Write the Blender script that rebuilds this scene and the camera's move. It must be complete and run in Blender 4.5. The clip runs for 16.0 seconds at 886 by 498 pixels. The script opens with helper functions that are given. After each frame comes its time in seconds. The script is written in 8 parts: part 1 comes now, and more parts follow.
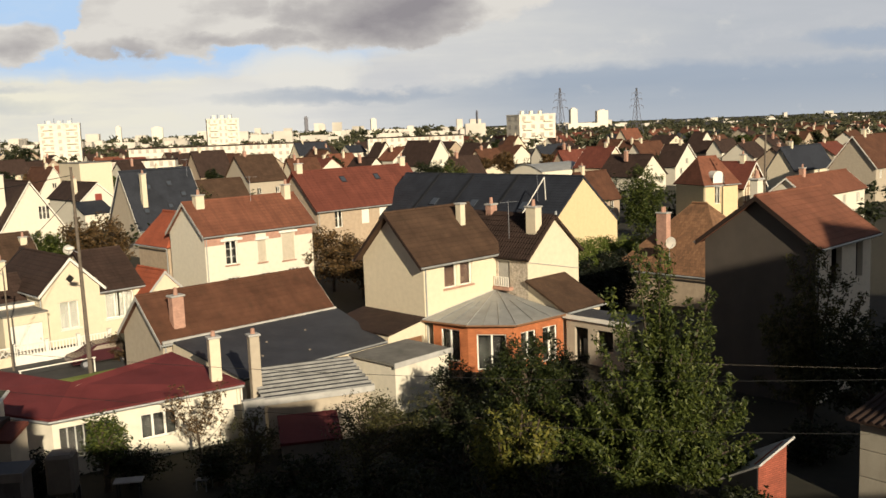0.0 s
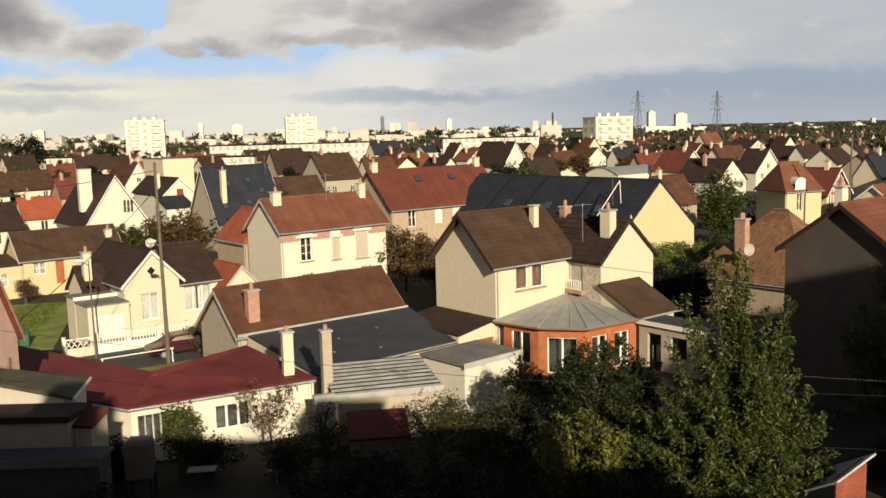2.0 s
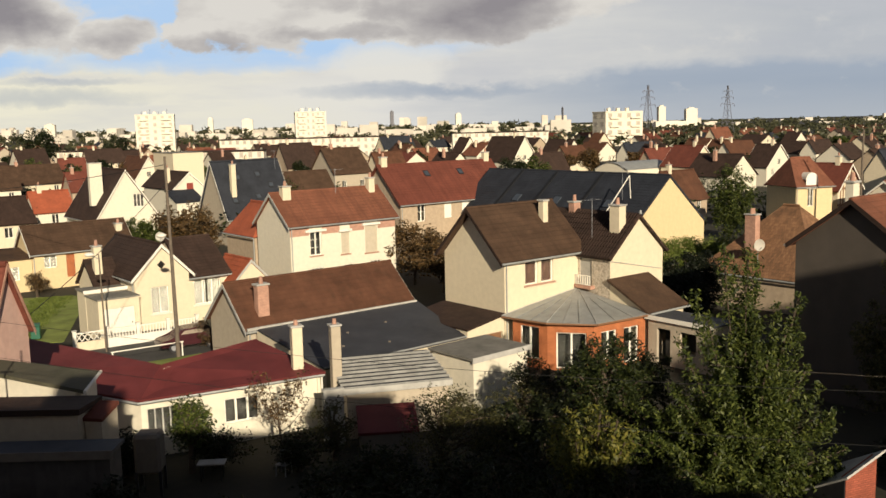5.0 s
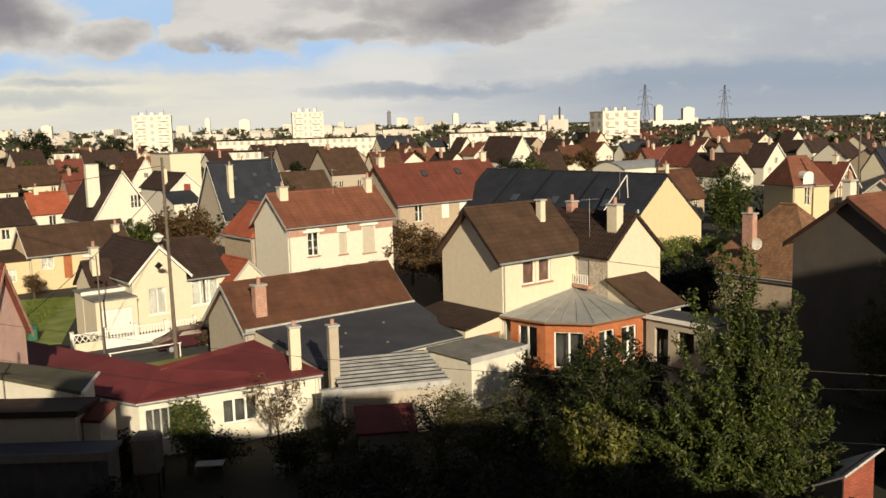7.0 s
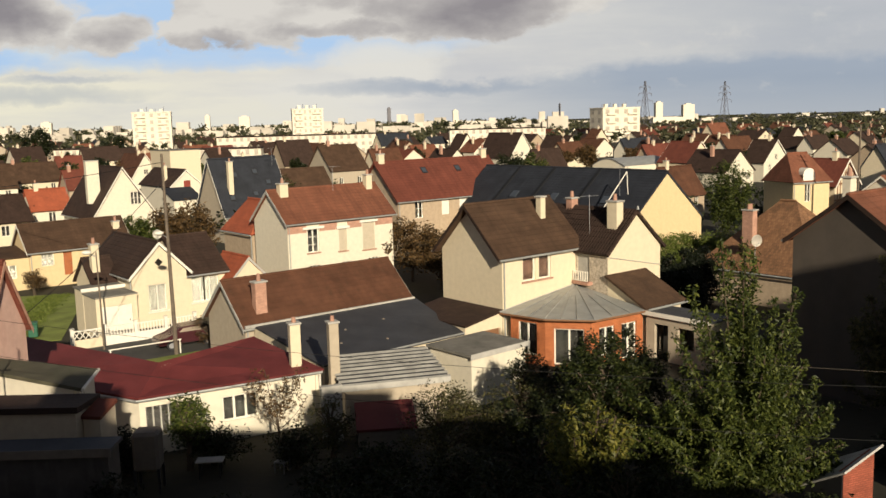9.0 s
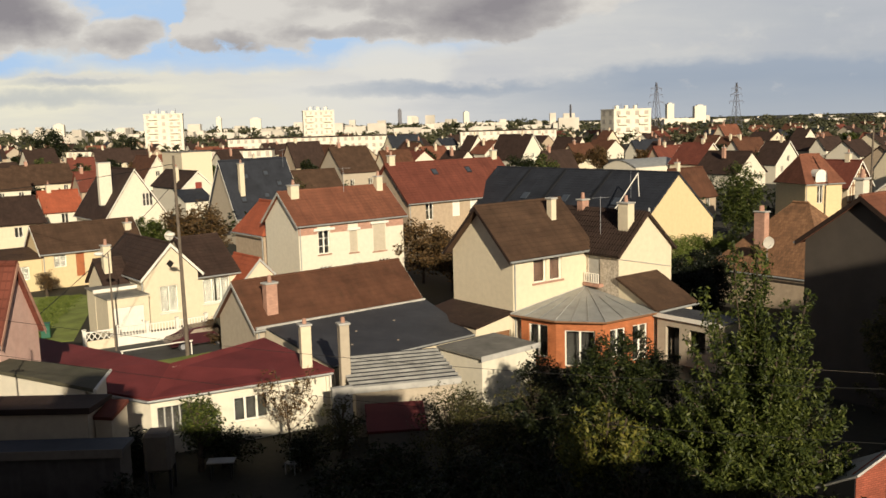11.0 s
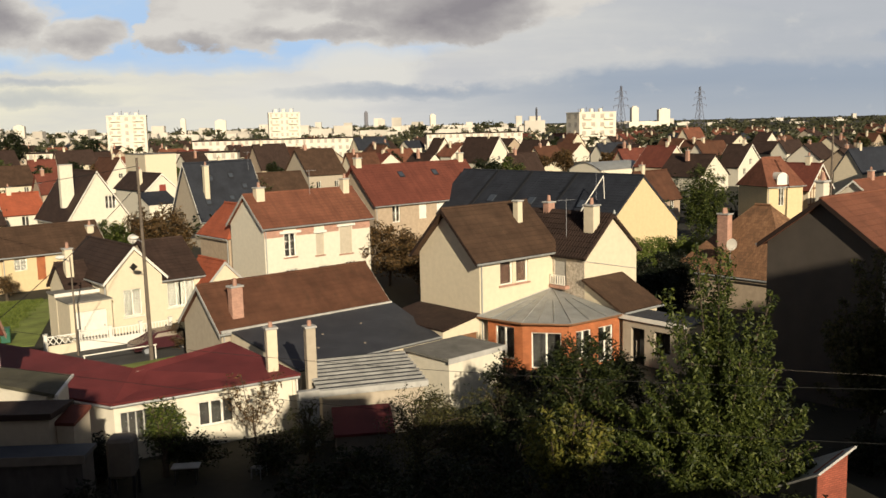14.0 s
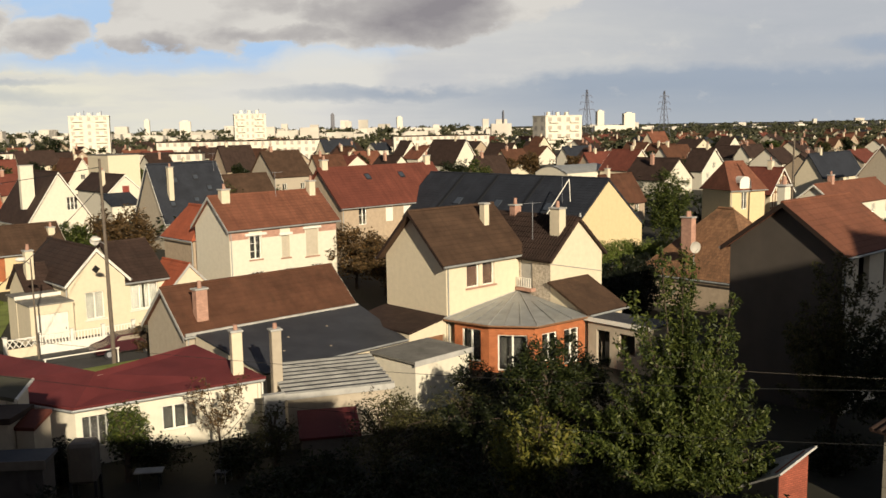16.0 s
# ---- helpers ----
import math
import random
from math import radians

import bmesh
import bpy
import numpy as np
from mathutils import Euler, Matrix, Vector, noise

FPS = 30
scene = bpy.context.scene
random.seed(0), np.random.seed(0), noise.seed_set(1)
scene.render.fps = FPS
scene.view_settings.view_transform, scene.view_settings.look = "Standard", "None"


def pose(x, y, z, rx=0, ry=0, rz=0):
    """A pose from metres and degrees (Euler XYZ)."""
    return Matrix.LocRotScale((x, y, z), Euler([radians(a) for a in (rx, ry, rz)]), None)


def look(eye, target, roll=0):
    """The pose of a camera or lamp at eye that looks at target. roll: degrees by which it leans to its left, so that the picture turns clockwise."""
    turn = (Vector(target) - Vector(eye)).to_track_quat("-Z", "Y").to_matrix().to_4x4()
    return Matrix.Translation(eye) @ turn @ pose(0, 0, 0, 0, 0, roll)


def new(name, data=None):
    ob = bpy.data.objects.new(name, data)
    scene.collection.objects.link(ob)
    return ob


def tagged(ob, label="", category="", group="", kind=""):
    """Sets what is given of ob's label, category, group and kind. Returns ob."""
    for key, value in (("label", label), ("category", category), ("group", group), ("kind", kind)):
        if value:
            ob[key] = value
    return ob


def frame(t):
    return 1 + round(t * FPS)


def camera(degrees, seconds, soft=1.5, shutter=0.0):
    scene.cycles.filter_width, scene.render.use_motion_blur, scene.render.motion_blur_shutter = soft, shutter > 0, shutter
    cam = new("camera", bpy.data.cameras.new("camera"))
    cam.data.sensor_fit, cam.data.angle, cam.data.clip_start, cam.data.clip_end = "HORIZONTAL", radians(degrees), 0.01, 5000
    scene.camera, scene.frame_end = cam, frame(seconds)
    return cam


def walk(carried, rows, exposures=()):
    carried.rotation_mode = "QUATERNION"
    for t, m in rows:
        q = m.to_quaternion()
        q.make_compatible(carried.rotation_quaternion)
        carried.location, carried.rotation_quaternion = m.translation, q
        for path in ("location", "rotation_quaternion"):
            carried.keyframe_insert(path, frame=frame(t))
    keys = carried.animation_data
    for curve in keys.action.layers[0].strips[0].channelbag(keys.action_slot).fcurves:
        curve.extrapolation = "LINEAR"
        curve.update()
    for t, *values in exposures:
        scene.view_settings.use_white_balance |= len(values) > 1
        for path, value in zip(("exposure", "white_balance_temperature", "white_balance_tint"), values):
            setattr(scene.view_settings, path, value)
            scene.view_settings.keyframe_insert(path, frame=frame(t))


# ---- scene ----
cam = camera(51.66, 16.0, soft=1.55)
EYE = (0.0, 0.0, 14.0)
PATH = [
    (0.0, 82.290, 2.142, -5.080),
    (0.5, 82.420, 1.761, -4.612),
    (1.0, 82.682, 1.801, -2.877),
    (1.5, 82.476, 1.734, -1.132),
    (2.0, 82.484, 1.396, -0.410),
    (2.5, 82.549, 1.330, -0.405),
    (3.0, 82.771, 1.338, -0.098),
    (3.5, 82.936, 1.183, 0.024),
    (4.0, 82.463, 1.340, 0.249),
    (6.5, 82.077, 1.359, -0.043),
    (7.0, 82.165, 1.499, 0.002),
    (7.5, 82.218, 1.498, 0.003),
    (8.0, 82.221, 1.437, -0.099),
    (8.5, 82.026, 1.535, -0.011),
    (9.0, 81.950, 1.500, 0.000),
    (11.5, 82.082, 1.558, 0.734),
    (12.0, 82.003, 1.699, 0.519),
    (12.5, 81.976, 1.831, 0.267),
    (13.0, 82.148, 1.948, -0.041),
    (13.5, 82.361, 1.453, -0.573),
    (14.0, 82.174, 1.386, -1.414),
    (14.5, 82.060, 1.198, -2.037),
    (15.0, 82.124, 1.400, -2.560),
    (15.5, 82.289, 1.244, -2.889),
    (16.0, 82.288, 1.020, -3.472),
]
walk(cam, [(t, pose(*EYE, rx, ry, rz)) for t, rx, ry, rz in PATH], [(0.0, 0.37), (2.5, 0.34), (4.0, 0.33), (7.0, 0.30), (16.0, 0.29)])

# ---- sky and sun ----
SUN_AZ, SUN_EL = 163.0, 20.0      # degrees clockwise from ahead, and up
world = bpy.data.worlds.new("sky")
scene.world = world
world.use_nodes = True
wn, wl = world.node_tree.nodes, world.node_tree.links
wn.clear()


def wnode(kind, **values):
    n = wn.new(kind)
    for k, v in values.items():
        n.inputs[k].default_value = v
    return n


def wmath(op, a, b=None):
    n = wn.new("ShaderNodeMath")
    n.operation = op
    for i, v in enumerate((a, b)):
        if v is None:
            continue
        if isinstance(v, (int, float)):
            n.inputs[i].default_value = v
        else:
            wl.new(v, n.inputs[i])
    return n.outputs[0]


def wramp(fac, *stops):
    n = wn.new("ShaderNodeValToRGB")
    r = n.color_ramp
    while len(r.elements) < len(stops):
        r.elements.new(0.5)
    for e, (p, c) in zip(r.elements, stops):
        e.position, e.color = p, (*c, 1) if len(c) == 3 else c
    wl.new(fac, n.inputs[0])
    return n.outputs[0]


def wmix(fac, a, b):
    n = wn.new("ShaderNodeMix")
    n.data_type = "RGBA"
    for sock, v in ((n.inputs[0], fac), (n.inputs[6], a), (n.inputs[7], b)):
        if isinstance(v, (int, float)):
            sock.default_value = v
        elif isinstance(v, tuple):
            sock.default_value = (*v, 1)
        else:
            wl.new(v, sock)
    return n.outputs[2]


sky = wn.new("ShaderNodeTexSky")
sky.sky_type, sky.sun_disc = "NISHITA", False
sky.sun_elevation, sky.sun_rotation = radians(SUN_EL), radians(SUN_AZ)
sky.air_density, sky.dust_density = 1.0, 1.5
coord = wn.new("ShaderNodeTexCoord")
sep = wn.new("ShaderNodeSeparateXYZ")
wl.new(coord.outputs["Generated"], sep.inputs[0])
DX, DY, DZ = sep.outputs
up = wmath("MAXIMUM", DZ, 0.0)
# cloud layer: the direction laid out on a flat deck
deck = wmath("ADD", up, 0.10)
cu, cv = wmath("DIVIDE", DX, deck), wmath("DIVIDE", DY, deck)
comb = wn.new("ShaderNodeCombineXYZ")
wl.new(cu, comb.inputs[0]), wl.new(cv, comb.inputs[1])


def wnoise(scale, detail, rough, shift=(0, 0, 0), stretch=(1, 1, 1), source=None):
    m = wn.new("ShaderNodeMapping")
    m.inputs["Location"].default_value, m.inputs["Scale"].default_value = shift, stretch
    wl.new(source or comb.outputs[0], m.inputs[0])
    n = wnode("ShaderNodeTexNoise", Scale=scale, Detail=detail, Roughness=rough)
    wl.new(m.outputs[0], n.inputs["Vector"])
    return n.outputs["Fac"]


big = wnoise(0.55, 7, 0.62, (3.1, 1.7, 0), (1, 1, 1))
ahead = wmath("MAXIMUM", DY, 0.08)
SX, SZ = wmath("DIVIDE", DX, ahead), wmath("DIVIDE", DZ, ahead)
flat = wn.new("ShaderNodeCombineXYZ")
wl.new(SX, flat.inputs[0]), wl.new(SZ, flat.inputs[1])
lump = wnoise(16.0, 9, 0.62, (2.3, 0.4, 0), (1.0, 1.7, 1), flat.outputs[0])
shade = wnoise(10.0, 8, 0.55, (8.3, 2.05, 0), (1.0, 2.2, 1), flat.outputs[0])
streak = wnoise(4.0, 7, 0.55, (5.1, 3.3, 0), (1.0, 6.5, 1), flat.outputs[0])
swirl = wnoise(13.0, 5, 0.6, (1.9, 6.2, 0), (1.0, 1.4, 1), flat.outputs[0])
# bearings bent by the swirl, for ragged rims
WX = wmath("ADD", SX, wmath("MULTIPLY", wmath("SUBTRACT", swirl, 0.5), 0.11))
WZ = wmath("ADD", SZ, wmath("MULTIPLY", wmath("SUBTRACT", lump, 0.5), 0.034))


def wblob(x, z, sx, sz, gain=1.0):
    """A soft spot about a bearing (x over y) and a height (z over y), gain in its middle."""
    bx = wmath("DIVIDE", wmath("SUBTRACT", WX, x), sx)
    bz = wmath("DIVIDE", wmath("SUBTRACT", WZ, z), sz)
    d = wmath("ADD", wmath("MULTIPLY", bx, bx), wmath("MULTIPLY", bz, bz))
    return wmath("MAXIMUM", wmath("SUBTRACT", gain, wmath("MULTIPLY", d, gain)), 0.0)


def wmost(*fields):
    out = fields[0]
    for f in fields[1:]:
        out = wmath("MAXIMUM", out, f)
    return out


# pale haze: warm towards the left, grey-blue towards the right
side = wramp(wmath("ADD", wmath("MULTIPLY", SX, 0.9), wmath("ADD", 0.30, wmath("MULTIPLY", streak, 0.4))), (0.10, (8.6, 8.2, 6.6)), (0.45, (7.7, 7.5, 7.0)), (0.85, (4.9, 5.15, 5.5)))
haze = wmix(wramp(streak, (0.46, (0, 0, 0)), (0.70, (0.55, 0.55, 0.55))), side, (5.6, 5.7, 6.0))
# blue gaps between the cumulus and the haze
gap = wmath("MULTIPLY", wmost(wblob(-0.22, 0.085, 0.30, 0.030), wblob(-0.33, 0.125, 0.10, 0.045, 1.4), wblob(-0.52, 0.075, 0.15, 0.02)), wmath("ADD", 0.55, wmath("MULTIPLY", streak, 0.9)))
clear = wmix(wramp(gap, (0.05, (0, 0, 0)), (0.85, (0.95, 0.95, 0.95))), haze, (4.4, 6.3, 8.9))
# a pale heaped cloud over the far city
puff = wmath("ADD", wmost(wblob(-0.065, 0.060, 0.075, 0.032), wblob(-0.13, 0.035, 0.10, 0.020, 0.7)), wmath("MULTIPLY", wmath("SUBTRACT", lump, 0.5), 0.7))
puffed = wmix(wramp(puff, (-0.0, (0, 0, 0)), (0.75, (0.85, 0.85, 0.85))), clear, (7.9, 7.7, 7.1))
# bluish bank low on the right, thinning to a streak towards the left
rim = wmath("MINIMUM", wmath("ADD", 0.040, wmath("MULTIPLY", SX, 0.105)), 0.064)
depth = wmath("MULTIPLY", wmath("SUBTRACT", rim, WZ), 75.0)
body = wmath("MULTIPLY", wmath("MINIMUM", wmath("MAXIMUM", depth, 0.0), 1.0), wramp(wmath("ADD", SX, 0.1), (0.05, (0, 0, 0)), (0.30, (1, 1, 1))))
thin = wmath("MULTIPLY", wmost(wblob(0.02, 0.034, 0.20, 0.011, 0.62), wblob(0.58, 0.080, 0.10, 0.015), wblob(-0.44, 0.036, 0.14, 0.012, 0.45), wblob(-0.40, 0.052, 0.09, 0.006, 0.4)), 1.3)
bank = wmath("MINIMUM", wmath("MULTIPLY", wmost(body, thin), wmath("ADD", 0.62, wmath("MULTIPLY", streak, 0.55))), 0.92)
banked = wmix(bank, puffed, wramp(SZ, (0.0, (4.3, 4.7, 5.2)), (0.035, (3.45, 4.05, 4.9)), (0.08, (3.8, 4.4, 5.3))))
# grey cumulus along the top: one mass at the left, one lit heap, one dark heap
mass = wmost(wblob(-0.50, 0.122, 0.135, 0.050, 1.2), wblob(-0.352, 0.100, 0.068, 0.024))
heap = wmost(wblob(-0.185, 0.126, 0.112, 0.046, 1.5), wblob(-0.262, 0.112, 0.034, 0.030, 1.2), wblob(-0.10, 0.100, 0.10, 0.014))
gloom = wmost(wblob(0.025, 0.120, 0.135, 0.044, 1.4), wblob(0.11, 0.135, 0.12, 0.030), wblob(-0.06, 0.105, 0.10, 0.022))
high = wmath("MULTIPLY", wmath("MAXIMUM", wmath("SUBTRACT", SZ, 0.145), 0.0), 9.0)
cover = wmath("ADD", wmath("ADD", wmath("MINIMUM", high, 0.6), wmost(mass, heap, gloom)), wmath("MULTIPLY", wmath("SUBTRACT", lump, 0.5), 1.0))
dusk = wmost(wblob(-0.50, 0.130, 0.12, 0.045, 1.5), wblob(-0.345, 0.102, 0.060, 0.020, 0.75), wblob(0.035, 0.118, 0.125, 0.042, 1.35), wblob(-0.245, 0.091, 0.055, 0.014, 0.6), wblob(-0.10, 0.098, 0.09, 0.012, 0.8), wblob(-0.13, 0.135, 0.06, 0.016, 0.4))
cloud = wramp(wmath("ADD", wmath("MULTIPLY", dusk, 0.62), wmath("MULTIPLY", wmath("SUBTRACT", shade, 0.43), 1.3)), (0.08, (7.3, 7.0, 6.5)), (0.45, (5.0, 4.75, 4.6)), (0.95, (2.9, 2.7, 2.85)))
decked = wmix(wramp(cover, (0.10, (0, 0, 0)), (0.46, (1, 1, 1))), banked, cloud)
# overhead and behind, out of view: broken deck darkened to cut fill light, clear sky between
over = wramp(wmath("ADD", DZ, wmath("MULTIPLY", wmath("MAXIMUM", wmath("MULTIPLY", DY, -1.0), 0.0), 0.5)), (0.14, (0, 0, 0)), (0.34, (1, 1, 1)))
roofsky = wmix(0.75, sky.outputs[0], wramp(big, (0.35, (1.1, 1.15, 1.4)), (0.65, (0.5, 0.5, 0.58))))
final_sky = wmix(over, decked, roofsky)

bg = wnode("ShaderNodeBackground", Strength=0.0781)
wl.new(final_sky, bg.inputs[0])
wout = wn.new("ShaderNodeOutputWorld")
wl.new(bg.outputs[0], wout.inputs[0])

sun = new("sun", bpy.data.lights.new("sun", "SUN"))
sun.data.energy, sun.data.angle, sun.data.color = 5.0, radians(0.6), (1.0, 0.86, 0.65)
sa, se = radians(SUN_AZ), radians(SUN_EL)
sun.matrix_world = look((math.sin(sa) * math.cos(se) * 100, math.cos(sa) * math.cos(se) * 100, math.sin(se) * 100), (0, 0, 0))


# ---- materials ----
def material(name, base, rough=0.8, vary=0.12, scale=3.0, grain=0.25, grain_scale=40.0, metal=0.0, stain=0.0, stain_colour=(0.1, 0.09, 0.08),
             rows=0.0, cols=0.0, row_depth=0.5, piece=0.0, bump=0.4, spec=0.4):
    """A weathered surface: large and small variation, optional stains, optional courses of tiles (rows, cols: metres) laid on the object's own slope (UV)."""
    m = bpy.data.materials.new(name)
    m.use_nodes = True
    nd, lk = m.node_tree.nodes, m.node_tree.links
    bsdf = nd["Principled BSDF"]
    tc = nd.new("ShaderNodeTexCoord")

    def noise_at(s, d=5, r=0.6, src="Object"):
        n = nd.new("ShaderNodeTexNoise")
        n.inputs["Scale"].default_value, n.inputs["Detail"].default_value, n.inputs["Roughness"].default_value = s, d, r
        lk.new(tc.outputs[src], n.inputs["Vector"])
        return n.outputs["Fac"]

    def mix(fac, a, b, blend="MIX"):
        n = nd.new("ShaderNodeMix")
        n.data_type, n.blend_type = "RGBA", blend
        for sock, v in ((n.inputs[0], fac), (n.inputs[6], a), (n.inputs[7], b)):
            if isinstance(v, (int, float)):
                sock.default_value = v
            elif isinstance(v, tuple):
                sock.default_value = (*v, 1)
            else:
                lk.new(v, sock)
        return n.outputs[2]

    def ramp(fac, lo, hi):
        n = nd.new("ShaderNodeMapRange")
        n.inputs[1].default_value, n.inputs[2].default_value = lo, hi
        lk.new(fac, n.inputs[0])
        return n.outputs[0]

    dark = tuple(c * (1 - vary * 2) for c in base)
    light = tuple(min(1, c * (1 + vary)) for c in base)
    col = mix(ramp(noise_at(scale), 0.3, 0.7), dark, light)
    small = noise_at(grain_scale, 4, 0.7)
    col = mix(grain, col, mix(ramp(small, 0.3, 0.7), tuple(c * 0.6 for c in base), tuple(min(1, c * 1.25) for c in base)))
    height = small
    if stain:
        mp = nd.new("ShaderNodeMapping")
        mp.inputs["Scale"].default_value = (1.6, 1.6, 0.25)
        lk.new(tc.outputs["Object"], mp.inputs[0])
        n = nd.new("ShaderNodeTexNoise")
        n.inputs["Scale"].default_value, n.inputs["Detail"].default_value, n.inputs["Roughness"].default_value = 1.2, 7, 0.65
        lk.new(mp.outputs[0], n.inputs["Vector"])
        sm = nd.new("ShaderNodeMath")
        sm.operation = "MULTIPLY"
        lk.new(ramp(n.outputs["Fac"], 0.5, 0.75), sm.inputs[0])
        sm.inputs[1].default_value = stain
        col = mix(sm.outputs[0], col, stain_colour)
    if rows:
        b = nd.new("ShaderNodeTexBrick")
        b.offset, b.squash = 0.5, 1.0
        for k, v in (("Scale", 1.0), ("Mortar Size", 0.02), ("Mortar Smooth", 0.6), ("Brick Width", cols), ("Row Height", rows), ("Bias", 0.0)):
            b.inputs[k].default_value = v
        b.inputs["Color1"].default_value, b.inputs["Color2"].default_value, b.inputs["Mortar"].default_value = (0.55, 0.55, 0.55, 1), (1, 1, 1, 1), (0.35, 0.35, 0.35, 1)
        lk.new(tc.outputs["UV"], b.inputs["Vector"])
        col = mix(row_depth, col, mix(1.0, col, b.outputs["Color"], "MULTIPLY"))
        height = b.outputs["Fac"]
    lk.new(col, bsdf.inputs["Base Color"])
    bp = nd.new("ShaderNodeBump")
    bp.inputs["Strength"].default_value, bp.inputs["Distance"].default_value = bump, 0.02
    bp.invert = bool(rows)
    lk.new(height, bp.inputs["Height"])
    lk.new(bp.outputs[0], bsdf.inputs["Normal"])
    rr = nd.new("ShaderNodeMapRange")
    rr.inputs[3].default_value, rr.inputs[4].default_value = rough * 0.85, min(1, rough * 1.1)
    lk.new(small, rr.inputs[0])
    lk.new(rr.outputs[0], bsdf.inputs["Roughness"])
    bsdf.inputs["Metallic"].default_value, bsdf.inputs["Specular IOR Level"].default_value = metal, spec
    return m


def leaf_material(name, a, b, c):
    m = bpy.data.materials.new(name)
    m.use_nodes = True
    nd, lk = m.node_tree.nodes, m.node_tree.links
    bsdf = nd["Principled BSDF"]
    geo = nd.new("ShaderNodeNewGeometry")
    r = nd.new("ShaderNodeValToRGB")
    r.color_ramp.elements.new(0.5)
    for e, (p, col) in zip(r.color_ramp.elements, ((0.0, a), (0.55, b), (1.0, c))):
        e.position, e.color = p, (*col, 1)
    lk.new(geo.outputs["Random Per Island"], r.inputs[0])
    lk.new(r.outputs[0], bsdf.inputs["Base Color"])
    bsdf.inputs["Roughness"].default_value, bsdf.inputs["Specular IOR Level"].default_value = 0.55, 0.3
    tr = nd.new("ShaderNodeBsdfTranslucent")
    lk.new(r.outputs[0], tr.inputs[0])
    ms = nd.new("ShaderNodeMixShader")
    ms.inputs[0].default_value = 0.25
    lk.new(bsdf.outputs[0], ms.inputs[1]), lk.new(tr.outputs[0], ms.inputs[2])
    lk.new(ms.outputs[0], nd["Material Output"].inputs[0])
    return m


CREAM = material("cream_render", (0.66, 0.575, 0.42), vary=0.04, grain=0.10, stain=0.12, stain_colour=(0.5, 0.43, 0.32))
YELLOW = material("yellow_render", (0.64, 0.50, 0.29), vary=0.04, grain=0.10, stain=0.2, stain_colour=(0.42, 0.33, 0.2))
WHITE = material("white_render", (0.68, 0.63, 0.51), vary=0.04, grain=0.10, stain=0.12, stain_colour=(0.55, 0.5, 0.4))
GREYWALL = material("grey_render", (0.42, 0.36, 0.275), vary=0.06, grain=0.12, stain=0.15, stain_colour=(0.3, 0.25, 0.19))
BEIGE = material("beige_render", (0.42, 0.33, 0.235), stain=0.3, stain_colour=(0.3, 0.24, 0.18))
DIM = material("weathered_render", (0.15, 0.128, 0.105), stain=0.5, stain_colour=(0.16, 0.14, 0.12))
STONE = material("rubble_stone", (0.50, 0.43, 0.34), vary=0.38, scale=4.5, grain=0.5, grain_scale=9.0, bump=1.0)
BRICK = material("red_brick", (0.36, 0.095, 0.055), rows=0.08, cols=0.23, row_depth=0.6, vary=0.2, scale=1.5)
ORANGE = material("orange_brick", (0.50, 0.165, 0.062), rows=0.08, cols=0.23, row_depth=0.45, vary=0.15, scale=1.5)
PINKBRICK = material("pink_brick", (0.54, 0.31, 0.225), rows=0.08, cols=0.23, row_depth=0.4, vary=0.15)
TILE_BROWN = material("brown_roof_tiles", (0.107, 0.048, 0.028), spec=0.2, rows=0.33, cols=0.22, row_depth=0.2, vary=0.22, scale=0.8, stain=0.3, stain_colour=(0.04, 0.03, 0.018), rough=0.85)
TILE_OLD = material("old_brown_roof_tiles", (0.082, 0.048, 0.030), spec=0.2, rows=0.33, cols=0.22, row_depth=0.4, vary=0.22, scale=0.8, stain=0.3, stain_colour=(0.04, 0.03, 0.018), rough=0.85)
TILE_DARK = material("dark_roof_tiles", (0.056, 0.034, 0.026), spec=0.2, rows=0.33, cols=0.22, row_depth=0.6, vary=0.22, scale=0.8, stain=0.3, stain_colour=(0.03, 0.026, 0.02))
TILE_ORANGE = material("orange_roof_tiles", (0.205, 0.080, 0.047), spec=0.25, rows=0.33, cols=0.22, row_depth=0.45, vary=0.18, scale=0.7, stain=0.3, stain_colour=(0.20, 0.09, 0.05))
TILE_BRIGHT = material("bright_orange_tiles", (0.35, 0.088, 0.040), rows=0.33, cols=0.22, row_depth=0.35, vary=0.15, scale=0.7)
TILE_RED = material("red_roof_tiles", (0.165, 0.050, 0.033), spec=0.25, rows=0.33, cols=0.22, row_depth=0.45, vary=0.16, scale=0.6, stain=0.2, stain_colour=(0.15, 0.05, 0.035))
TILE_TAN = material("tan_flat_tiles", (0.27, 0.14, 0.07), rows=0.28, cols=0.18, row_depth=0.75, vary=0.25, scale=0.9, stain=0.35, stain_colour=(0.18, 0.10, 0.06))
RED_SHEET = material("red_felt_roofing", (0.140, 0.031, 0.031), spec=0.2, vary=0.18, scale=0.7, grain=0.2, rough=0.7, stain=0.3, stain_colour=(0.14, 0.03, 0.03))
SLATE = material("blue_slate", (0.030, 0.034, 0.044), spec=0.25, rows=0.30, cols=0.22, row_depth=0.35, rough=0.7, vary=0.2, scale=0.7)
NAVY = material("grey_bitumen_sheet", (0.044, 0.046, 0.054), vary=0.22, scale=0.5, grain=0.3, rough=0.65, stain=0.3, stain_colour=(0.10, 0.10, 0.10))
ZINC = material("zinc_sheet", (0.36, 0.37, 0.36), metal=0.3, rough=0.45, vary=0.15, scale=1.2, stain=0.3, stain_colour=(0.22, 0.22, 0.2))
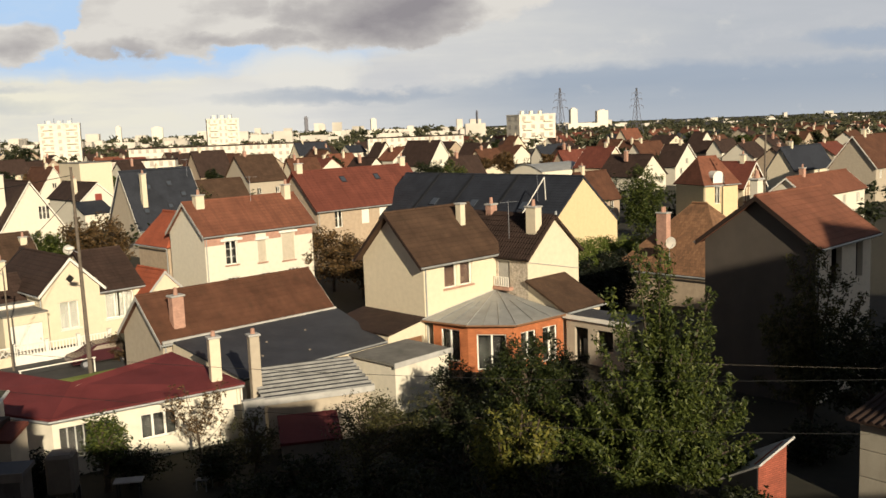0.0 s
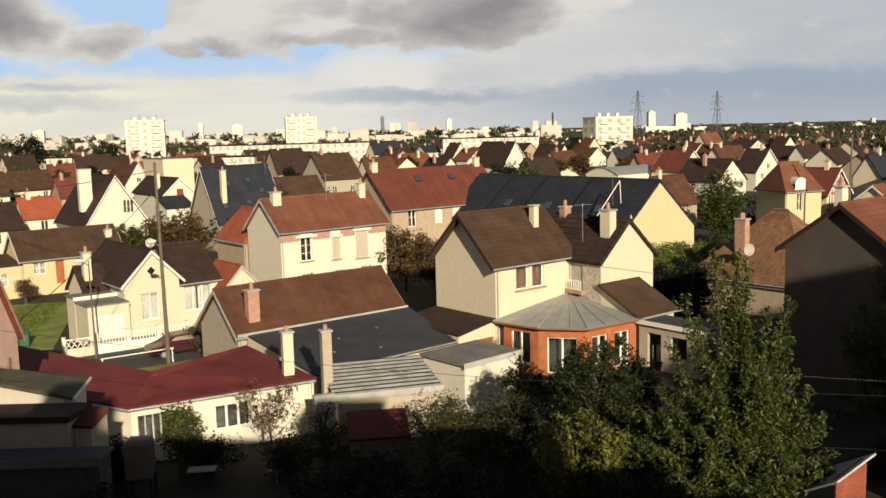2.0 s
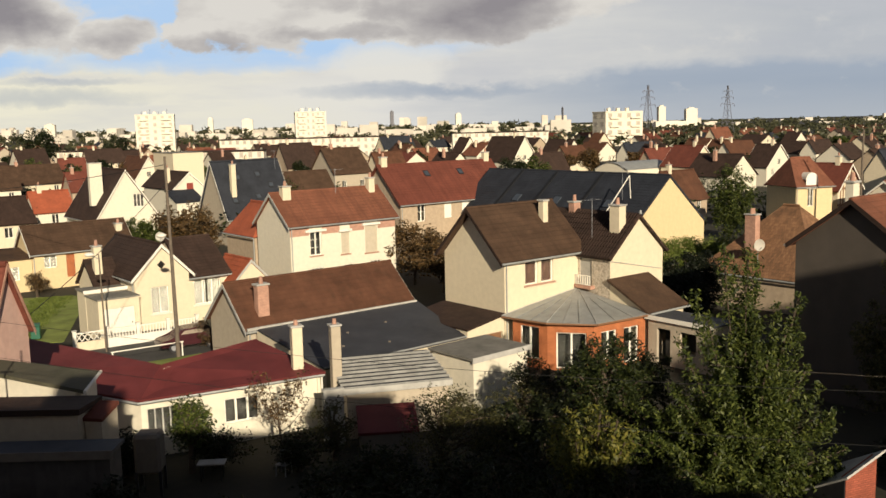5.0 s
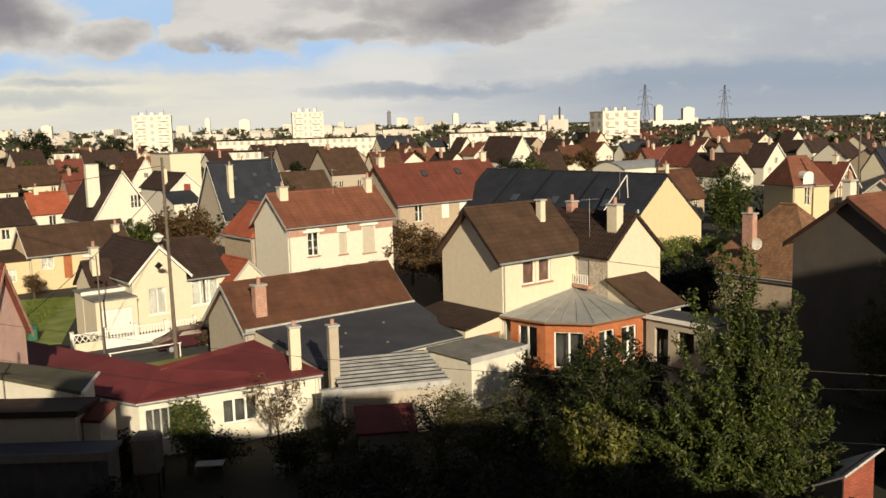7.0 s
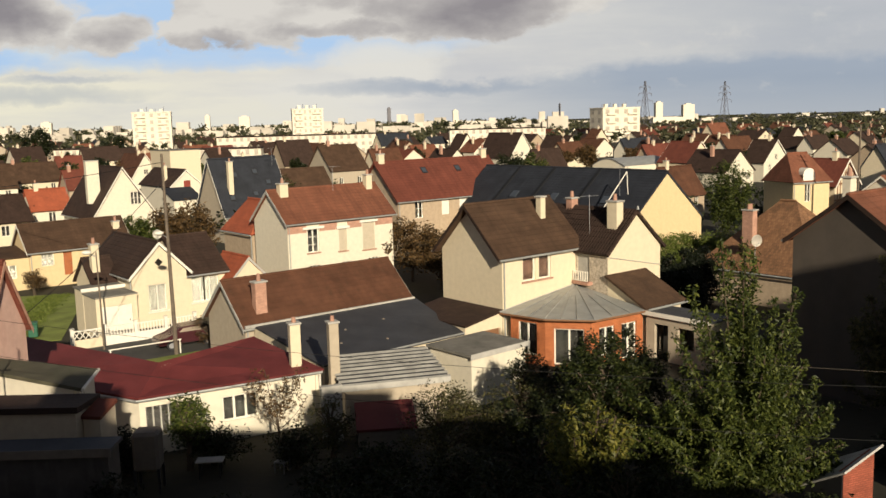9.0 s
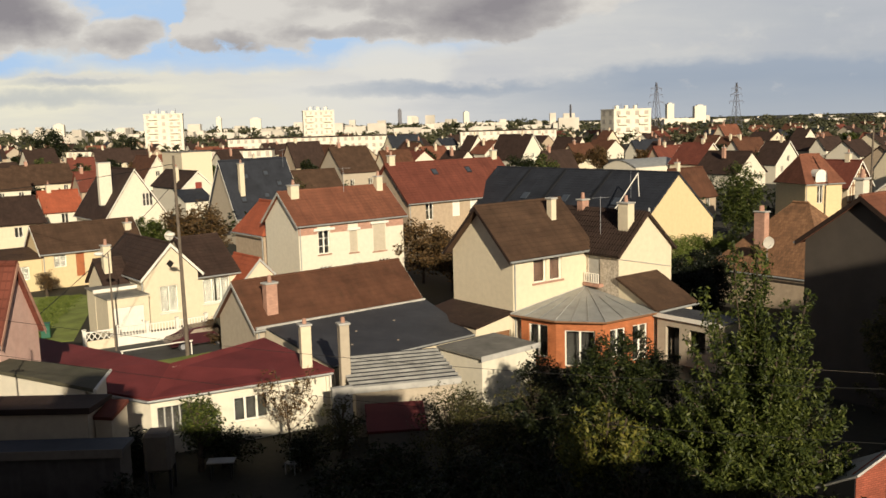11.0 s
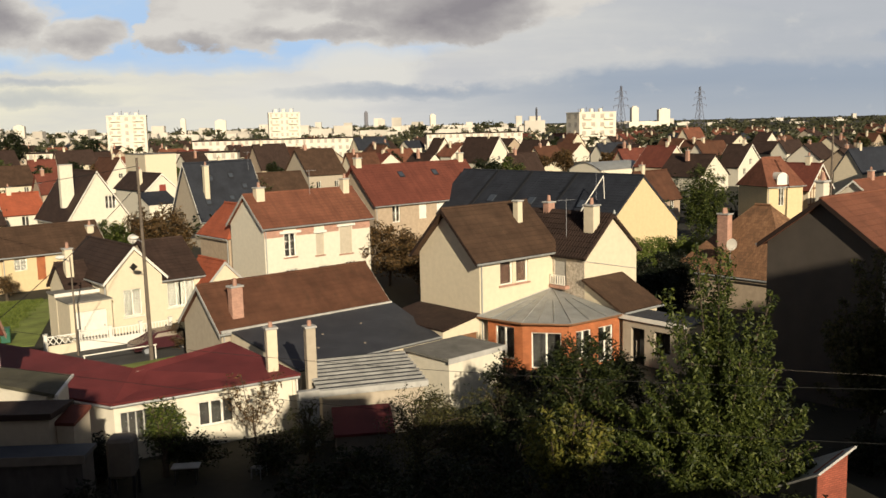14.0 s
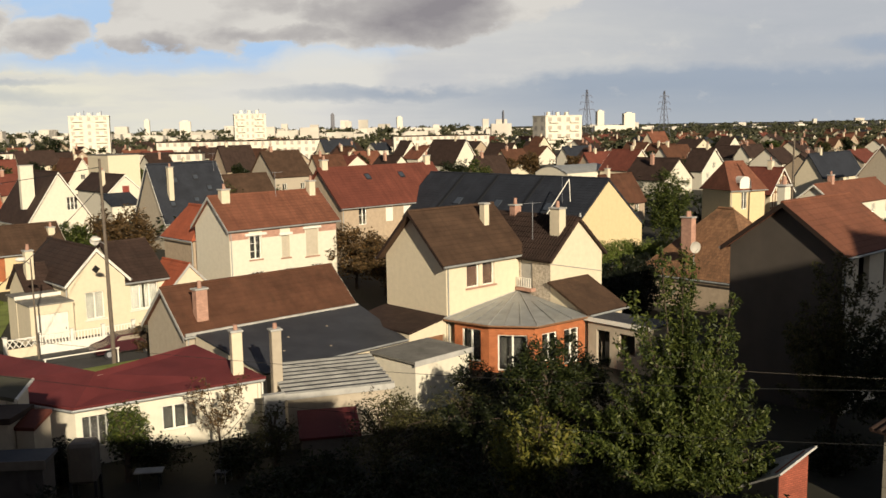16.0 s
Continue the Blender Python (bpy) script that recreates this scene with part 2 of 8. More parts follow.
FIBRE = material("grey_fibre_cement", (0.42, 0.41, 0.38), vary=0.2, scale=1.0, stain=0.4, stain_colour=(0.2, 0.2, 0.17))
PAINT = material("white_paint", (0.74, 0.71, 0.63), rough=0.5, vary=0.04, grain=0.08, bump=0.1)
WOOD = material("brown_wood", (0.22, 0.11, 0.055), vary=0.2, scale=6, rough=0.6)
POLE_WOOD = material("grey_concrete_pole", (0.14, 0.112, 0.085), vary=0.2, scale=5, rough=0.9)
IRON = material("dark_iron", (0.05, 0.05, 0.055), metal=0.6, rough=0.5, vary=0.1)
STEEL = material("galvanised_steel", (0.34, 0.35, 0.37), metal=0.4, rough=0.5, vary=0.1)
RUBBER = material("black_cable_sheath", (0.02, 0.02, 0.02), rough=0.8, vary=0.1, spec=0.2)
# Near-black greens: the shade on these plants is put into the colour.
LEAF_SHADED = leaf_material("shade_black_leaves", (0.004, 0.007, 0.003), (0.008, 0.012, 0.005), (0.014, 0.019, 0.007))
# Near-black stands in for the shade of unlit rooms.
DARK = material("dark_interior", (0.03, 0.027, 0.024), rough=0.9)
SHUTTER = material("pale_shutter_slats", (0.50, 0.44, 0.34), rough=0.6, vary=0.06)
SHUTTER_DARK = material("dark_brown_shutter", (0.060, 0.028, 0.018), vary=0.2, scale=6, rough=0.7)
CURTAIN = material("pale_curtain", (0.25, 0.235, 0.205), rough=0.95, vary=0.1, scale=8)
ASPHALT = material("asphalt", (0.055, 0.053, 0.05), vary=0.2, scale=0.6, rough=0.9)
EARTH = material("garden_earth", (0.075, 0.055, 0.038), vary=0.3, scale=0.4, rough=0.95)
GRASSM = material("lawn", (0.19, 0.23, 0.05), vary=0.4, scale=0.5, grain=0.5, grain_scale=12, rough=0.95, bump=0.8)
BARK = material("bark", (0.075, 0.055, 0.038), vary=0.3, scale=6, rough=0.95, bump=1.0)
LEAF = leaf_material("green_leaves", (0.018, 0.029, 0.006), (0.046, 0.063, 0.011), (0.115, 0.132, 0.028))
# Dark foliage, lowered further so its colour carries the garden's shade.
LEAF_DARK = leaf_material("shaded_dark_green_leaves", (0.006, 0.010, 0.003), (0.013, 0.019, 0.005), (0.033, 0.039, 0.009))
LEAF_YELLOW = leaf_material("yellow_green_leaves", (0.045, 0.06, 0.010), (0.11, 0.11, 0.02), (0.20, 0.18, 0.035))
LEAF_BROWN = leaf_material("autumn_brown_leaves", (0.035, 0.028, 0.012), (0.09, 0.052, 0.02), (0.16, 0.095, 0.035))
# Greens paled and greyed so the colour carries the distance haze.
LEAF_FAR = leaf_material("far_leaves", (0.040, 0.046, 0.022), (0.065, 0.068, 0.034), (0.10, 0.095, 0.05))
# LEAF made darker: the shade before the veranda is in the colour.
LEAF_MID = leaf_material("half_shaded_leaves", (0.008, 0.015, 0.003), (0.020, 0.030, 0.006), (0.055, 0.064, 0.014))
LEAF_OLIVE = leaf_material("olive_leaves", (0.024, 0.027, 0.009), (0.055, 0.054, 0.018), (0.11, 0.10, 0.035))
GLASS = bpy.data.materials.new("window_glass")
GLASS.use_nodes = True
GLASS.node_tree.nodes["Principled BSDF"].inputs["Base Color"].default_value = (0.9, 0.95, 0.95, 1)
GLASS.node_tree.nodes["Principled BSDF"].inputs["Roughness"].default_value = 0.03
GLASS.node_tree.nodes["Principled BSDF"].inputs["Transmission Weight"].default_value = 1.0


# ---- building blocks ----
def part(name, bm, mat, parent=None, label=""):
    """Links a bmesh as one mesh object, under a thing or a part."""
    me = bpy.data.meshes.new(name)
    if name.endswith("wall"):
        bmesh.ops.remove_doubles(bm, verts=bm.verts, dist=0.001)
    bmesh.ops.recalc_face_normals(bm, faces=bm.faces)
    bm.to_mesh(me)
    bm.free()
    me.materials.append(mat)
    ob = new(name, me)
    ob.parent = parent
    if label:
        ob["label"] = label
    return ob


def empty(name, x, y, z=0.0, yaw=0.0, label="", category="", group="", kind=""):
    ob = new(name)
    ob.matrix_basis = pose(x, y, z, 0, 0, yaw)
    return tagged(ob, label, category, group, kind)


def box(bm, x0, x1, y0, y1, z0, z1, bevel=0.0):
    vs = [bm.verts.new(p) for p in ((x0, y0, z0), (x1, y0, z0), (x1, y1, z0), (x0, y1, z0), (x0, y0, z1), (x1, y0, z1), (x1, y1, z1), (x0, y1, z1))]
    fs = [bm.faces.new([vs[i] for i in f]) for f in ((0, 3, 2, 1), (4, 5, 6, 7), (0, 1, 5, 4), (1, 2, 6, 5), (2, 3, 7, 6), (3, 0, 4, 7))]
    if bevel:
        es = list({e for f in fs for e in f.edges})
        bmesh.ops.bevel(bm, geom=es, offset=bevel, segments=1, affect="EDGES")
    return bm


def boxes(*specs, bevel=0.0):
    bm = bmesh.new()
    for s in specs:
        box(bm, *s, bevel=bevel)
    return bm


def slab(bm, pts, thick, uv=True):
    """A sheet with thickness over a flat polygon whose points run anticlockwise seen from above; UV in metres: u along the first edge."""
    pts = [Vector(p) for p in pts]
    n = (pts[1] - pts[0]).cross(pts[-1] - pts[0]).normalized()
    if n.z < 0:
        n = -n
    top = [bm.verts.new(p) for p in pts]
    low = [bm.verts.new(p - n * thick) for p in pts]
    faces = [bm.faces.new(top), bm.faces.new(low[::-1])]
    for i in range(len(pts)):
        j = (i + 1) % len(pts)
        faces.append(bm.faces.new((top[i], low[i], low[j], top[j])))
    layer = bm.loops.layers.uv.verify()
    u = (pts[1] - pts[0]).normalized()
    v = n.cross(u)
    for f in faces:
        for lp in f.loops:
            d = lp.vert.co - pts[0]
            lp[layer].uv = (d.dot(u), d.dot(v))
    return bm


def tube(bm, a, b, r0, r1=None, sides=8):
    """A tapered tube from a to b."""
    a, b = Vector(a), Vector(b)
    r1 = r0 if r1 is None else r1
    d = (b - a).normalized()
    s = d.orthogonal().normalized()
    t = d.cross(s)
    rings = []
    for c, r in ((a, r0), (b, r1)):
        rings.append([bm.verts.new(c + (s * math.cos(k * math.tau / sides) + t * math.sin(k * math.tau / sides)) * r) for k in range(sides)])
    for k in range(sides):
        bm.faces.new((rings[0][k], rings[0][(k + 1) % sides], rings[1][(k + 1) % sides], rings[1][k]))
    bm.faces.new(rings[0][::-1]), bm.faces.new(rings[1])
    return bm


def pipe(bm, pts, r, sides=6):
    """One bent tube through the points."""
    pts = [Vector(p) for p in pts]
    rings = []
    for i, p in enumerate(pts):
        d = (pts[min(i + 1, len(pts) - 1)] - pts[max(i - 1, 0)]).normalized()
        s = d.cross(Vector((0, 0, 1)))
        s = s.normalized() if s.length > 0.05 else Vector((1, 0, 0))
        t = d.cross(s)
        rings.append([bm.verts.new(p + (s * math.cos(k * math.tau / sides) + t * math.sin(k * math.tau / sides)) * r) for k in range(sides)])
    for a, b in zip(rings, rings[1:]):
        for k in range(sides):
            bm.faces.new((a[k], a[(k + 1) % sides], b[(k + 1) % sides], b[k]))
    bm.faces.new(rings[0][::-1]), bm.faces.new(rings[-1])
    return bm


def wall_uv(bm):
    bm.normal_update()
    layer = bm.loops.layers.uv.verify()
    for f in bm.faces:
        n = f.normal if f.normal.length else Vector((0, 0, 1))
        for lp in f.loops:
            c = lp.vert.co
            lp[layer].uv = (c.y if abs(n.x) > abs(n.y) else c.x, c.z) if abs(n.z) < 0.7 else (c.x, c.y)
    return bm


def wall_sheet(bm, side, length, top, holes, thick=0.28):
    """A wall with real openings. side: maps (u, inwards, z) into the house; top: list of (u, z) along its upper edge; holes: (u0, z0, u1, z1)."""
    def top_at(u):
        for (u0, z0), (u1, z1) in zip(top, top[1:]):
            if u0 - 1e-6 <= u <= u1 + 1e-6:
                return z0 + (z1 - z0) * (u - u0) / max(u1 - u0, 1e-6)
        return top[-1][1]

    cuts = sorted({0.0, length, *(u for u, _ in top), *(h[0] for h in holes), *(h[2] for h in holes)})
    for u0, u1 in zip(cuts, cuts[1:]):
        if u1 - u0 < 1e-5:
            continue
        mid = (u0 + u1) / 2
        gaps = sorted((h[1], h[3]) for h in holes if h[0] <= mid <= h[2])
        low = 0.0
        for g0, g1 in [*gaps, (None, None)]:
            if g0 is None:
                a, b = top_at(u0), top_at(u1)
            else:
                a = b = g0
            for d in (0.0, thick):
                ps = [(u0, d, low), (u1, d, low), (u1, d, b), (u0, d, a)]
                bm.faces.new([bm.verts.new(side(*p)) for p in ps])
            if g0 is None:
                bm.faces.new([bm.verts.new(side(*p)) for p in ((u0, 0, a), (u1, 0, b), (u1, thick, b), (u0, thick, a))])
                break
            low = g1
    for u0, z0, u1, z1 in holes:
        for (a, b), (c, d) in (((u0, z0), (u1, z0)), ((u1, z0), (u1, z1)), ((u1, z1), (u0, z1)), ((u0, z1), (u0, z0))):
            bm.faces.new([bm.verts.new(side(*p)) for p in ((a, 0, b), (a, thick, b), (c, thick, d), (c, 0, d))])


def add_window(house, side, u, z, w, h, style="casement", frame_mat=None, sill_mat=None, leaves=2, bars=1, behind=None):
    """A window in its opening: frame with leaves, panes, sill; or shutters, a door, a garage door."""
    fm = frame_mat or PAINT

    def wbox(bm, u0, u1, d0, d1, z0, z1):
        vs = [bm.verts.new(side(*p)) for p in ((u0, d0, z0), (u1, d0, z0), (u1, d1, z0), (u0, d1, z0), (u0, d0, z1), (u1, d0, z1), (u1, d1, z1), (u0, d1, z1))]
        for f in ((0, 3, 2, 1), (4, 5, 6, 7), (0, 1, 5, 4), (1, 2, 6, 5), (2, 3, 7, 6), (3, 0, 4, 7)):
            bm.faces.new([vs[i] for i in f])

    if style == "shutter":
        fm = frame_mat or SHUTTER
        bm = bmesh.new()
        n = max(6, int(h / 0.15))
        wbox(bm, u, u + w, 0.06, 0.10, z, z + h)
        win = part("roller_shutter", bm, fm, house)
        for i in range(n):
            zz = z + h * (i + 0.15) / n
            bm = bmesh.new()
            wbox(bm, u + 0.01, u + w - 0.01, 0.045, 0.06, zz, zz + h / n * 0.7)
            part("slat", bm, fm, win)
    elif style in ("door", "garage"):
        bm = bmesh.new()
        wbox(bm, u, u + w, 0.10, 0.15, z, z + h)
        n = 4 if style == "garage" else 2
        for i in range(n):
            wbox(bm, u + w * (i + 0.12) / n, u + w * (i + 0.88) / n, 0.08, 0.10, z + 0.12, z + h - 0.12)
        win = part("garage_door" if style == "garage" else "door", bm, fm, house)
        bm = bmesh.new()
        wbox(bm, u + w * 0.9, u + w * 0.9 + 0.04, 0.04, 0.08, z + h * 0.45, z + h * 0.45 + 0.14)
        part("handle", bm, IRON, win)
        return win
    elif style == "dark":
        # Sheet coloured as the shade inside an opening.
        bm = bmesh.new()
        wbox(bm, u - 0.05, u + w + 0.05, 0.9, 1.0, z - 0.05, z + h + 0.05)
        return part("doorway", bm, DARK, house)
    else:
        t = 0.04 if leaves > 3 else 0.07 if h > 0.8 else 0.05
        bm = bmesh.new()
        for s in ((u, u + t, z, z + h), (u + w - t, u + w, z, z + h), (u, u + w, z, z + t), (u, u + w, z + h - t, z + h)):
            wbox(bm, s[0], s[1], 0.10, 0.17, s[2], s[3])
        win = part("window", bm, fm, house)
        for i in range(1, leaves):
            c = u + w * i / leaves
            bm = bmesh.new()
            wbox(bm, c - t * 0.7, c + t * 0.7, 0.09, 0.16, z, z + h)
            part("mullion", bm, fm, win)
        for i in range(1, bars + 1):
            c = z + h * i / (bars + 1)
            bm = bmesh.new()
            wbox(bm, u, u + w, 0.11, 0.15, c - 0.02, c + 0.02)
            part("glazing_bar", bm, fm, win)
        bm = bmesh.new()
        wbox(bm, u + 0.01, u + w - 0.01, 0.13, 0.137, z + 0.01, z + h - 0.01)
        pane = part("pane", bm, GLASS, win)
        pane.visible_shadow = False
        if style == "curtain":
            bm = bmesh.new()
            n = 14
            for a, b in ((0.03, 0.47), (0.53, 0.97)):
                for i in range(n):
                    c0, c1 = u + w * (a + (b - a) * i / n), u + w * (a + (b - a) * (i + 1) / n)
                    wbox(bm, c0, c1, 0.22 + 0.03 * (i % 2), 0.24 + 0.03 * (i % 2), z, z + h)
            part("curtain", bm, CURTAIN, win)
        else:
            # Board coloured as the room's shade, unless a shutter is given.
            bm = bmesh.new()
            wbox(bm, u - 0.1, u + w + 0.1, *((0.30, 0.32) if behind else (0.7, 0.72)), z - 0.1, z + h + 0.1)
            part("blind", bm, behind or DARK, win)
    if sill_mat:
        bm = bmesh.new()
        wbox(bm, u - 0.12, u + w + 0.12, -0.10, 0.12, z - 0.10, z - 0.002)
        part("sill", bm, sill_mat, win)
    return win


def chimney(house, x, y, w, d, z0, z1, mat, pots=1, cap=None):
    bm = boxes((x - w / 2, x + w / 2, y - d / 2, y + d / 2, z0, z1), bevel=0.02)
    wall_uv(bm)
    st = part("chimney", bm, mat, house)
    part("cap", boxes((x - w / 2 - 0.07, x + w / 2 + 0.07, y - d / 2 - 0.07, y + d / 2 + 0.07, z1, z1 + 0.10), bevel=0.02), cap or FIBRE, st)
    for i in range(pots):
        px = x + w * ((i + 0.5) / pots - 0.5) * 0.9
        bm = bmesh.new()
        tube(bm, (px, y, z1 + 0.10), (px, y, z1 + 0.5), 0.13, 0.10, 10)
        part("chimney_pot", bm, PINKBRICK, st)
    return st


def sides_of(L, W):
    """Four wall frames: front (y=0), left (x=0), back (y=W), right (x=L)."""
    return {"front": (lambda u, d, z: (u, d, z), L), "left": (lambda u, d, z: (d, u, z), W),
            "back": (lambda u, d, z: (u, W - d, z), L), "right": (lambda u, d, z: (L - d, u, z), W)}


def courses(ob, pts, mat, step=0.34):
    """Lapped tile courses over a four-cornered slope whose first edge is the eave."""
    p = [Vector(q) for q in pts]
    nrm = (p[1] - p[0]).cross(p[3] - p[0]).normalized()
    nrm = -nrm if nrm.z < 0 else nrm
    n = max(3, int((p[3] - p[0]).length / step))
    for i in range(n):
        a, b = i / n, min(1.0, (i + 1.06) / n)
        bm = bmesh.new()
        slab(bm, [p[0].lerp(p[3], a) + nrm * 0.02, p[1].lerp(p[2], a) + nrm * 0.02, p[1].lerp(p[2], b) + nrm * 0.012, p[0].lerp(p[3], b) + nrm * 0.012], 0.008)
        part("tile_course", bm, mat, ob)


def house(name, label, x, y, yaw, L, W, eave, ridge, axis, wall, roof, openings=(), over=0.35, verge=0.3, trim=None, chimneys=(), gutter=True,
          category="house", group="", hip=0.0, thick=0.16, front=None):
    """A gabled or hipped house. Origin at its nearest corner; x along the front, y along the left flank."""
    ob = empty(name, x, y, 0, yaw, label, category, group)
    S = sides_of(L, W)
    bm = bmesh.new()
    for key, (side, length) in S.items():
        gable = (key in ("left", "right")) == (axis == "A") and not hip
        top = [(0, eave), (length / 2, ridge - 0.05), (length, eave)] if gable else [(0, eave), (length, eave)]
        holes = [(o[1], o[2], o[1] + o[3], o[2] + o[4]) for o in openings if o[0] == key]
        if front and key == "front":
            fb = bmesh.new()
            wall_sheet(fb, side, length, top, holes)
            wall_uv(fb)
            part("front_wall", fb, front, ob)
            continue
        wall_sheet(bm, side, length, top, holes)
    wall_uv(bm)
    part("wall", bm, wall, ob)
    for o in openings:
        add_window(ob, S[o[0]][0], *o[1:5], **(o[5] if len(o) > 5 else {}))
    half = (W if axis == "A" else L) / 2
    length = L if axis == "A" else W
    pitch = (ridge - eave) / half
    lo = eave - over * pitch + 0.10

    def q(s, c, z):           # along the ridge, across, height
        return (s, c, z) if axis == "A" else (c, s, z)

    e0, e1 = -verge, length + verge
    top = ridge + 0.10
    h = hip
    slopes = [[q(e0, -over, lo), q(e1, -over, lo), q(e1 - h, half, top), q(e0 + h, half, top)],
              [q(e1, 2 * half + over, lo), q(e0, 2 * half + over, lo), q(e0 + h, half, top), q(e1 - h, half, top)]]
    if hip:
        slopes += [[q(e0, 2 * half + over, lo), q(e0, -over, lo), q(e0 + h, half, top)], [q(e1, -over, lo), q(e1, 2 * half + over, lo), q(e1 - h, half, top)]]
    for pts in slopes:
        bm = bmesh.new()
        slab(bm, pts, thick)
        part("roof_slope", bm, roof, ob)
        if math.hypot(x, y) < 95 and not hip:
            courses(ob, pts, roof)
    bm = bmesh.new()
    n = max(2, int((length - 2 * h) / 0.4))
    for i in range(n):
        a, b = e0 + h + (e1 - e0 - 2 * h) * i / n, e0 + h + (e1 - e0 - 2 * h) * (i + 0.97) / n
        tube(bm, q(a, half, top - 0.01), q(b, half, top - 0.01), 0.10, 0.115, 8)
    wall_uv(bm)
    part("ridge_tiles", bm, roof, ob)
    if trim and not hip:
        for s in (e0 - 0.03, e1):
            for c0, c1 in ((-over, half), (2 * half + over, half)):
                bm = bmesh.new()
                ps = [q(s, c0, lo), q(s + 0.03, c0, lo), q(s + 0.03, c1, top), q(s, c1, top)]
                vs = [bm.verts.new(p) for p in ps] + [bm.verts.new((p[0], p[1], p[2] - 0.24)) for p in ps]
                for f in ((0, 1, 2, 3), (7, 6, 5, 4), (0, 4, 5, 1), (1, 5, 6, 2), (2, 6, 7, 3), (3, 7, 4, 0)):
                    bm.faces.new([vs[i] for i in f])
                part("bargeboard", bm, trim, ob)
    if gutter:
        for c in (-over - 0.05, 2 * half + over + 0.05):
            bm = bmesh.new()
            tube(bm, q(e0, c, lo - 0.09), q(e1, c, lo - 0.09), 0.065, None, 8)
            part("gutter", bm, ZINC, ob)
        bm = bmesh.new()
        tube(bm, q(0.12, -0.06, 0), q(0.12, -0.06, lo - 0.12), 0.045, None, 8)
        part("downpipe", bm, ZINC, ob)
    for c in chimneys:
        chimney(ob, *c)
    return ob


def block(name, label, x, y, yaw, L, W, h, wall, roof, openings=(), category="shed", tilt=0.0, over=0.15, thick=0.12, lip=None, along=0.0):
    """A low building with a flat or leaning roof. tilt: how much higher its back is than its front; along: how much higher its right end."""
    ob = empty(name, x, y, 0, yaw, label, category)
    S = sides_of(L, W)
    tops = {"front": [(0, h), (L, h + along)], "back": [(0, h + tilt), (L, h + tilt + along)], "left": [(0, h), (W, h + tilt)], "right": [(0, h + along), (W, h + tilt + along)]}
    bm = bmesh.new()
    for key, (side, length) in S.items():
        wall_sheet(bm, side, length, tops[key], [(o[1], o[2], o[1] + o[3], o[2] + o[4]) for o in openings if o[0] == key], 0.2)
    wall_uv(bm)
    part("wall", bm, wall, ob)
    for o in openings:
        add_window(ob, S[o[0]][0], *o[1:5], **(o[5] if len(o) > 5 else {}))
    bm = bmesh.new()
    k, a = tilt / W, along / L
    zz = lambda px, py: h + thick + 0.004 + k * py + a * px
    slab(bm, [(px, py, zz(px, py)) for px, py in ((-over, -over), (L + over, -over), (L + over, W + over), (-over, W + over))], thick)
    part("roof", bm, roof, ob)
    if lip:
        bm = bmesh.new()
        box(bm, -over - 0.03, L + over + 0.03, -over - 0.03, -over, h - 0.1, h + thick + 0.05)
        part("fascia", bm, lip, ob)
    return ob


rng = np.random.default_rng(7)


def leaves_mesh(name, centres, radii, per, size, mat, parent, droop=0.3, flat=1.0):
    """Many small folded leaves, gathered in clumps round the given centres."""
    centres = np.repeat(np.asarray(centres, float), per, axis=0)
    radii = np.repeat(np.asarray(radii, float), per)[:, None]
    n = len(centres)
    off = rng.normal(size=(n, 3))
    off /= np.linalg.norm(off, axis=1)[:, None]
    off *= (rng.random((n, 1)) ** 0.45) * np.array([1, 1, flat])
    c = centres + off * radii
    a = rng.normal(size=(n, 3)) * np.array([1, 1, 0.6]) + np.array([0, 0, -droop])
    a /= np.linalg.norm(a, axis=1)[:, None]
    b = np.cross(a, rng.normal(size=(n, 3)))
    b /= np.linalg.norm(b, axis=1)[:, None]
    s = size * rng.uniform(0.6, 1.4, (n, 1))
    v = np.empty((n, 4, 3))
    v[:, 0], v[:, 1], v[:, 2], v[:, 3] = c - a * s, c + b * s * 0.38, c + a * s * 1.1, c - b * s * 0.38
    f = np.arange(n * 4).reshape(n, 4)
    me = bpy.data.meshes.new(name)
    me.from_pydata(v.reshape(-1, 3).tolist(), [], f.tolist())
    me.materials.append(mat)
    ob = new(name, me)
    ob.parent = parent
    return ob


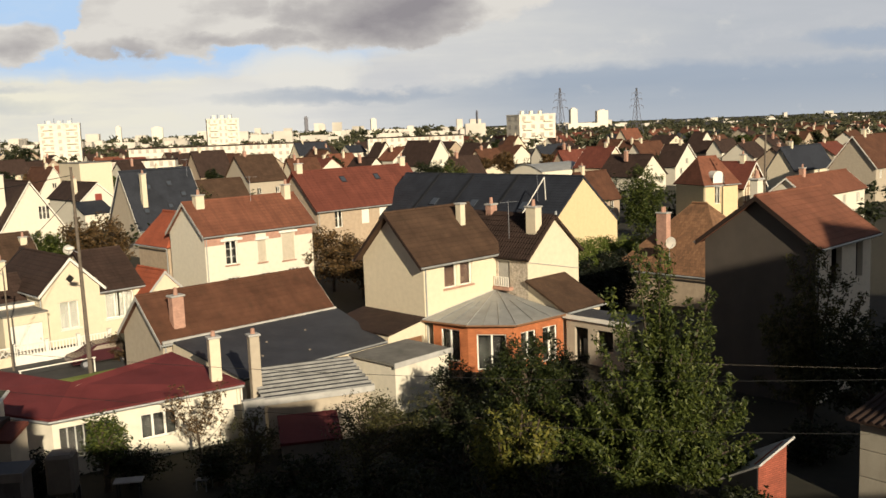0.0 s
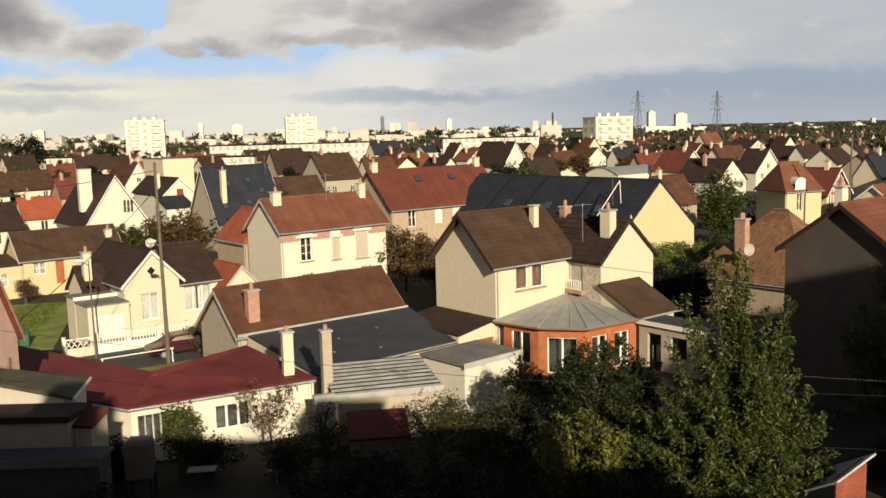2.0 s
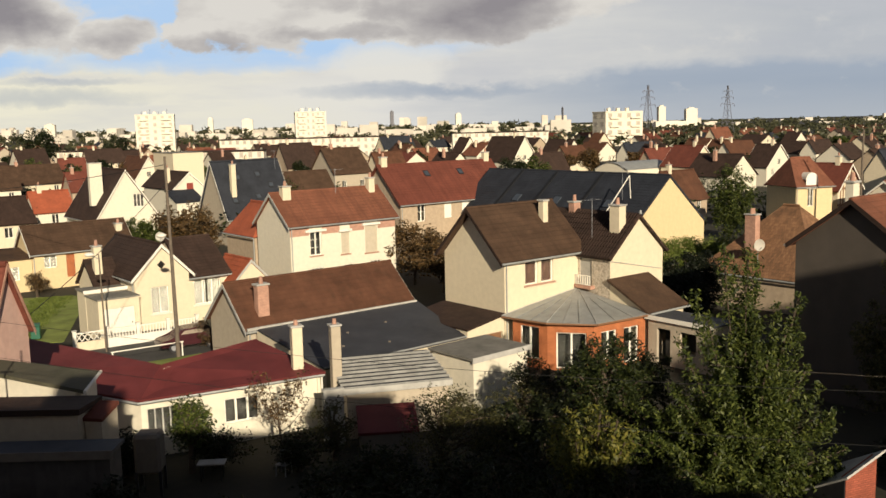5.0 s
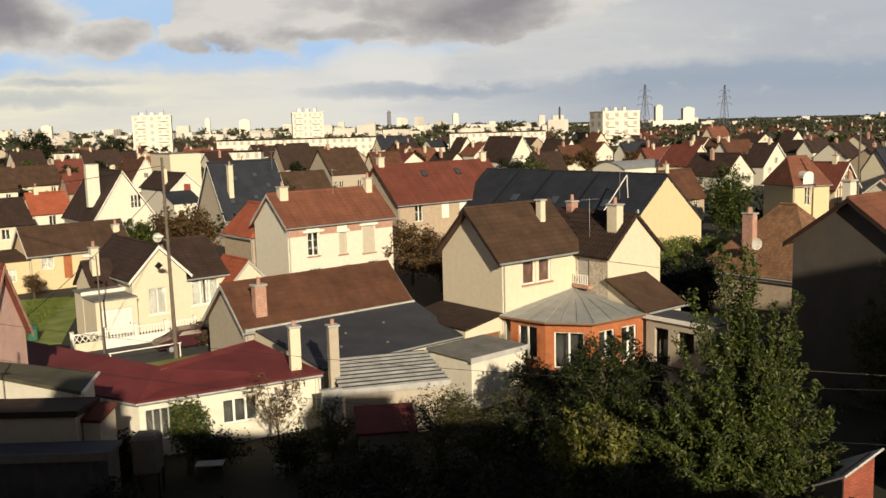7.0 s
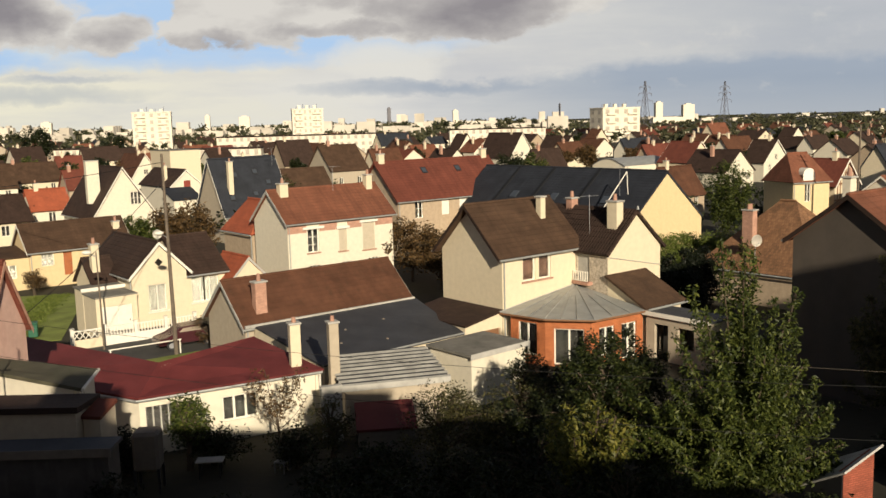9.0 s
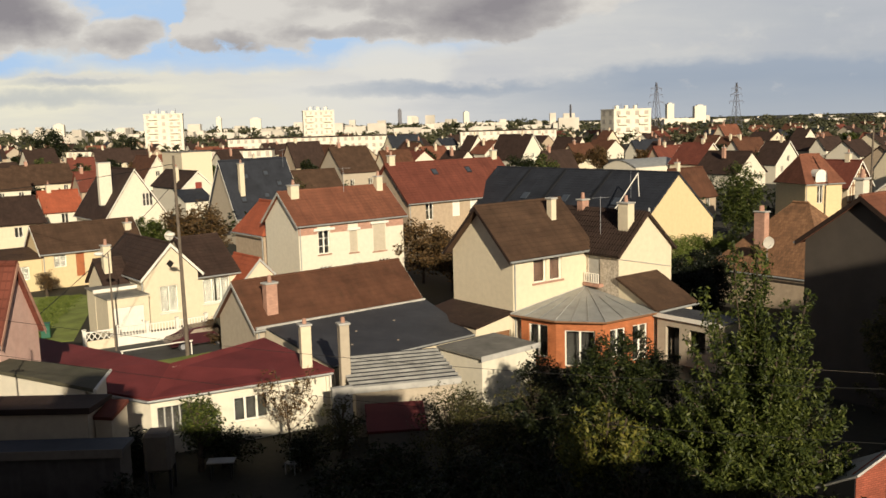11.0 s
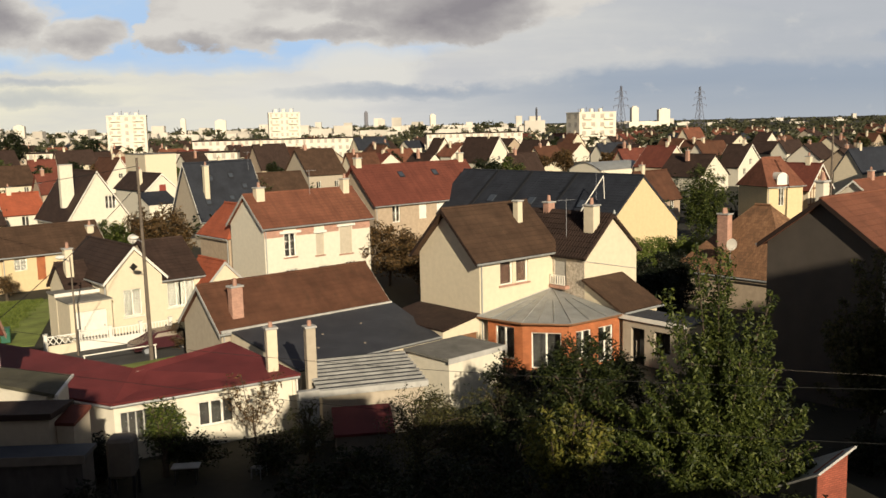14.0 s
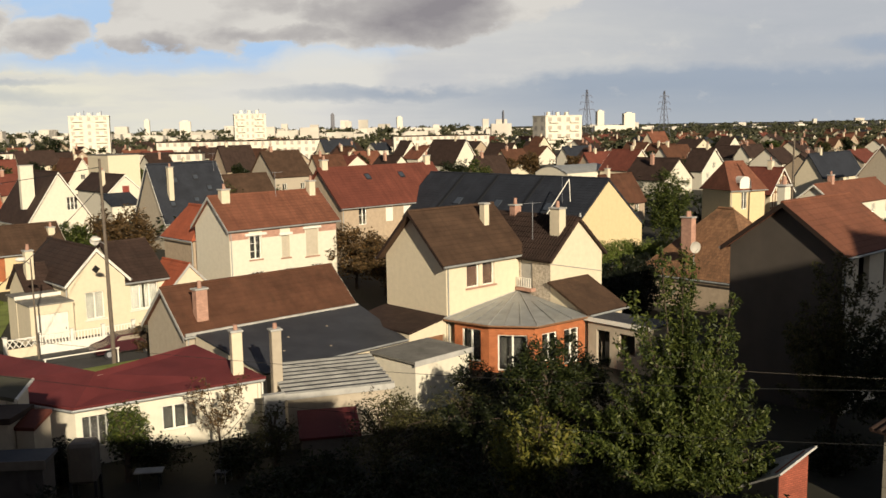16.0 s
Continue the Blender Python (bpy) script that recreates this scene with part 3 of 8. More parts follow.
def tree(name, label, x, y, height, lobes, mat, clumps=120, per=60, size=0.11, clump=0.45, trunk=0.16, category="tree", fork=0.35, droop=0.3, bark=None, group=""):
    """Trunk, limbs and a crown of clumps. lobes: (dx, dy, z, rx, ry, rz) round the foot."""
    ob = empty(name, x, y, 0, 0, label, category, group)
    vol = np.array([l[3] * l[4] * l[5] for l in lobes]) ** 0.7
    pick = rng.choice(len(lobes), clumps, p=vol / vol.sum())
    cs = []
    for k in pick:
        l = lobes[k]
        d = rng.normal(size=3)
        d /= np.linalg.norm(d)
        d *= rng.random() ** 0.4
        cs.append((l[0] + d[0] * l[3], l[1] + d[1] * l[4], max(0.25, l[2] + d[2] * l[5])))
    cs = np.array(cs)
    bm = bmesh.new()
    top = max(l[2] for l in lobes)
    joints = [Vector((0, 0, -0.05))]
    n = 5
    for i in range(1, n + 1):
        joints.append(Vector((rng.normal() * 0.08 * i * 0.4, rng.normal() * 0.08 * i * 0.4, top * i / n)))
    for i in range(n):
        tube(bm, joints[i], joints[i + 1], trunk * (1 - 0.8 * i / n), trunk * (1 - 0.8 * (i + 1) / n), 7)
    near = math.hypot(x, y) < 50 and category == "tree"
    if near:
        part("trunk", bm, bark or BARK, ob)
    for c in cs[:: max(1, clumps // 45)]:
        c = Vector(c)
        z0 = max(top * 0.15, min(top * 0.95, c.z * (1 - fork)))
        k = min(n - 1, int(z0 / top * n))
        a = joints[k].lerp(joints[k + 1], min(1, z0 / top * n - k))
        m = a.lerp(c, 0.55) + Vector((0, 0, 0.12 * (c - a).length))
        if near:
            bm = bmesh.new()
        pipe(bm, (a, m, m.lerp(c, 0.6) + Vector((0, 0, 0.03)), c), trunk * 0.15, 5)
        if near:
            part("branch", bm, bark or BARK, ob)
    if not near:
        part("trunk", bm, bark or BARK, ob)
    leaves_mesh("crown", cs, rng.uniform(0.5, 1.25, len(cs)) * clump, per, size, mat, ob, droop)
    return ob


def shoot_tree(name, label, x, y, shoots, mat, size=0.075, per=30, trunk=0.17, clump=0.2, dense=3.4, spread=0.34, twig=0.032):
    """A tree of long leafy shoots. shoots: lists of (dx, dy, z) for the tips; each springs from the low fork and carries leaves along its upper part."""
    ob = empty(name, x, y, 0, 0, label, "tree")
    bm = bmesh.new()
    pipe(bm, [(0, 0, -0.05), (0.05, 0.02, 0.7), (0.0, 0.0, 1.5), (-0.04, 0, 2.4)], trunk, 9)
    part("trunk", bm, BARK, ob)
    cs = []
    for k, (tx, ty, tz) in enumerate(shoots):
        a = Vector((0, 0, min(2.2, 0.5 + 0.25 * tz)))
        b = Vector((tx, ty, tz))
        m = Vector((tx * 0.62, ty * 0.62, a.z + (tz - a.z) * 0.42))
        pts = [a.lerp(m, u).lerp(m.lerp(b, u), u) for u in (0.0, 0.2, 0.4, 0.6, 0.8, 1.0)]
        if k % 2 == 0:
            bm = bmesh.new()
            pipe(bm, pts, twig, 5)
            part("branch", bm, BARK, ob)
        n = max(5, int((b - a).length * dense))
        for i in range(n):
            u = 0.3 + 0.72 * (i + rng.random()) / n
            p = a.lerp(m, u).lerp(m.lerp(b, u), u)
            w = spread * (1.15 - min(u, 1.0))
            cs.append((p.x + rng.normal() * w, p.y + rng.normal() * w, p.z + rng.normal() * w * 0.6))
    leaves_mesh("crown", cs, rng.uniform(0.6, 1.3, len(cs)) * clump, per, size, mat, ob, 0.7)
    return ob


# ---- the setting ----
def ground_sheet():
    bm = bmesh.new()
    xs = [-2600, -1200, -500, -200, -80, -40, 0, 40, 80, 200, 500, 1200, 2600]
    ys = [-300, -60, 0, 30, 60, 90, 130, 200, 320, 520, 900, 1700, 3000, 4800]
    grid = [[bm.verts.new((x, y, 0)) for x in xs] for y in ys]
    for r0, r1 in zip(grid, grid[1:]):
        for i in range(len(xs) - 1):
            bm.faces.new((r0[i], r0[i + 1], r1[i + 1], r1[i]))
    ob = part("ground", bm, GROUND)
    return tagged(ob, "dark garden earth and rough grass of the town plots", "ground", kind="structure")


def patch(name, label, pts, z, mat, category):
    bm = bmesh.new()
    slab(bm, [(x, y, z) for x, y in pts], z + 0.02)
    return tagged(part(name, bm, mat), label, category, kind="structure")


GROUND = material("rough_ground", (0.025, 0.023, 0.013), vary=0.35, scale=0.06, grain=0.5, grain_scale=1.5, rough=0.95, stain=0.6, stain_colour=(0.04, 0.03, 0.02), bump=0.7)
ground_sheet()
patch("road", "dark asphalt street between the cottages", [(-24, 49), (-14, 56.5), (-8, 61), (-12, 66), (-19, 60.5), (-30, 53)], 0.02, ASPHALT, "street")
patch("lawn", "sunlit green lawn before the yellow cottage", [(-32, 58.5), (-26, 60), (-31, 77.5), (-40, 76), (-36, 66)], 0.03, GRASSM, "lawn")
patch("lawn", "green lawn and hedge bank beside the slate hall", [(16, 68), (34, 72), (34, 80), (24, 83), (18, 77)], 0.03, GRASSM, "lawn")

# our own building, behind the camera; unseen steps and stacks added to shape its garden shade
bm = boxes((-3.8, 13, -14, -0.7, 0, 15.8), (-45, -3.8, -14, -0.7, 0, 16.4), (-3.7, -2.1, -3.0, -0.9, 15.8, 17.85), (6.6, 9.9, -3.0, -0.9, 15.8, 17.55))
wall_uv(bm)
tagged(part("apartment_building", bm, BEIGE), "rendered block of flats from whose window one looks", "building", kind="structure")
# Unseen low block, added to shade the ground and the shrubs' feet.
bm = boxes((13.05, 17.4, -14, -0.7, 0, 14.1), (17.4, 20.5, -14, -0.7, 0, 13.0), (20.5, 30.95, -14, -0.7, 0, 12.0))
wall_uv(bm)
tagged(part("apartment_building", bm, BEIGE), "lower rendered wing of the block of flats", "building", kind="structure")
bm = boxes((31, 35.5, -14, -0.7, 0, 23.4), (35.5, 80, -14, -0.7, 0, 25.2))
wall_uv(bm)
tagged(part("apartment_building", bm, BEIGE), "taller rendered block of flats beyond a gap", "building", kind="structure")

# ---- the two-storey cream house with the brick veranda ----
YAW = 39.0
main = house("house", "two-storey cream house with brown tiled roof and brick veranda", 3.2, 52.4, YAW, 6.25, 5.5, 6.2, 8.85, "A", CREAM, TILE_OLD,
             openings=[("front", 1.67, 4.35, 1.05, 1.45, dict(leaves=1, bars=0, sill_mat=PINKBRICK, frame_mat=PAINT, behind=SHUTTER_DARK)),
                       ("front", 3.0, 4.35, 1.02, 1.45, dict(leaves=1, bars=0, sill_mat=PINKBRICK, frame_mat=PAINT, behind=SHUTTER_DARK))],
             over=0.35, verge=0.5, trim=TILE_DARK)
chimney(main, 4.9, 1.7, 0.42, 0.45, 7.4, 9.05, CREAM, 0)
chimney(main, 8.7, 2.6, 0.6, 0.5, 7.9, 8.65, PINKBRICK, 1)
# the gabled wing, its ridge square to the house's
WX, WP, WL = 6.2, -2.6, 5.0


def wing():
    bm = bmesh.new()
    h, r = 5.9, 8.15
    front = lambda u, d, z: (WX + u, WP + d, z)
    wall_sheet(bm, front, WL, [(0, h), (WL / 2, r), (WL, h)], [])
    right = lambda u, d, z: (WX + WL - d, WP + 0.28 + u, z)
    wall_sheet(bm, right, 7.8, [(0, h), (7.8, h)], [])
    wall_sheet(bm, lambda u, d, z: (WX + u, 5.48 - d, z), WL, [(0, h), (WL / 2, r), (WL, h)], [])
    wall_uv(bm)
    part("gable_wall", bm, CREAM, main, "pale stone-faced gable")
    bm = bmesh.new()
    left = lambda u, d, z: (WX + d - 0.004, WP + u, z)
    wall_sheet(bm, left, 2.6, [(0, h), (2.6, h)], [(1.45, 3.9, 2.45, 5.9)])
    part("stone_wall", bm, STONE, main, "rubble stone flank")
    part("shutter", boxes((WX + 0.08, WX + 0.12, WP + 1.45, WP + 2.45, 3.9, 5.9)), FIBRE, main)
    for z0 in (3.95, 4.5):
        part("balcony_rail", boxes((WX - 0.35, WX - 0.3, WP + 1.3, WP + 2.5, z0, z0 + 0.05)), PAINT, main)
    for i in range(7):
        part("baluster", boxes((WX - 0.35, WX - 0.31, WP + 1.3 + 0.19 * i, WP + 1.34 + 0.19 * i, 4.0, 4.5)), PAINT, main)
    part("balcony_slab", boxes((WX - 0.4, WX, WP + 1.2, WP + 2.55, 3.72, 3.92)), PINKBRICK, main)
    mid, pitch, ov = WX + WL / 2, (r - h) / (WL / 2), 0.3
    lo = h - ov * pitch + 0.1
    y0, y1 = WP - 0.25, 5.7
    for pts in ([(WX - ov, y1, lo), (WX - ov, y0, lo), (mid, y0, r + 0.1), (mid, y1, r + 0.1)], [(WX + WL + ov, y0, lo), (WX + WL + ov, y1, lo), (mid, y1, r + 0.1), (mid, y0, r + 0.1)]):
        bm = bmesh.new()
        slab(bm, pts, 0.16)
        part("wing_roof", bm, TILE_DARK, main, "dark brown pantiled wing roof")
        e0, e1, e2, e3 = (Vector(p) for p in pts)
        bm = bmesh.new()
        for k in range(38):
            f = (k + 0.5) / 38
            lo_, hi_ = e0.lerp(e1, f), e3.lerp(e2, f)
            for c in range(9):
                tube(bm, lo_.lerp(hi_, c / 9) + Vector((0, 0, 0.04)), lo_.lerp(hi_, (c + 1) / 9) + Vector((0, 0, 0.005)), 0.06, 0.05, 5)
        tagged(part("tile_cover", bm, TILE_DARK, main), kind="stuff")
    bm = bmesh.new()
    tube(bm, (mid, y0, r + 0.1), (mid, y0, r + 0.32), 0.09, 0.05, 8)
    part("finial", bm, ZINC, main)
    chimney(main, WX + 1.5, -1.9, 0.6, 0.8, 6.6, 8.75, CREAM, 1)
    # lean-to before the gable
    bm = bmesh.new()
    slab(bm, [(WX - 0.25, -5.7, 2.9), (WX + 3.6, -5.7, 2.9), (WX + 3.6, WP, 4.5), (WX - 0.25, WP, 4.5)], 0.14)
    part("lean_to_roof", bm, TILE_OLD, main)
    bm = bmesh.new()
    wall_sheet(bm, lambda u, d, z: (WX + u, -5.4 + d, z), 3.4, [(0, 2.85), (3.4, 2.85)], [])
    wall_sheet(bm, lambda u, d, z: (WX + d, -5.4 + u, z), 2.8, [(0, 2.85), (2.8, 4.3)], [])
    wall_sheet(bm, lambda u, d, z: (WX + 3.4 - d, -5.4 + u, z), 2.8, [(0, 2.85), (2.8, 4.3)], [])
    part("lean_to_wall", bm, CREAM, main)
    bm = bmesh.new()
    tube(bm, (WX + 3.5, -5.85, 2.82), (WX - 0.2, -5.85, 2.82), 0.065)
    part("gutter", bm, ZINC, main)
    # a rope of cable sagging across the gable
    bm = bmesh.new()
    pipe(bm, [(WX + WL * k / 8, WP - 0.04, 5.55 - 1.0 * k / 8) for k in range(9)], 0.025)
    part("cable", bm, FIBRE, main)


wing()


def veranda():
    ob = empty("veranda", 3.2, 52.4, 0, YAW, "orange brick veranda with glazed bays and a fanned zinc roof", "veranda")
    ring = [(0.05, -0.6), (0.55, -2.9), (2.1, -5.0), (6.1, -5.35)]
    apex = (6.1, -0.06, 3.65)
    eave = 2.72
    roofring = [(-0.3, -0.05), (0.25, -3.15), (1.95, -5.35), (6.1, -5.7)]
    for a, b in zip(roofring, roofring[1:]):
        bm = bmesh.new()
        slab(bm, [(a[0], a[1], eave + 0.1), (b[0], b[1], eave + 0.1), apex], 0.06)
        part("roof_sheet", bm, ZINC, ob)
        for k in (0.0, 0.33, 0.66):
            p = Vector(a).lerp(Vector(b), k)
            bm = bmesh.new()
            tube(bm, (p.x, p.y, eave + 0.13), Vector((p.x, p.y, eave + 0.13)).lerp(Vector((apex[0], apex[1], apex[2] + 0.03)), 0.97 if k == 0 else 0.62), 0.03, None, 5)
            part("seam", bm, ZINC if k else FIBRE, ob)
        bm = bmesh.new()
        tube(bm, (a[0], a[1], eave + 0.03), (b[0], b[1], eave + 0.03), 0.06, None, 8)
        part("gutter", bm, WOOD, ob)
    for (ax, ay), (bx, by), wins in zip(ring, ring[1:], ([(0.5, 0.5, 1.3, 1.9)], [(0.5, 0.1, 1.7, 2.1)], [(0.55, 0.55, 1.2, 1.65), (2.3, 0.1, 1.2, 2.1)])):
        d = Vector((bx - ax, by - ay))
        n = Vector((-d.y, d.x)).normalized()
        ln = d.length
        d.normalize()
        side = lambda u, w, z, ax=ax, ay=ay, d=d, n=n: (ax + d.x * u + n.x * w, ay + d.y * u + n.y * w, z)
        bm = bmesh.new()
        wall_sheet(bm, side, ln, [(0, eave), (ln, eave)], [(w[0], w[1], w[0] + w[2], w[1] + w[3]) for w in wins], 0.22)
        layer = bm.loops.layers.uv.verify()
        for f in bm.faces:
            for lp in f.loops:
                c = lp.vert.co
                lp[layer].uv = ((c.x - ax) * d.x + (c.y - ay) * d.y, c.z)
        part("brick_wall", bm, ORANGE, ob)
        for w in wins:
            add_window(ob, side, *w, leaves=2, bars=0, style="casement", frame_mat=PAINT)
    return ob


veranda()
block("outhouse", "low grey rendered outhouse with a white coping", 11.45, 51.85, YAW - 90, 4.3, 2.0, 2.65, GREYWALL, NAVY, openings=[
    ("front", 0.6, 0.0, 0.95, 2.1, dict(style="dark")), ("front", 2.2, 0.9, 1.1, 1.2, dict(style="dark"))], category="outbuilding", lip=PAINT, thick=0.1)
c_low = block("carport", "low carport with a dark brown roof and cream wall", 3.2 - 2.9 * 0.777, 52.4 - 2.9 * 0.629, YAW, 2.85, 5.6, 2.3, CREAM, TILE_DARK,
              openings=[("front", 1.2, 0.0, 1.5, 1.9, dict(style="door", frame_mat=WOOD))], category="carport", along=0.5, over=0.05)

# ---- the brown cottage and its sheds ----
cot = house("cottage", "low cottage with brown tiled roof and grey rendered gable", -11.3, 49.8, YAW, 11.3, 4.7, 3.0, 5.1, "A", GREYWALL, TILE_BROWN, over=0.3, verge=0.25, trim=FIBRE,
      chimneys=[(1.25, 0.55, 0.7, 0.5, 3.1, 5.15, PINKBRICK, 1)])
part("flashing", boxes((-0.2, 11.5, -0.46, -0.33, 2.84, 3.0)), FIBRE, cot, "pale cement flashing along the eave")


def segment(a, b):
    """A wall frame from a to b: (along, inwards to the left, height)."""
    a, b = Vector(a), Vector(b)
    d = (b - a).normalized()
    n = Vector((-d.y, d.x))
    return (lambda u, w, z: (a.x + d.x * u + n.x * w, a.y + d.y * u + n.y * w, z)), (b - a).length


def extension():
    """A lean-to range before the cottage, its outer end cut askew."""
    ob = empty("extension", 0, 0, 0, 0, "wide low extension with a dark bitumen roof", "extension")
    c, k = math.cos(radians(YAW)), math.sin(radians(YAW))
    at = lambda u, v, z: (-11.3 + u * c - v * k, 49.8 + u * k + v * c, z)
    bl, br, fr, fl = at(0.4, -0.35, 2.78), at(11.5, -0.35, 2.78), at(9.7, -7.2, 2.0), at(0.4, -7.6, 2.0)
    for a, b in ((fl, fr), (fr, br), (br, bl), (bl, fl)):
        side, ln = segment(a[:2], b[:2])
        bm = bmesh.new()
        wall_sheet(bm, side, ln, [(0, a[2]), (ln, b[2])], [], 0.2)
        wall_uv(bm)
        part("wall", bm, CREAM, ob)
    up_ = lambda p, dx=0.0, dy=0.0: (p[0] + dx, p[1] + dy, p[2] + 0.125)
    bm = bmesh.new()
    slab(bm, [up_(fl, -0.05, -0.12), up_(fr, 0.12, -0.12), up_(br, 0.12, 0.0), up_(bl)], 0.12)
    part("roof", bm, NAVY, ob)
    bm = bmesh.new()
    tube(bm, up_(fl, -0.05, -0.16), up_(fr, 0.12, -0.16), 0.05, None, 6)
    part("gutter", bm, ZINC, ob)
    for f, g in ((0.25, 0.3), (0.38, 0.55), (0.52, 0.2), (0.66, 0.62)):
        p = Vector(fl).lerp(Vector(fr), f).lerp(Vector(bl).lerp(Vector(br), f), g)
        part("roof_vent", boxes((p.x - 0.07, p.x + 0.07, p.y - 0.07, p.y + 0.07, p.z + 0.1, p.z + 0.2), bevel=0.02), DIM, ob)



def free_stack(name, label, x, y, w, d, z, yaw, mat):
    ob = empty(name, x, y, 0, yaw, label, "chimney")
    bm = boxes((-w / 2, w / 2, -d / 2, d / 2, 0.0, z), bevel=0.02)
    wall_uv(bm)
    part("shaft", bm, mat, ob)
    part("cap", boxes((-w / 2 - 0.06, w / 2 + 0.06, -d / 2 - 0.06, d / 2 + 0.06, z, z + 0.1), bevel=0.02), FIBRE, ob)
    bm = bmesh.new()
    tube(bm, (0, 0, z + 0.1), (0, 0, z + 0.35), 0.11, 0.09)
    part("pot", bm, PINKBRICK, ob)


free_stack("chimney_stack", "tall cream rendered chimney rising by the red roof", -7.2, 41.7, 0.5, 0.42, 4.75, 25, CREAM)
free_stack("chimney_stack", "tall grey cement chimney beside the ribbed shed roof", -5.35, 41.3, 0.46, 0.42, 4.85, 25, GREYWALL)


extension()


def long_shed():
    """Two white-walled ranges that meet at a blunt corner, under red felt."""
    ob = empty("garden_shed", 0, 0, 0, 0, "long white walled shed with a red felt roof", "shed")
    el, er, rr, va, fe, ft = (-13.27, 37.69), (-6.1, 41.5), (-10.0, 45.0), (-13.2, 40.3), (-22.3, 42.6), (-22.4, 46.6)
    lo, hi = 2.55, 3.3
    opens = {1: [(0.25, 0.8, 1.3, 1.35, dict(leaves=4, bars=0, frame_mat=FIBRE)), (3.55, 0.9, 1.6, 1.15, dict(leaves=3, bars=0))]}
    for i, (a, b, za, zb) in enumerate(((fe, el, lo, lo), (el, er, lo, lo), (er, rr, lo, hi), (rr, va, hi, hi), (va, ft, hi, hi), (ft, fe, hi, lo))):
        side, ln = segment(a, b)
        bm = bmesh.new()
        wall_sheet(bm, side, ln, [(0, za), (ln, zb)], [(o[0], o[1], o[0] + o[2], o[1] + o[3]) for o in opens.get(i, ())], 0.2)
        wall_uv(bm)
        part("wall", bm, WHITE, ob)
        for o in opens.get(i, ()):
            add_window(ob, side, *o[:4], **o[4])
    t = 0.12
    for pts in ([(el[0] + 0.06, el[1] - 0.22, lo + t), (er[0] + 0.25, er[1] - 0.1, lo + t), (rr[0] + 0.15, rr[1] + 0.15, hi + t), (va[0], va[1] + 0.15, hi + t)],
                [(fe[0] - 0.1, fe[1] - 0.22, lo + t), (el[0] + 0.06, el[1] - 0.22, lo + t), (va[0], va[1] + 0.15, hi + t), (ft[0] - 0.1, ft[1] + 0.15, hi + t)]):
        bm = bmesh.new()
        slab(bm, pts, t)
        part("roof", bm, RED_SHEET, ob)
    bm = bmesh.new()
    pipe(bm, [(fe[0], fe[1] - 0.3, lo - 0.02), (el[0], el[1] - 0.3, lo - 0.02), (er[0] + 0.2, er[1] - 0.18, lo - 0.02)], 0.06)
    part("gutter", bm, ZINC, ob)
    bm = bmesh.new()
    pipe(bm, [(er[0] + 0.06, er[1] - 0.16, lo - 0.05), (er[0] + 0.06, er[1] - 0.16, 0.0)], 0.045)
    part("downpipe", bm, PAINT, ob)


long_shed()


CORRUGATED = material("corrugated_cement", (0.33, 0.325, 0.30), vary=0.25, scale=1.3, grain=0.3, stain=0.5, stain_colour=(0.17, 0.165, 0.14))


def ribbed_shed():
    # Dark sheet under pale ribs: the grooves' shade is put into the roof colour.
    ob = block("ribbed_shed", "small shed under a pale corrugated sheet roof", -4.7, 39.6, 15, 4.7, 4.5, 2.2, GREYWALL, NAVY, tilt=0.3, over=0.15, lip=FIBRE)
    for i in range(9):
        yy = -0.1 + i * 0.53
        bm = bmesh.new()
        z = 2.2 + 0.13 + 0.3 / 4.5 * yy
        slab(bm, [(-0.2, yy, z), (4.9, yy, z), (4.9, yy + 0.15, z + 0.075), (-0.2, yy + 0.15, z + 0.075)], 0.05)
        part("rib", bm, CORRUGATED, ob)


ribbed_shed()
WEATHERED = material("weathered_grey_felt", (0.20, 0.19, 0.165), vary=0.25, scale=0.9, grain=0.3, rough=0.9, stain=0.6, stain_colour=(0.10, 0.095, 0.08))
block("flat_annex", "white walled annex under a weathered grey flat roof", 1.07, 43.2, 41, 3.75, 3.1, 2.55, WHITE, WEATHERED, category="annex", lip=FIBRE)
block("lean_to", "dull red sheet roof over a low lean-to", -3.9, 37.3, 8, 2.4, 1.8, 1.0, DIM, RED_SHEET, tilt=0.55, over=0.1)
block("yard_wall", "pale cement wall between shed and yard", -5.6, 38.7, 20, 0.9, 0.25, 2.5, FIBRE, FIBRE, category="wall", over=0.03, thick=0.06)

# ---- the white house with the orange roof ----
wh = house("house", "white two-storey house with orange tiled roof and brick frieze", -12.5, 71.7, YAW, 10.2, 5.5, 6.3, 8.6, "A", WHITE, TILE_ORANGE, over=0.3, verge=0.25, trim=FIBRE,
           openings=[("front", 1.8, 3.65, 1.05, 1.9, dict(leaves=2, bars=2, sill_mat=PINKBRICK)), ("front", 4.75, 3.5, 0.75, 1.8, dict(style="shutter", sill_mat=PINKBRICK)),
                     ("front", 7.1, 3.35, 1.2, 2.3, dict(style="shutter", sill_mat=PINKBRICK)), ("front", 1.85, 1.0, 1.1, 1.65, dict(leaves=3)),
                     ("front", 5.0, 1.2, 0.9, 1.4, dict(leaves=2)), ("front", 7.6, 1.0, 1.1, 1.65, dict(leaves=3))],
           chimneys=[(1.0, 2.3, 0.75, 0.6, 7.9, 9.15, CREAM, 1), (9.4, 2.4, 0.6, 0.55, 8.0, 9.4, CREAM, 1)])
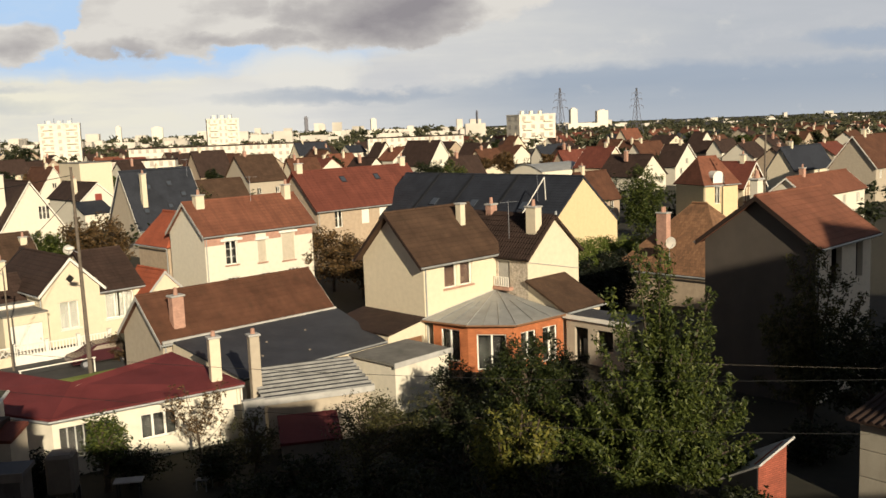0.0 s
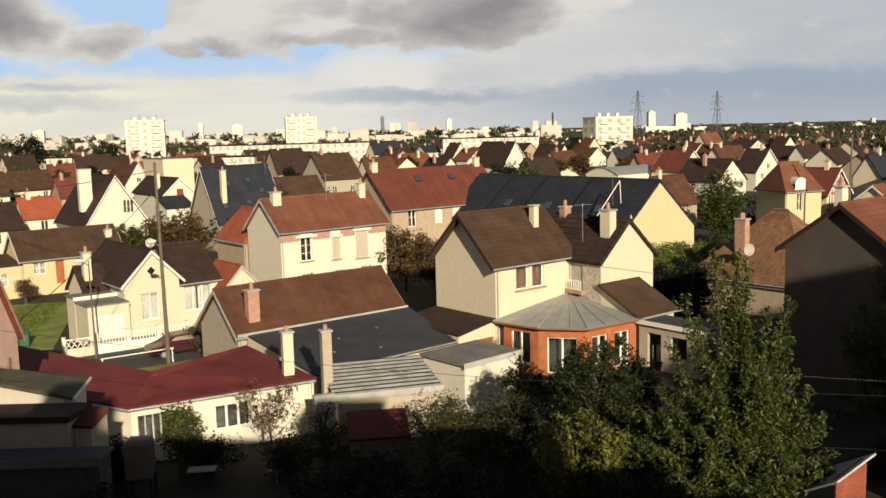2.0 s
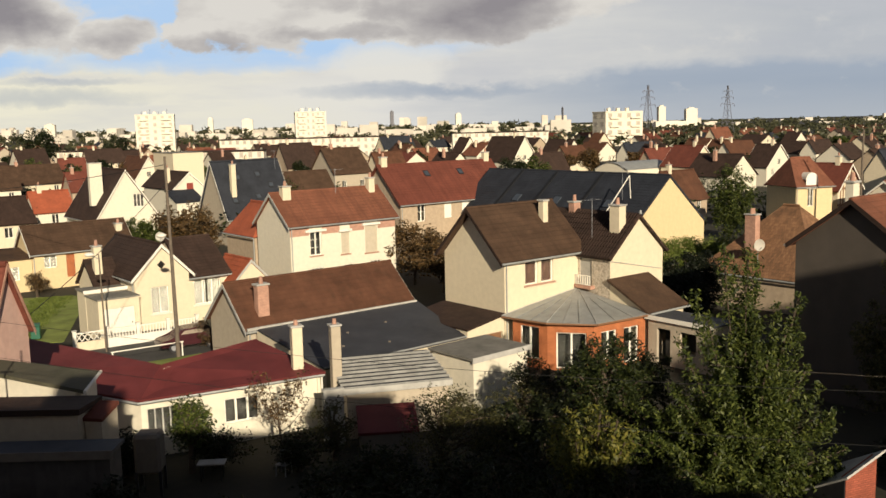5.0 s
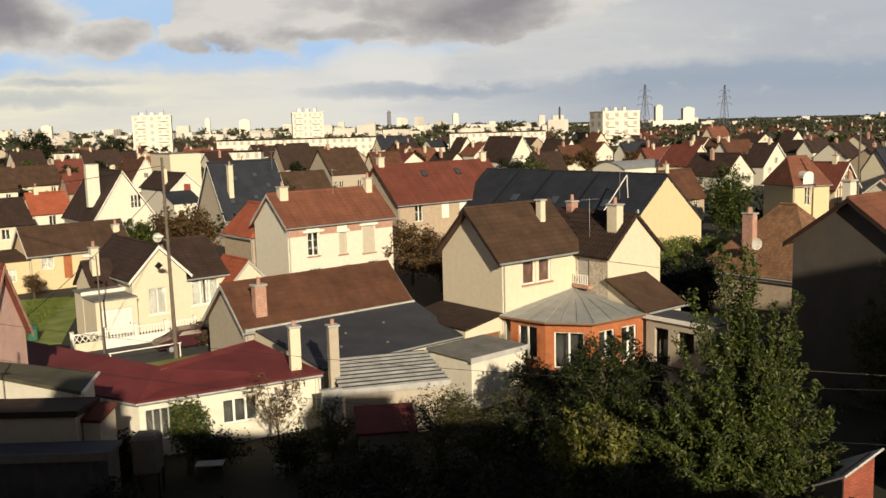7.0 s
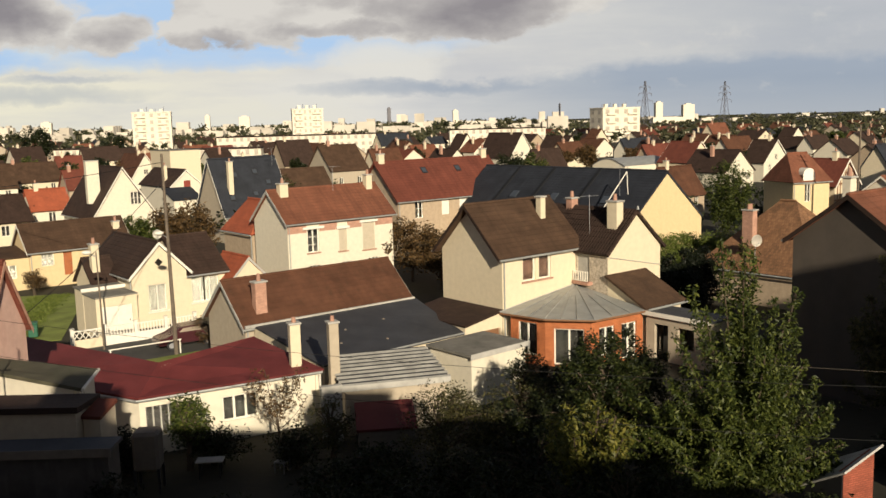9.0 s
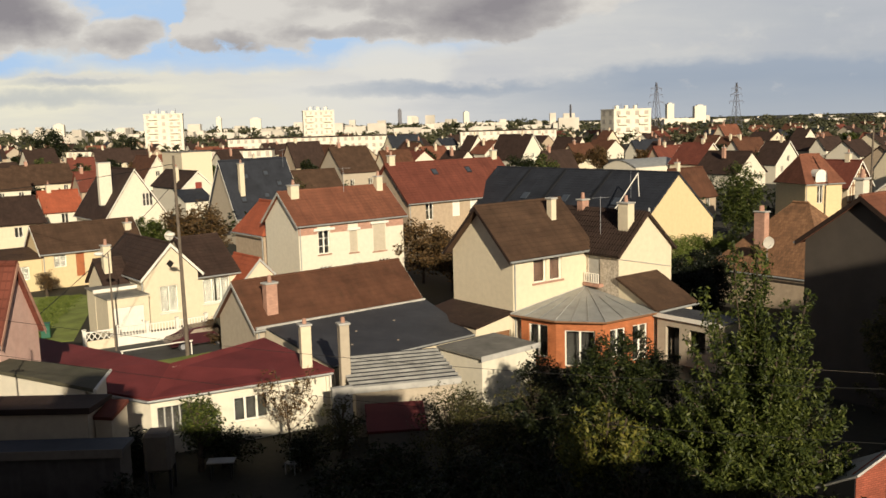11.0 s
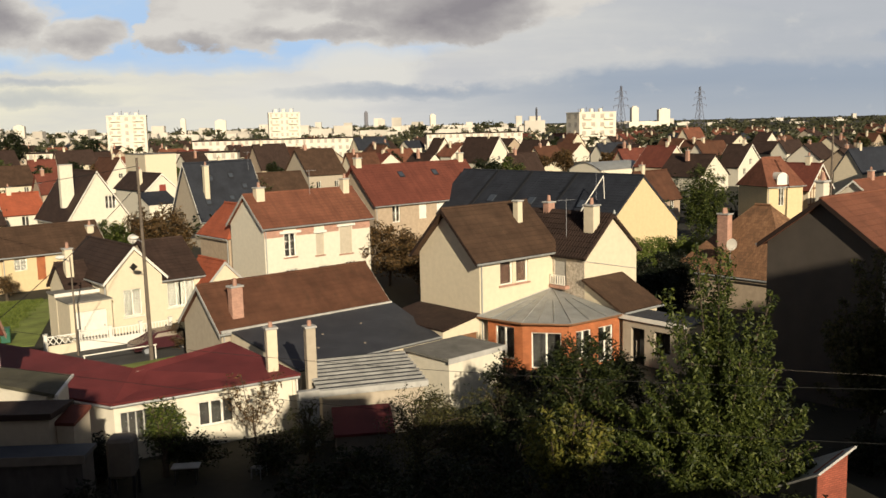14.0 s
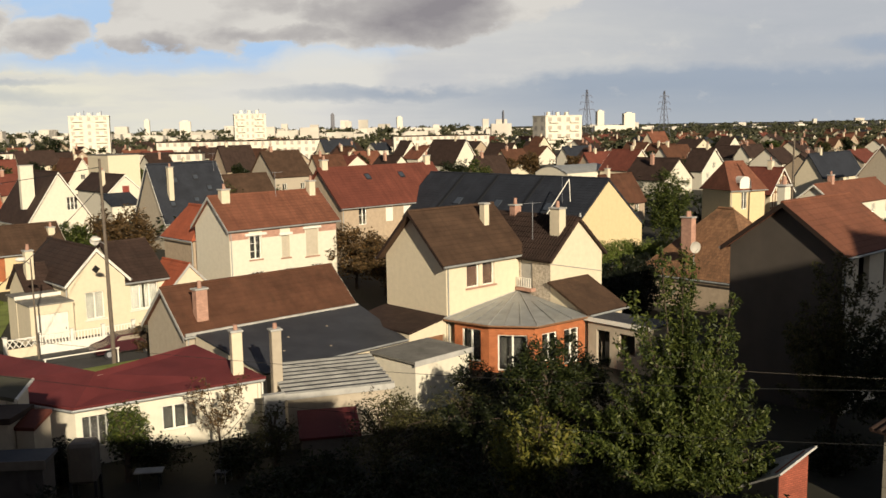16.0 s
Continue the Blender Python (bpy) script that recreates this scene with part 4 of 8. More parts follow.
for u0, u1 in ((0.0, 1.72), (2.93, 4.6), (5.6, 7.0), (8.4, 10.2)):
    bm = boxes((u0, u1, -0.02, 0, 5.32, 5.92))
    wall_uv(bm)
    part("frieze", bm, PINKBRICK, wh, "pink brick frieze under the eaves")
for u0, u1, z in ((1.35, 3.3, 5.56), (4.5, 5.75, 5.34), (6.8, 8.6, 5.66)):
    part("lintel", boxes((u0, u1, -0.16, 0, z, z + 0.2), bevel=0.01), PAINT, wh)
house("annex", "low annex with a bright orange hipped roof", -16.3, 76.4, YAW, 3.7, 5.3, 5.1, 7.5, "B", BEIGE, TILE_BRIGHT, hip=1.6, over=0.25, verge=0.25, category="annex",
      openings=[("front", 1.9, 2.6, 0.5, 1.9, dict(leaves=1))])
house("outbuilding", "small cream outbuilding with an orange roof", -15.9, 66.4, YAW, 2.9, 4.0, 2.7, 4.2, "B", CREAM, TILE_BRIGHT, over=0.2, verge=0.15, trim=FIBRE, category="outbuilding")

# ---- the long house with the red roof ----
longh = house("long_house", "long rendered house with a red tiled roof", -4.7, 91.3, YAW, 15.2, 7.4, 6.2, 9.75, "A", BEIGE, TILE_RED, over=0.35, verge=0.3,
      openings=[("front", 2.1, 4.1, 1.0, 1.95, dict(leaves=2)), ("front", 5.6, 4.2, 1.0, 1.9, dict(style="shutter", frame_mat=PAINT)), ("front", 8.0, 4.3, 1.0, 1.8, dict(style="shutter", frame_mat=PAINT)),
                ("front", 11.4, 4.5, 1.1, 1.6, dict(style="shutter", frame_mat=PAINT))], chimneys=[(0.6, 3.7, 0.7, 0.5, 9.3, 10.6, CREAM, 1), (14.6, 3.7, 0.7, 0.5, 9.3, 10.6, CREAM, 1)])


def skylight(name_of, house_ob, L, W, eave, ridge, u, v, w=0.7, h=0.85):
    """A roof window lying in the front slope, v of the way up."""
    pitch = (ridge - eave) / (W / 2)
    z = lambda y: eave + 0.12 + pitch * y
    y0 = v * W / 2
    y1 = y0 + h * math.cos(math.atan(pitch))
    bm = bmesh.new()
    slab(bm, [(u, y0, z(y0) + 0.06), (u + w, y0, z(y0) + 0.06), (u + w, y1, z(y1) + 0.06), (u, y1, z(y1) + 0.06)], 0.10)
    fr = part("skylight", bm, IRON, house_ob)
    bm = bmesh.new()
    e = 0.09
    slab(bm, [(u + e, y0 + e, z(y0 + e) + 0.075), (u + w - e, y0 + e, z(y0 + e) + 0.075), (u + w - e, y1 - e, z(y1 - e) + 0.075), (u + e, y1 - e, z(y1 - e) + 0.075)], 0.02)
    part("pane", bm, SKYPANE, fr)


STRIP_SHADE = material("shadow_strip_dark", (0.016, 0.017, 0.02), rough=0.7, spec=0.2)
SKYPANE = material("roof_window_glass", (0.05, 0.06, 0.075), rough=0.35, vary=0.05, grain=0.02, bump=0.0, spec=0.7)
for u in (5.0, 9.6):
    skylight("skylight", longh, 15.2, 7.4, 6.2, 9.75, u, 0.6)
# ---- the slate hall ----
hall = house("hall", "broad hall with dark slate roof and plain yellow gable", 15.8, 78.5, YAW, 10.4, 24.0, 4.5, 8.85, "B", YELLOW, SLATE, over=0.1, verge=0.1, gutter=False, category="hall")

# Raised near-black strips stand in for shadow stripes across the slate.
for s_ in (7.5, 13.5, 18.5):
    bm = bmesh.new()
    slab(bm, [(-0.1, s_, 4.72), (-0.1, s_ + 0.35, 4.72), (5.2, s_ + 0.35, 9.05), (5.2, s_, 9.05)], 0.1)
    part("shadow_strip", bm, STRIP_SHADE, hall)
for s_ in (4.0, 10.5, 16.0):
    bm = bmesh.new()
    slab(bm, [(1.6, s_, 6.13), (1.6, s_ + 0.8, 6.13), (2.3, s_ + 0.8, 6.71), (2.3, s_, 6.71)], 0.1)
    part("skylight", bm, SKYPANE, hall)

# ---- the cream bungalow with the garage ----
bung = house("bungalow", "cream bungalow with dark roof and white bargeboards", -21.9, 62.6, YAW, 4.0, 8.6, 3.9, 5.95, "B", CREAM, TILE_DARK, over=0.3, verge=0.3, trim=PAINT,
      openings=[("front", 1.14, 1.1, 1.3, 1.9, dict(style="curtain", leaves=2, bars=0, sill_mat=PAINT))])
bm = bmesh.new()
bm.faces.new([bm.verts.new((2.0 + 0.3 * math.cos(a), -0.012, 4.55 + 0.3 * math.sin(a))) for a in (0, math.pi / 2, math.pi, -math.pi / 2)])
bmesh.ops.solidify(bm, geom=bm.faces[:], thickness=0.01)
part("diamond_window", bm, DARK, bung, "small dark diamond window")
house("bungalow_wing", "cream bungalow wing with a wide window", -21.9 + 4.01 * 0.777 - 0.5 * 0.629, 62.6 + 4.01 * 0.629 + 0.5 * 0.777, YAW, 3.4, 7.0, 3.4, 5.75, "A", CREAM, TILE_DARK, over=0.3, verge=0.1,
      openings=[("front", 0.55, 1.2, 2.1, 1.85, dict(style="curtain", leaves=3, bars=0, sill_mat=PAINT))])
house("bungalow_wing", "low side wing with a dark tiled roof and tall chimney", -21.9 - 1.7 * 0.777 - 2.8 * 0.629, 62.6 - 1.7 * 0.629 + 2.8 * 0.777, YAW, 1.7, 3.8, 3.1, 4.7, "A", CREAM, TILE_DARK, over=0.3, verge=0.2,
      chimneys=[(0.5, 1.0, 0.55, 0.55, 3.4, 5.8, CREAM, 1)])
GX, GY = -21.9 - 2.95 * 0.777 + 1.2 * 0.629, 62.6 - 2.95 * 0.629 - 1.2 * 0.777
block("garage", "cream garage with a white door and a flat top", GX, GY, YAW, 2.8, 2.5, 2.75, CREAM, WEATHERED,
      openings=[("front", 0.35, 0.0, 2.1, 2.15, dict(style="garage"))], category="garage", over=0.06, thick=0.09)
block("garden_store", "flat-roofed cream store behind the garage with a white fascia", GX - 2.62 * 0.629, GY + 2.62 * 0.777, YAW, 2.8, 1.7, 3.0, CREAM, WEATHERED, category="outbuilding", over=0.1, lip=PAINT, thick=0.09)
# ---- yellow cottage, white gable, slate-roofed villa ----
house("cottage", "yellow cottage with a mossy brown roof and orange door", -37.0, 80.3, YAW, 9.0, 5.0, 3.4, 5.5, "A", YELLOW, TILE_OLD, over=0.3, verge=0.25, trim=PAINT,
      openings=[("front", 0.98, 1.9, 1.1, 1.1, dict(style="curtain", leaves=2)), ("front", 2.9, 0.9, 0.75, 2.1, dict(style="door", frame_mat=ORANGE)), ("front", 5.3, 1.9, 1.2, 1.1, dict(style="curtain", leaves=2))],
      chimneys=[(8.3, 1.5, 0.6, 0.6, 3.0, 5.2, CREAM, 1)])
block("annex", "low yellow annex beside the cottage with a small window", -37.0 - 3.25 * 0.777, 80.3 - 3.25 * 0.629, YAW, 3.2, 4.2, 2.9, YELLOW, TILE_OLD, openings=[("front", 0.9, 1.1, 1.2, 1.2, dict(style="curtain", leaves=2))], category="annex", tilt=0.5)
house("house", "steep white gabled house with brown roof", -44.2, 114.3, YAW, 8.0, 12.0, 3.0, 9.0, "B", WHITE, TILE_DARK, over=0.3, verge=0.3, trim=PAINT,
      openings=[("front", 4.9, 4.2, 1.4, 1.7, dict(leaves=3))], chimneys=[(1.2, 3.0, 1.6, 0.8, 4.5, 9.9, WHITE, 0)])
villa = house("villa", "grey gabled villa with a steep blue slate roof", -26.1, 108.3, YAW, 8.8, 8.0, 3.5, 9.9, "A", GREYWALL, SLATE, over=0.3, verge=0.25, trim=PAINT,
      chimneys=[(1.6, 1.6, 0.6, 0.6, 5.0, 9.6, CREAM, 1)])
# Dark flank render, lowered further to hold its shade; the front is white.
house("house", "tall grey house in shade with an orange-brown roof", 20.85, 40.6, YAW, 6.5, 5.75, 7.85, 9.95, "A", material("shaded_dark_render", (0.072, 0.060, 0.049), vary=0.12, scale=0.8, stain=0.6, stain_colour=(0.06, 0.05, 0.045)), TILE_ORANGE, over=0.35, verge=0.35, trim=TILE_DARK,
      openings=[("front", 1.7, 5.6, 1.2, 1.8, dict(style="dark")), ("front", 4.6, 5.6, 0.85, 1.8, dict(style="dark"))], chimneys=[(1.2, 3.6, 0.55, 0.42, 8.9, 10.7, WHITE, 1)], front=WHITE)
house("cottage", "tan tiled cottage with hipped roof", 25.2, 62.2, YAW, 9.0, 9.2, 2.7, 7.2, "B", BEIGE, TILE_TAN, hip=4.3, over=0.35, verge=0.35, chimneys=[(1.6, 6.0, 0.6, 0.9, 3.6, 6.7, PINKBRICK, 2)])
house("house", "cream house with orange roof and round dormer", 39.6, 104.0, 18, 5.0, 5.2, 6.1, 9.0, "A", YELLOW, TILE_ORANGE, hip=1.3, over=0.3, verge=0.2, openings=[("front", 1.6, 3.6, 0.8, 2.2, dict(leaves=2))])

for u, v in ((2.4, 0.62), (5.2, 0.66), (1.2, 0.2), (4.4, 0.25), (6.6, 0.45)):
    skylight("skylight", villa, 8.8, 8.0, 3.5, 9.9, u, v)


# ---- streets and gardens ----
PANEL = material("dark_window_panel", (0.34, 0.29, 0.23), rough=0.3, vary=0.3, scale=0.3)
def utility_pole(x, y, h, lean, lamp=0.0, r=0.15, arms=3):
    ob = empty("utility_pole", x, y, 0, 0, "weathered concrete utility pole carrying cables", "utility pole")
    ob.matrix_basis = pose(x, y, 0, 0, lean, 0)
    bm = bmesh.new()
    tube(bm, (0, 0, 0), (0, 0, h), r, r * 0.55, 10)
    part("shaft", bm, POLE_WOOD, ob)
    for z, w in ((h - 0.3, 0.5), (h - 0.9, 0.6), (h - 1.5, 0.45))[:arms]:
        bm = bmesh.new()
        tube(bm, (-w, 0, z), (w, 0, z), 0.03, None, 6)
        for s in (-w, w):
            tube(bm, (s, 0, z), (s, 0, z + 0.22), 0.05, 0.035, 8)
        part("crossarm", bm, IRON, ob)
    if lamp:
        bm = bmesh.new()
        tube(bm, (0, 0, lamp - 0.3), (-0.3, -0.5, lamp + 0.05), 0.03, None, 6)
        part("lamp_arm", bm, STEEL, ob)
        bm = bmesh.new()
        bmesh.ops.create_uvsphere(bm, u_segments=12, v_segments=8, radius=0.26, matrix=pose(-0.35, -0.6, lamp + 0.08) @ Matrix.Diagonal((1.2, 1, 0.55, 1)))
        part("lamp_head", bm, PAINT, ob)
    return ob


utility_pole(-16.9, 55.3, 12.4, -0.4, lamp=7.6, r=0.135, arms=0)
ob = utility_pole(-22.0, 57.0, 6.3, -0.5, r=0.07, arms=0, lamp=6.3)
ob["label"] = "thin lamp pole behind the white fence"


ob = utility_pole(44.2, 98.0, 12.3, 0.5, r=0.16, arms=2)
ob["label"] = "dark utility pole between the far gardens"


def cable(a, b, sag, r=0.02, mat=None, label="thin black cable strung over the gardens"):
    bm = bmesh.new()
    a, b = Vector(a), Vector(b)
    pts = [a.lerp(b, k / 14) - Vector((0, 0, sag * 4 * (k / 14) * (1 - k / 14))) for k in range(15)]
    pipe(bm, pts, r, 5)
    return tagged(part("cable", bm, mat or RUBBER), label, "cable", "cables")


ob = empty("cable_mast", -15.0, 28.0, 0, 0, "thin steel cable mast on the low roof", "mast")
bm = bmesh.new()
tube(bm, (0, 0, 4.6), (0, 0, 8.4), 0.04, 0.03)
part("pole", bm, STEEL, ob)
part("bracket", boxes((-0.25, 0.25, -0.03, 0.03, 7.1, 7.16)), STEEL, ob)
cable((-15.0, 28, 8.3), (17.0, 25, 6.0), 0.5, 0.007)
cable((-15.0, 28, 7.15), (15.9, 27.2, 3.6), 0.4, 0.007)
cable((-17.8, 35.7, 6.0), (-17.0, 55.3, 10.8), 0.3, 0.018)
cable((9.0, 31, 5.45), (30.0, 28, 4.55), 0.1, 0.0035, DIM, "pale cable strung over the dark garden")
cable((-17.0, 55.3, 11.9), (-60, 90, 8.5), 0.8, 0.02)


def fence(x, y, yaw, length):
    ob = empty("fence", x, y, 0, yaw, "white painted concrete fence with lattice and gate", "fence")
    n = int(length / 2.0) + 1
    for i in range(n):
        part("post", boxes((i * 2.0 - 0.1, i * 2.0 + 0.1, -0.1, 0.1, 0, 1.35), (i * 2.0 - 0.14, i * 2.0 + 0.14, -0.14, 0.14, 1.35, 1.42)), PAINT, ob)
    for i in range(n - 1):
        x0, x1 = i * 2.0 + 0.1, i * 2.0 + 1.9
        part("panel", boxes((x0, x1, -0.04, 0.04, 0.0, 0.62)), PAINT if i > 0 else CREAM, ob)
        part("rail", boxes((x0, x1, -0.05, 0.05, 1.16, 1.24)), PAINT, ob)
        if i == 0:
            for k in range(5):
                c = x0 + (k + 0.5) * 0.36
                bm = bmesh.new()
                tube(bm, (c - 0.17, 0, 0.66), (c + 0.17, 0, 1.15), 0.03, None, 5)
                tube(bm, (c + 0.17, 0, 0.66), (c - 0.17, 0, 1.15), 0.03, None, 5)
                part("lattice", bm, PAINT, ob)
        else:
            for k in range(9):
                c = x0 + (k + 0.5) * 0.2
                part("slat", boxes((c - 0.035, c + 0.035, -0.025, 0.025, 0.62, 1.16)), PAINT, ob)
    return ob


fence(-24.0, 57.0, 34, 8.2)


def car(x, y, yaw):
    ob = empty("car", x, y, 0, yaw, "dark maroon parked hatchback car", "car")
    prof = [(0, 0.35), (0.05, 0.75), (0.9, 0.9), (1.5, 1.38), (3.0, 1.42), (3.7, 0.95), (3.95, 0.85), (4.0, 0.35)]
    bm = bmesh.new()
    l = [bm.verts.new((px, -0.8 + (0.1 if pz > 1 else 0), pz)) for px, pz in prof]
    r = [bm.verts.new((px, 0.8 - (0.1 if pz > 1 else 0), pz)) for px, pz in prof]
    bm.faces.new(l), bm.faces.new(r[::-1])
    for i in range(len(prof)):
        j = (i + 1) % len(prof)
        bm.faces.new((l[i], r[i], r[j], l[j]))
    bmesh.ops.bevel(bm, geom=list(bm.edges), offset=0.06, segments=2, affect="EDGES")
    part("body", bm, CARRED, ob)
    for s in (-0.76, 0.70):
        bm = bmesh.new()
        v = [(1.15, 0.95), (1.6, 1.3), (2.95, 1.33), (3.4, 0.98)]
        a = [bm.verts.new((px, s, pz)) for px, pz in v]
        b = [bm.verts.new((px, s + 0.06, pz)) for px, pz in v]
        bm.faces.new(a), bm.faces.new(b[::-1])
        for i in range(4):
            bm.faces.new((a[i], b[i], b[(i + 1) % 4], a[(i + 1) % 4]))
        part("side_window", bm, PANEL, ob)
    for px in (0.8, 3.2):
        for s in (-0.74, 0.74):
            bm = bmesh.new()
            tube(bm, (px, s - 0.09, 0.31), (px, s + 0.09, 0.31), 0.31, None, 18)
            wh_ = part("wheel", bm, IRON, ob)
            bm = bmesh.new()
            tube(bm, (px, s - 0.10, 0.31), (px, s + 0.10, 0.31), 0.18, None, 12)
            part("rim", bm, STEEL, wh_)
    return ob


CARRED = material("dark_red_car_paint", (0.055, 0.016, 0.02), rough=0.25, vary=0.05, grain=0.05, bump=0.0, spec=0.6)
car(-18.6, 56.6, 34)
ob = empty("barrier_rail", -20.3, 53.2, 0, 34, "white metal barrier rail at the lane", "barrier")
part("rail", boxes((0, 4.4, -0.025, 0.025, 0.86, 0.92)), PAINT, ob)
for k in (0.1, 4.3):
    part("post", boxes((k - 0.035, k + 0.035, -0.035, 0.035, 0, 0.86)), PAINT, ob)
ob = empty("wheelie_bin", -28.3, 61.0, 0, 20, "dark green wheeled bin beside the lawn", "bin")
part("body", boxes((-0.3, 0.3, -0.35, 0.35, 0.08, 1.0), bevel=0.04), LIDGREEN := material("green_plastic", (0.02, 0.10, 0.06), rough=0.4, vary=0.05, grain=0.05), ob)
part("lid", boxes((-0.32, 0.32, -0.38, 0.37, 1.0, 1.08), bevel=0.02), LIDGREEN, ob)
for s in (-0.26, 0.26):
    bm = bmesh.new()
    tube(bm, (s - 0.03, 0.3, 0.1), (s + 0.03, 0.3, 0.1), 0.1, None, 10)
    part("wheel", bm, IRON, ob)


def dish(x, y, z, yaw, r=0.42, foot=0.8):
    ob = empty("satellite_dish", x, y, z, yaw, "white satellite dish on a bracket", "satellite dish", "satellite dishes")
    bm = bmesh.new()
    rings = []
    for k in range(5):
        rr = r * k / 4
        rings.append([bm.verts.new((rr * math.cos(a), 0.25 * (rr / r) ** 2 * r - 0.0, rr * math.sin(a) * 1.05)) for a in (math.tau * j / 20 for j in range(20))] if k else [bm.verts.new((0, 0, 0))])
    for j in range(20):
        bm.faces.new((rings[0][0], rings[1][j], rings[1][(j + 1) % 20]))
        for k in range(1, 4):
            bm.faces.new((rings[k][j], rings[k + 1][j], rings[k + 1][(j + 1) % 20], rings[k][(j + 1) % 20]))
    bmesh.ops.solidify(bm, geom=bm.faces[:], thickness=0.02)
    bmesh.ops.rotate(bm, verts=bm.verts, cent=(0, 0, 0), matrix=Matrix.Rotation(radians(180), 3, "Z"))
    part("reflector", bm, PAINT, ob)
    bm = bmesh.new()
    tube(bm, (0, 0, -r), (0, -0.45, -0.1), 0.015, None, 5)
    part("feed_arm", bm, STEEL, ob)
    bm = bmesh.new()
    tube(bm, (0, 0.05, 0), (0, 0.15, -foot), 0.025, None, 6)
    part("bracket", bm, STEEL, ob)


dish(22.4, 65.6, 4.75, 10, 0.42, 1.4)
dish(-20.3, 63.9, 6.55, 20, 0.32, 0.55)


def aerial(x, y, z, yaw, h):
    ob = empty("tv_aerial", x, y, z, yaw, "thin metal television aerial on its mast", "aerial", "aerials")
    bm = bmesh.new()
    tube(bm, (0, 0, 0), (0, 0, h), 0.014, None, 6)
    part("mast", bm, STEEL, ob)
    bm = bmesh.new()
    tube(bm, (-0.6, 0, h - 0.1), (0.6, 0, h - 0.1), 0.009, None, 5)
    for k in range(7):
        tube(bm, (-0.6 + k * 0.2, -0.3 + 0.02 * k, h - 0.1), (-0.6 + k * 0.2, 0.3 - 0.02 * k, h - 0.1), 0.007, None, 4)
    part("antenna", bm, STEEL, ob)


aerial(8.9, 56.3, 6.8, 20, 2.4)
aerial(15.2, 79.5, 7.0, 60, 3.0)
aerial(-9.0, 73.6, 8.6, 20, 2.0)
aerial(-21.0, 112.0, 9.0, 60, 2.2)
aerial(-53.0, 128.0, 5.0, 60, 2.2)
# white ladder rail lying on the slate hall
bm = bmesh.new()
tube(bm, (13.9, 80.2, 5.9), (16.2, 81.4, 9.0), 0.05, None, 6)
tube(bm, (16.2, 81.4, 9.0), (16.2, 80.9, 7.0), 0.04, None, 6)
tagged(part("roof_rail", bm, PAINT), "white metal rail on the slate hall roof", "rail")


def vault(x, y, yaw, L, W, h, rise):
    ob = empty("vaulted_shed", x, y, 0, yaw, "white shed under a grey barrel-vaulted roof", "shed")
    bm = bmesh.new()
    arc = [(0, h)] + [(W * k / 10, h + rise * math.sin(math.pi * k / 10)) for k in range(1, 10)] + [(W, h)]
    wall_sheet(bm, lambda u, d, z: (d, u, z), W, arc, [])
    wall_sheet(bm, lambda u, d, z: (L - d, u, z), W, arc, [])
    wall_sheet(bm, lambda u, d, z: (u, d, z), L, [(0, h), (L, h)], [])
    wall_sheet(bm, lambda u, d, z: (u, W - d, z), L, [(0, h), (L, h)], [])
    wall_uv(bm)
    part("wall", bm, WHITE, ob)
    for (v0, z0), (v1, z1) in zip(arc, arc[1:]):
        bm = bmesh.new()
        slab(bm, [(-0.2, v0, z0 + 0.12), (L + 0.2, v0, z0 + 0.12), (L + 0.2, v1, z1 + 0.12), (-0.2, v1, z1 + 0.12)], 0.1)
        part("roof_sheet", bm, ZINC, ob)


vault(37.5, 190.0, YAW, 14.5, 9.0, 3.4, 1.5)
# dormer of the cream house with the orange roof
ob = empty("dormer", 39.6 + 1.2, 104.0 + 0.25, 5.6, 18, "white dormer with a rounded gable", "dormer")
bm = bmesh.new()
wall_sheet(bm, lambda u, d, z: (u, -0.02 + d, z), 1.6, [(0, 1.1)] + [(0.8 - 0.8 * math.cos(math.pi * k / 8), 1.1 + 0.75 * math.sin(math.pi * k / 8)) for k in range(1, 8)] + [(1.6, 1.1)], [], 1.6)
part("wall", bm, PAINT, ob)

# ---- the shaded yard and low roofs under the window ----
house("house", "old house with a faded red tiled roof", -24.4, 35.4, -8, 6.6, 2.6, 6.2, 8.8, "A", material("rose_render", (0.60, 0.40, 0.335), vary=0.08, stain=0.3, stain_colour=(0.45, 0.25, 0.2)), TILE_RED, over=0.2, verge=0.2, trim=PINKBRICK)
MOSSY = material("mossy_felt", (0.085, 0.078, 0.05), vary=0.3, scale=1.2, grain=0.4, rough=0.95, stain=0.5, stain_colour=(0.045, 0.05, 0.02))


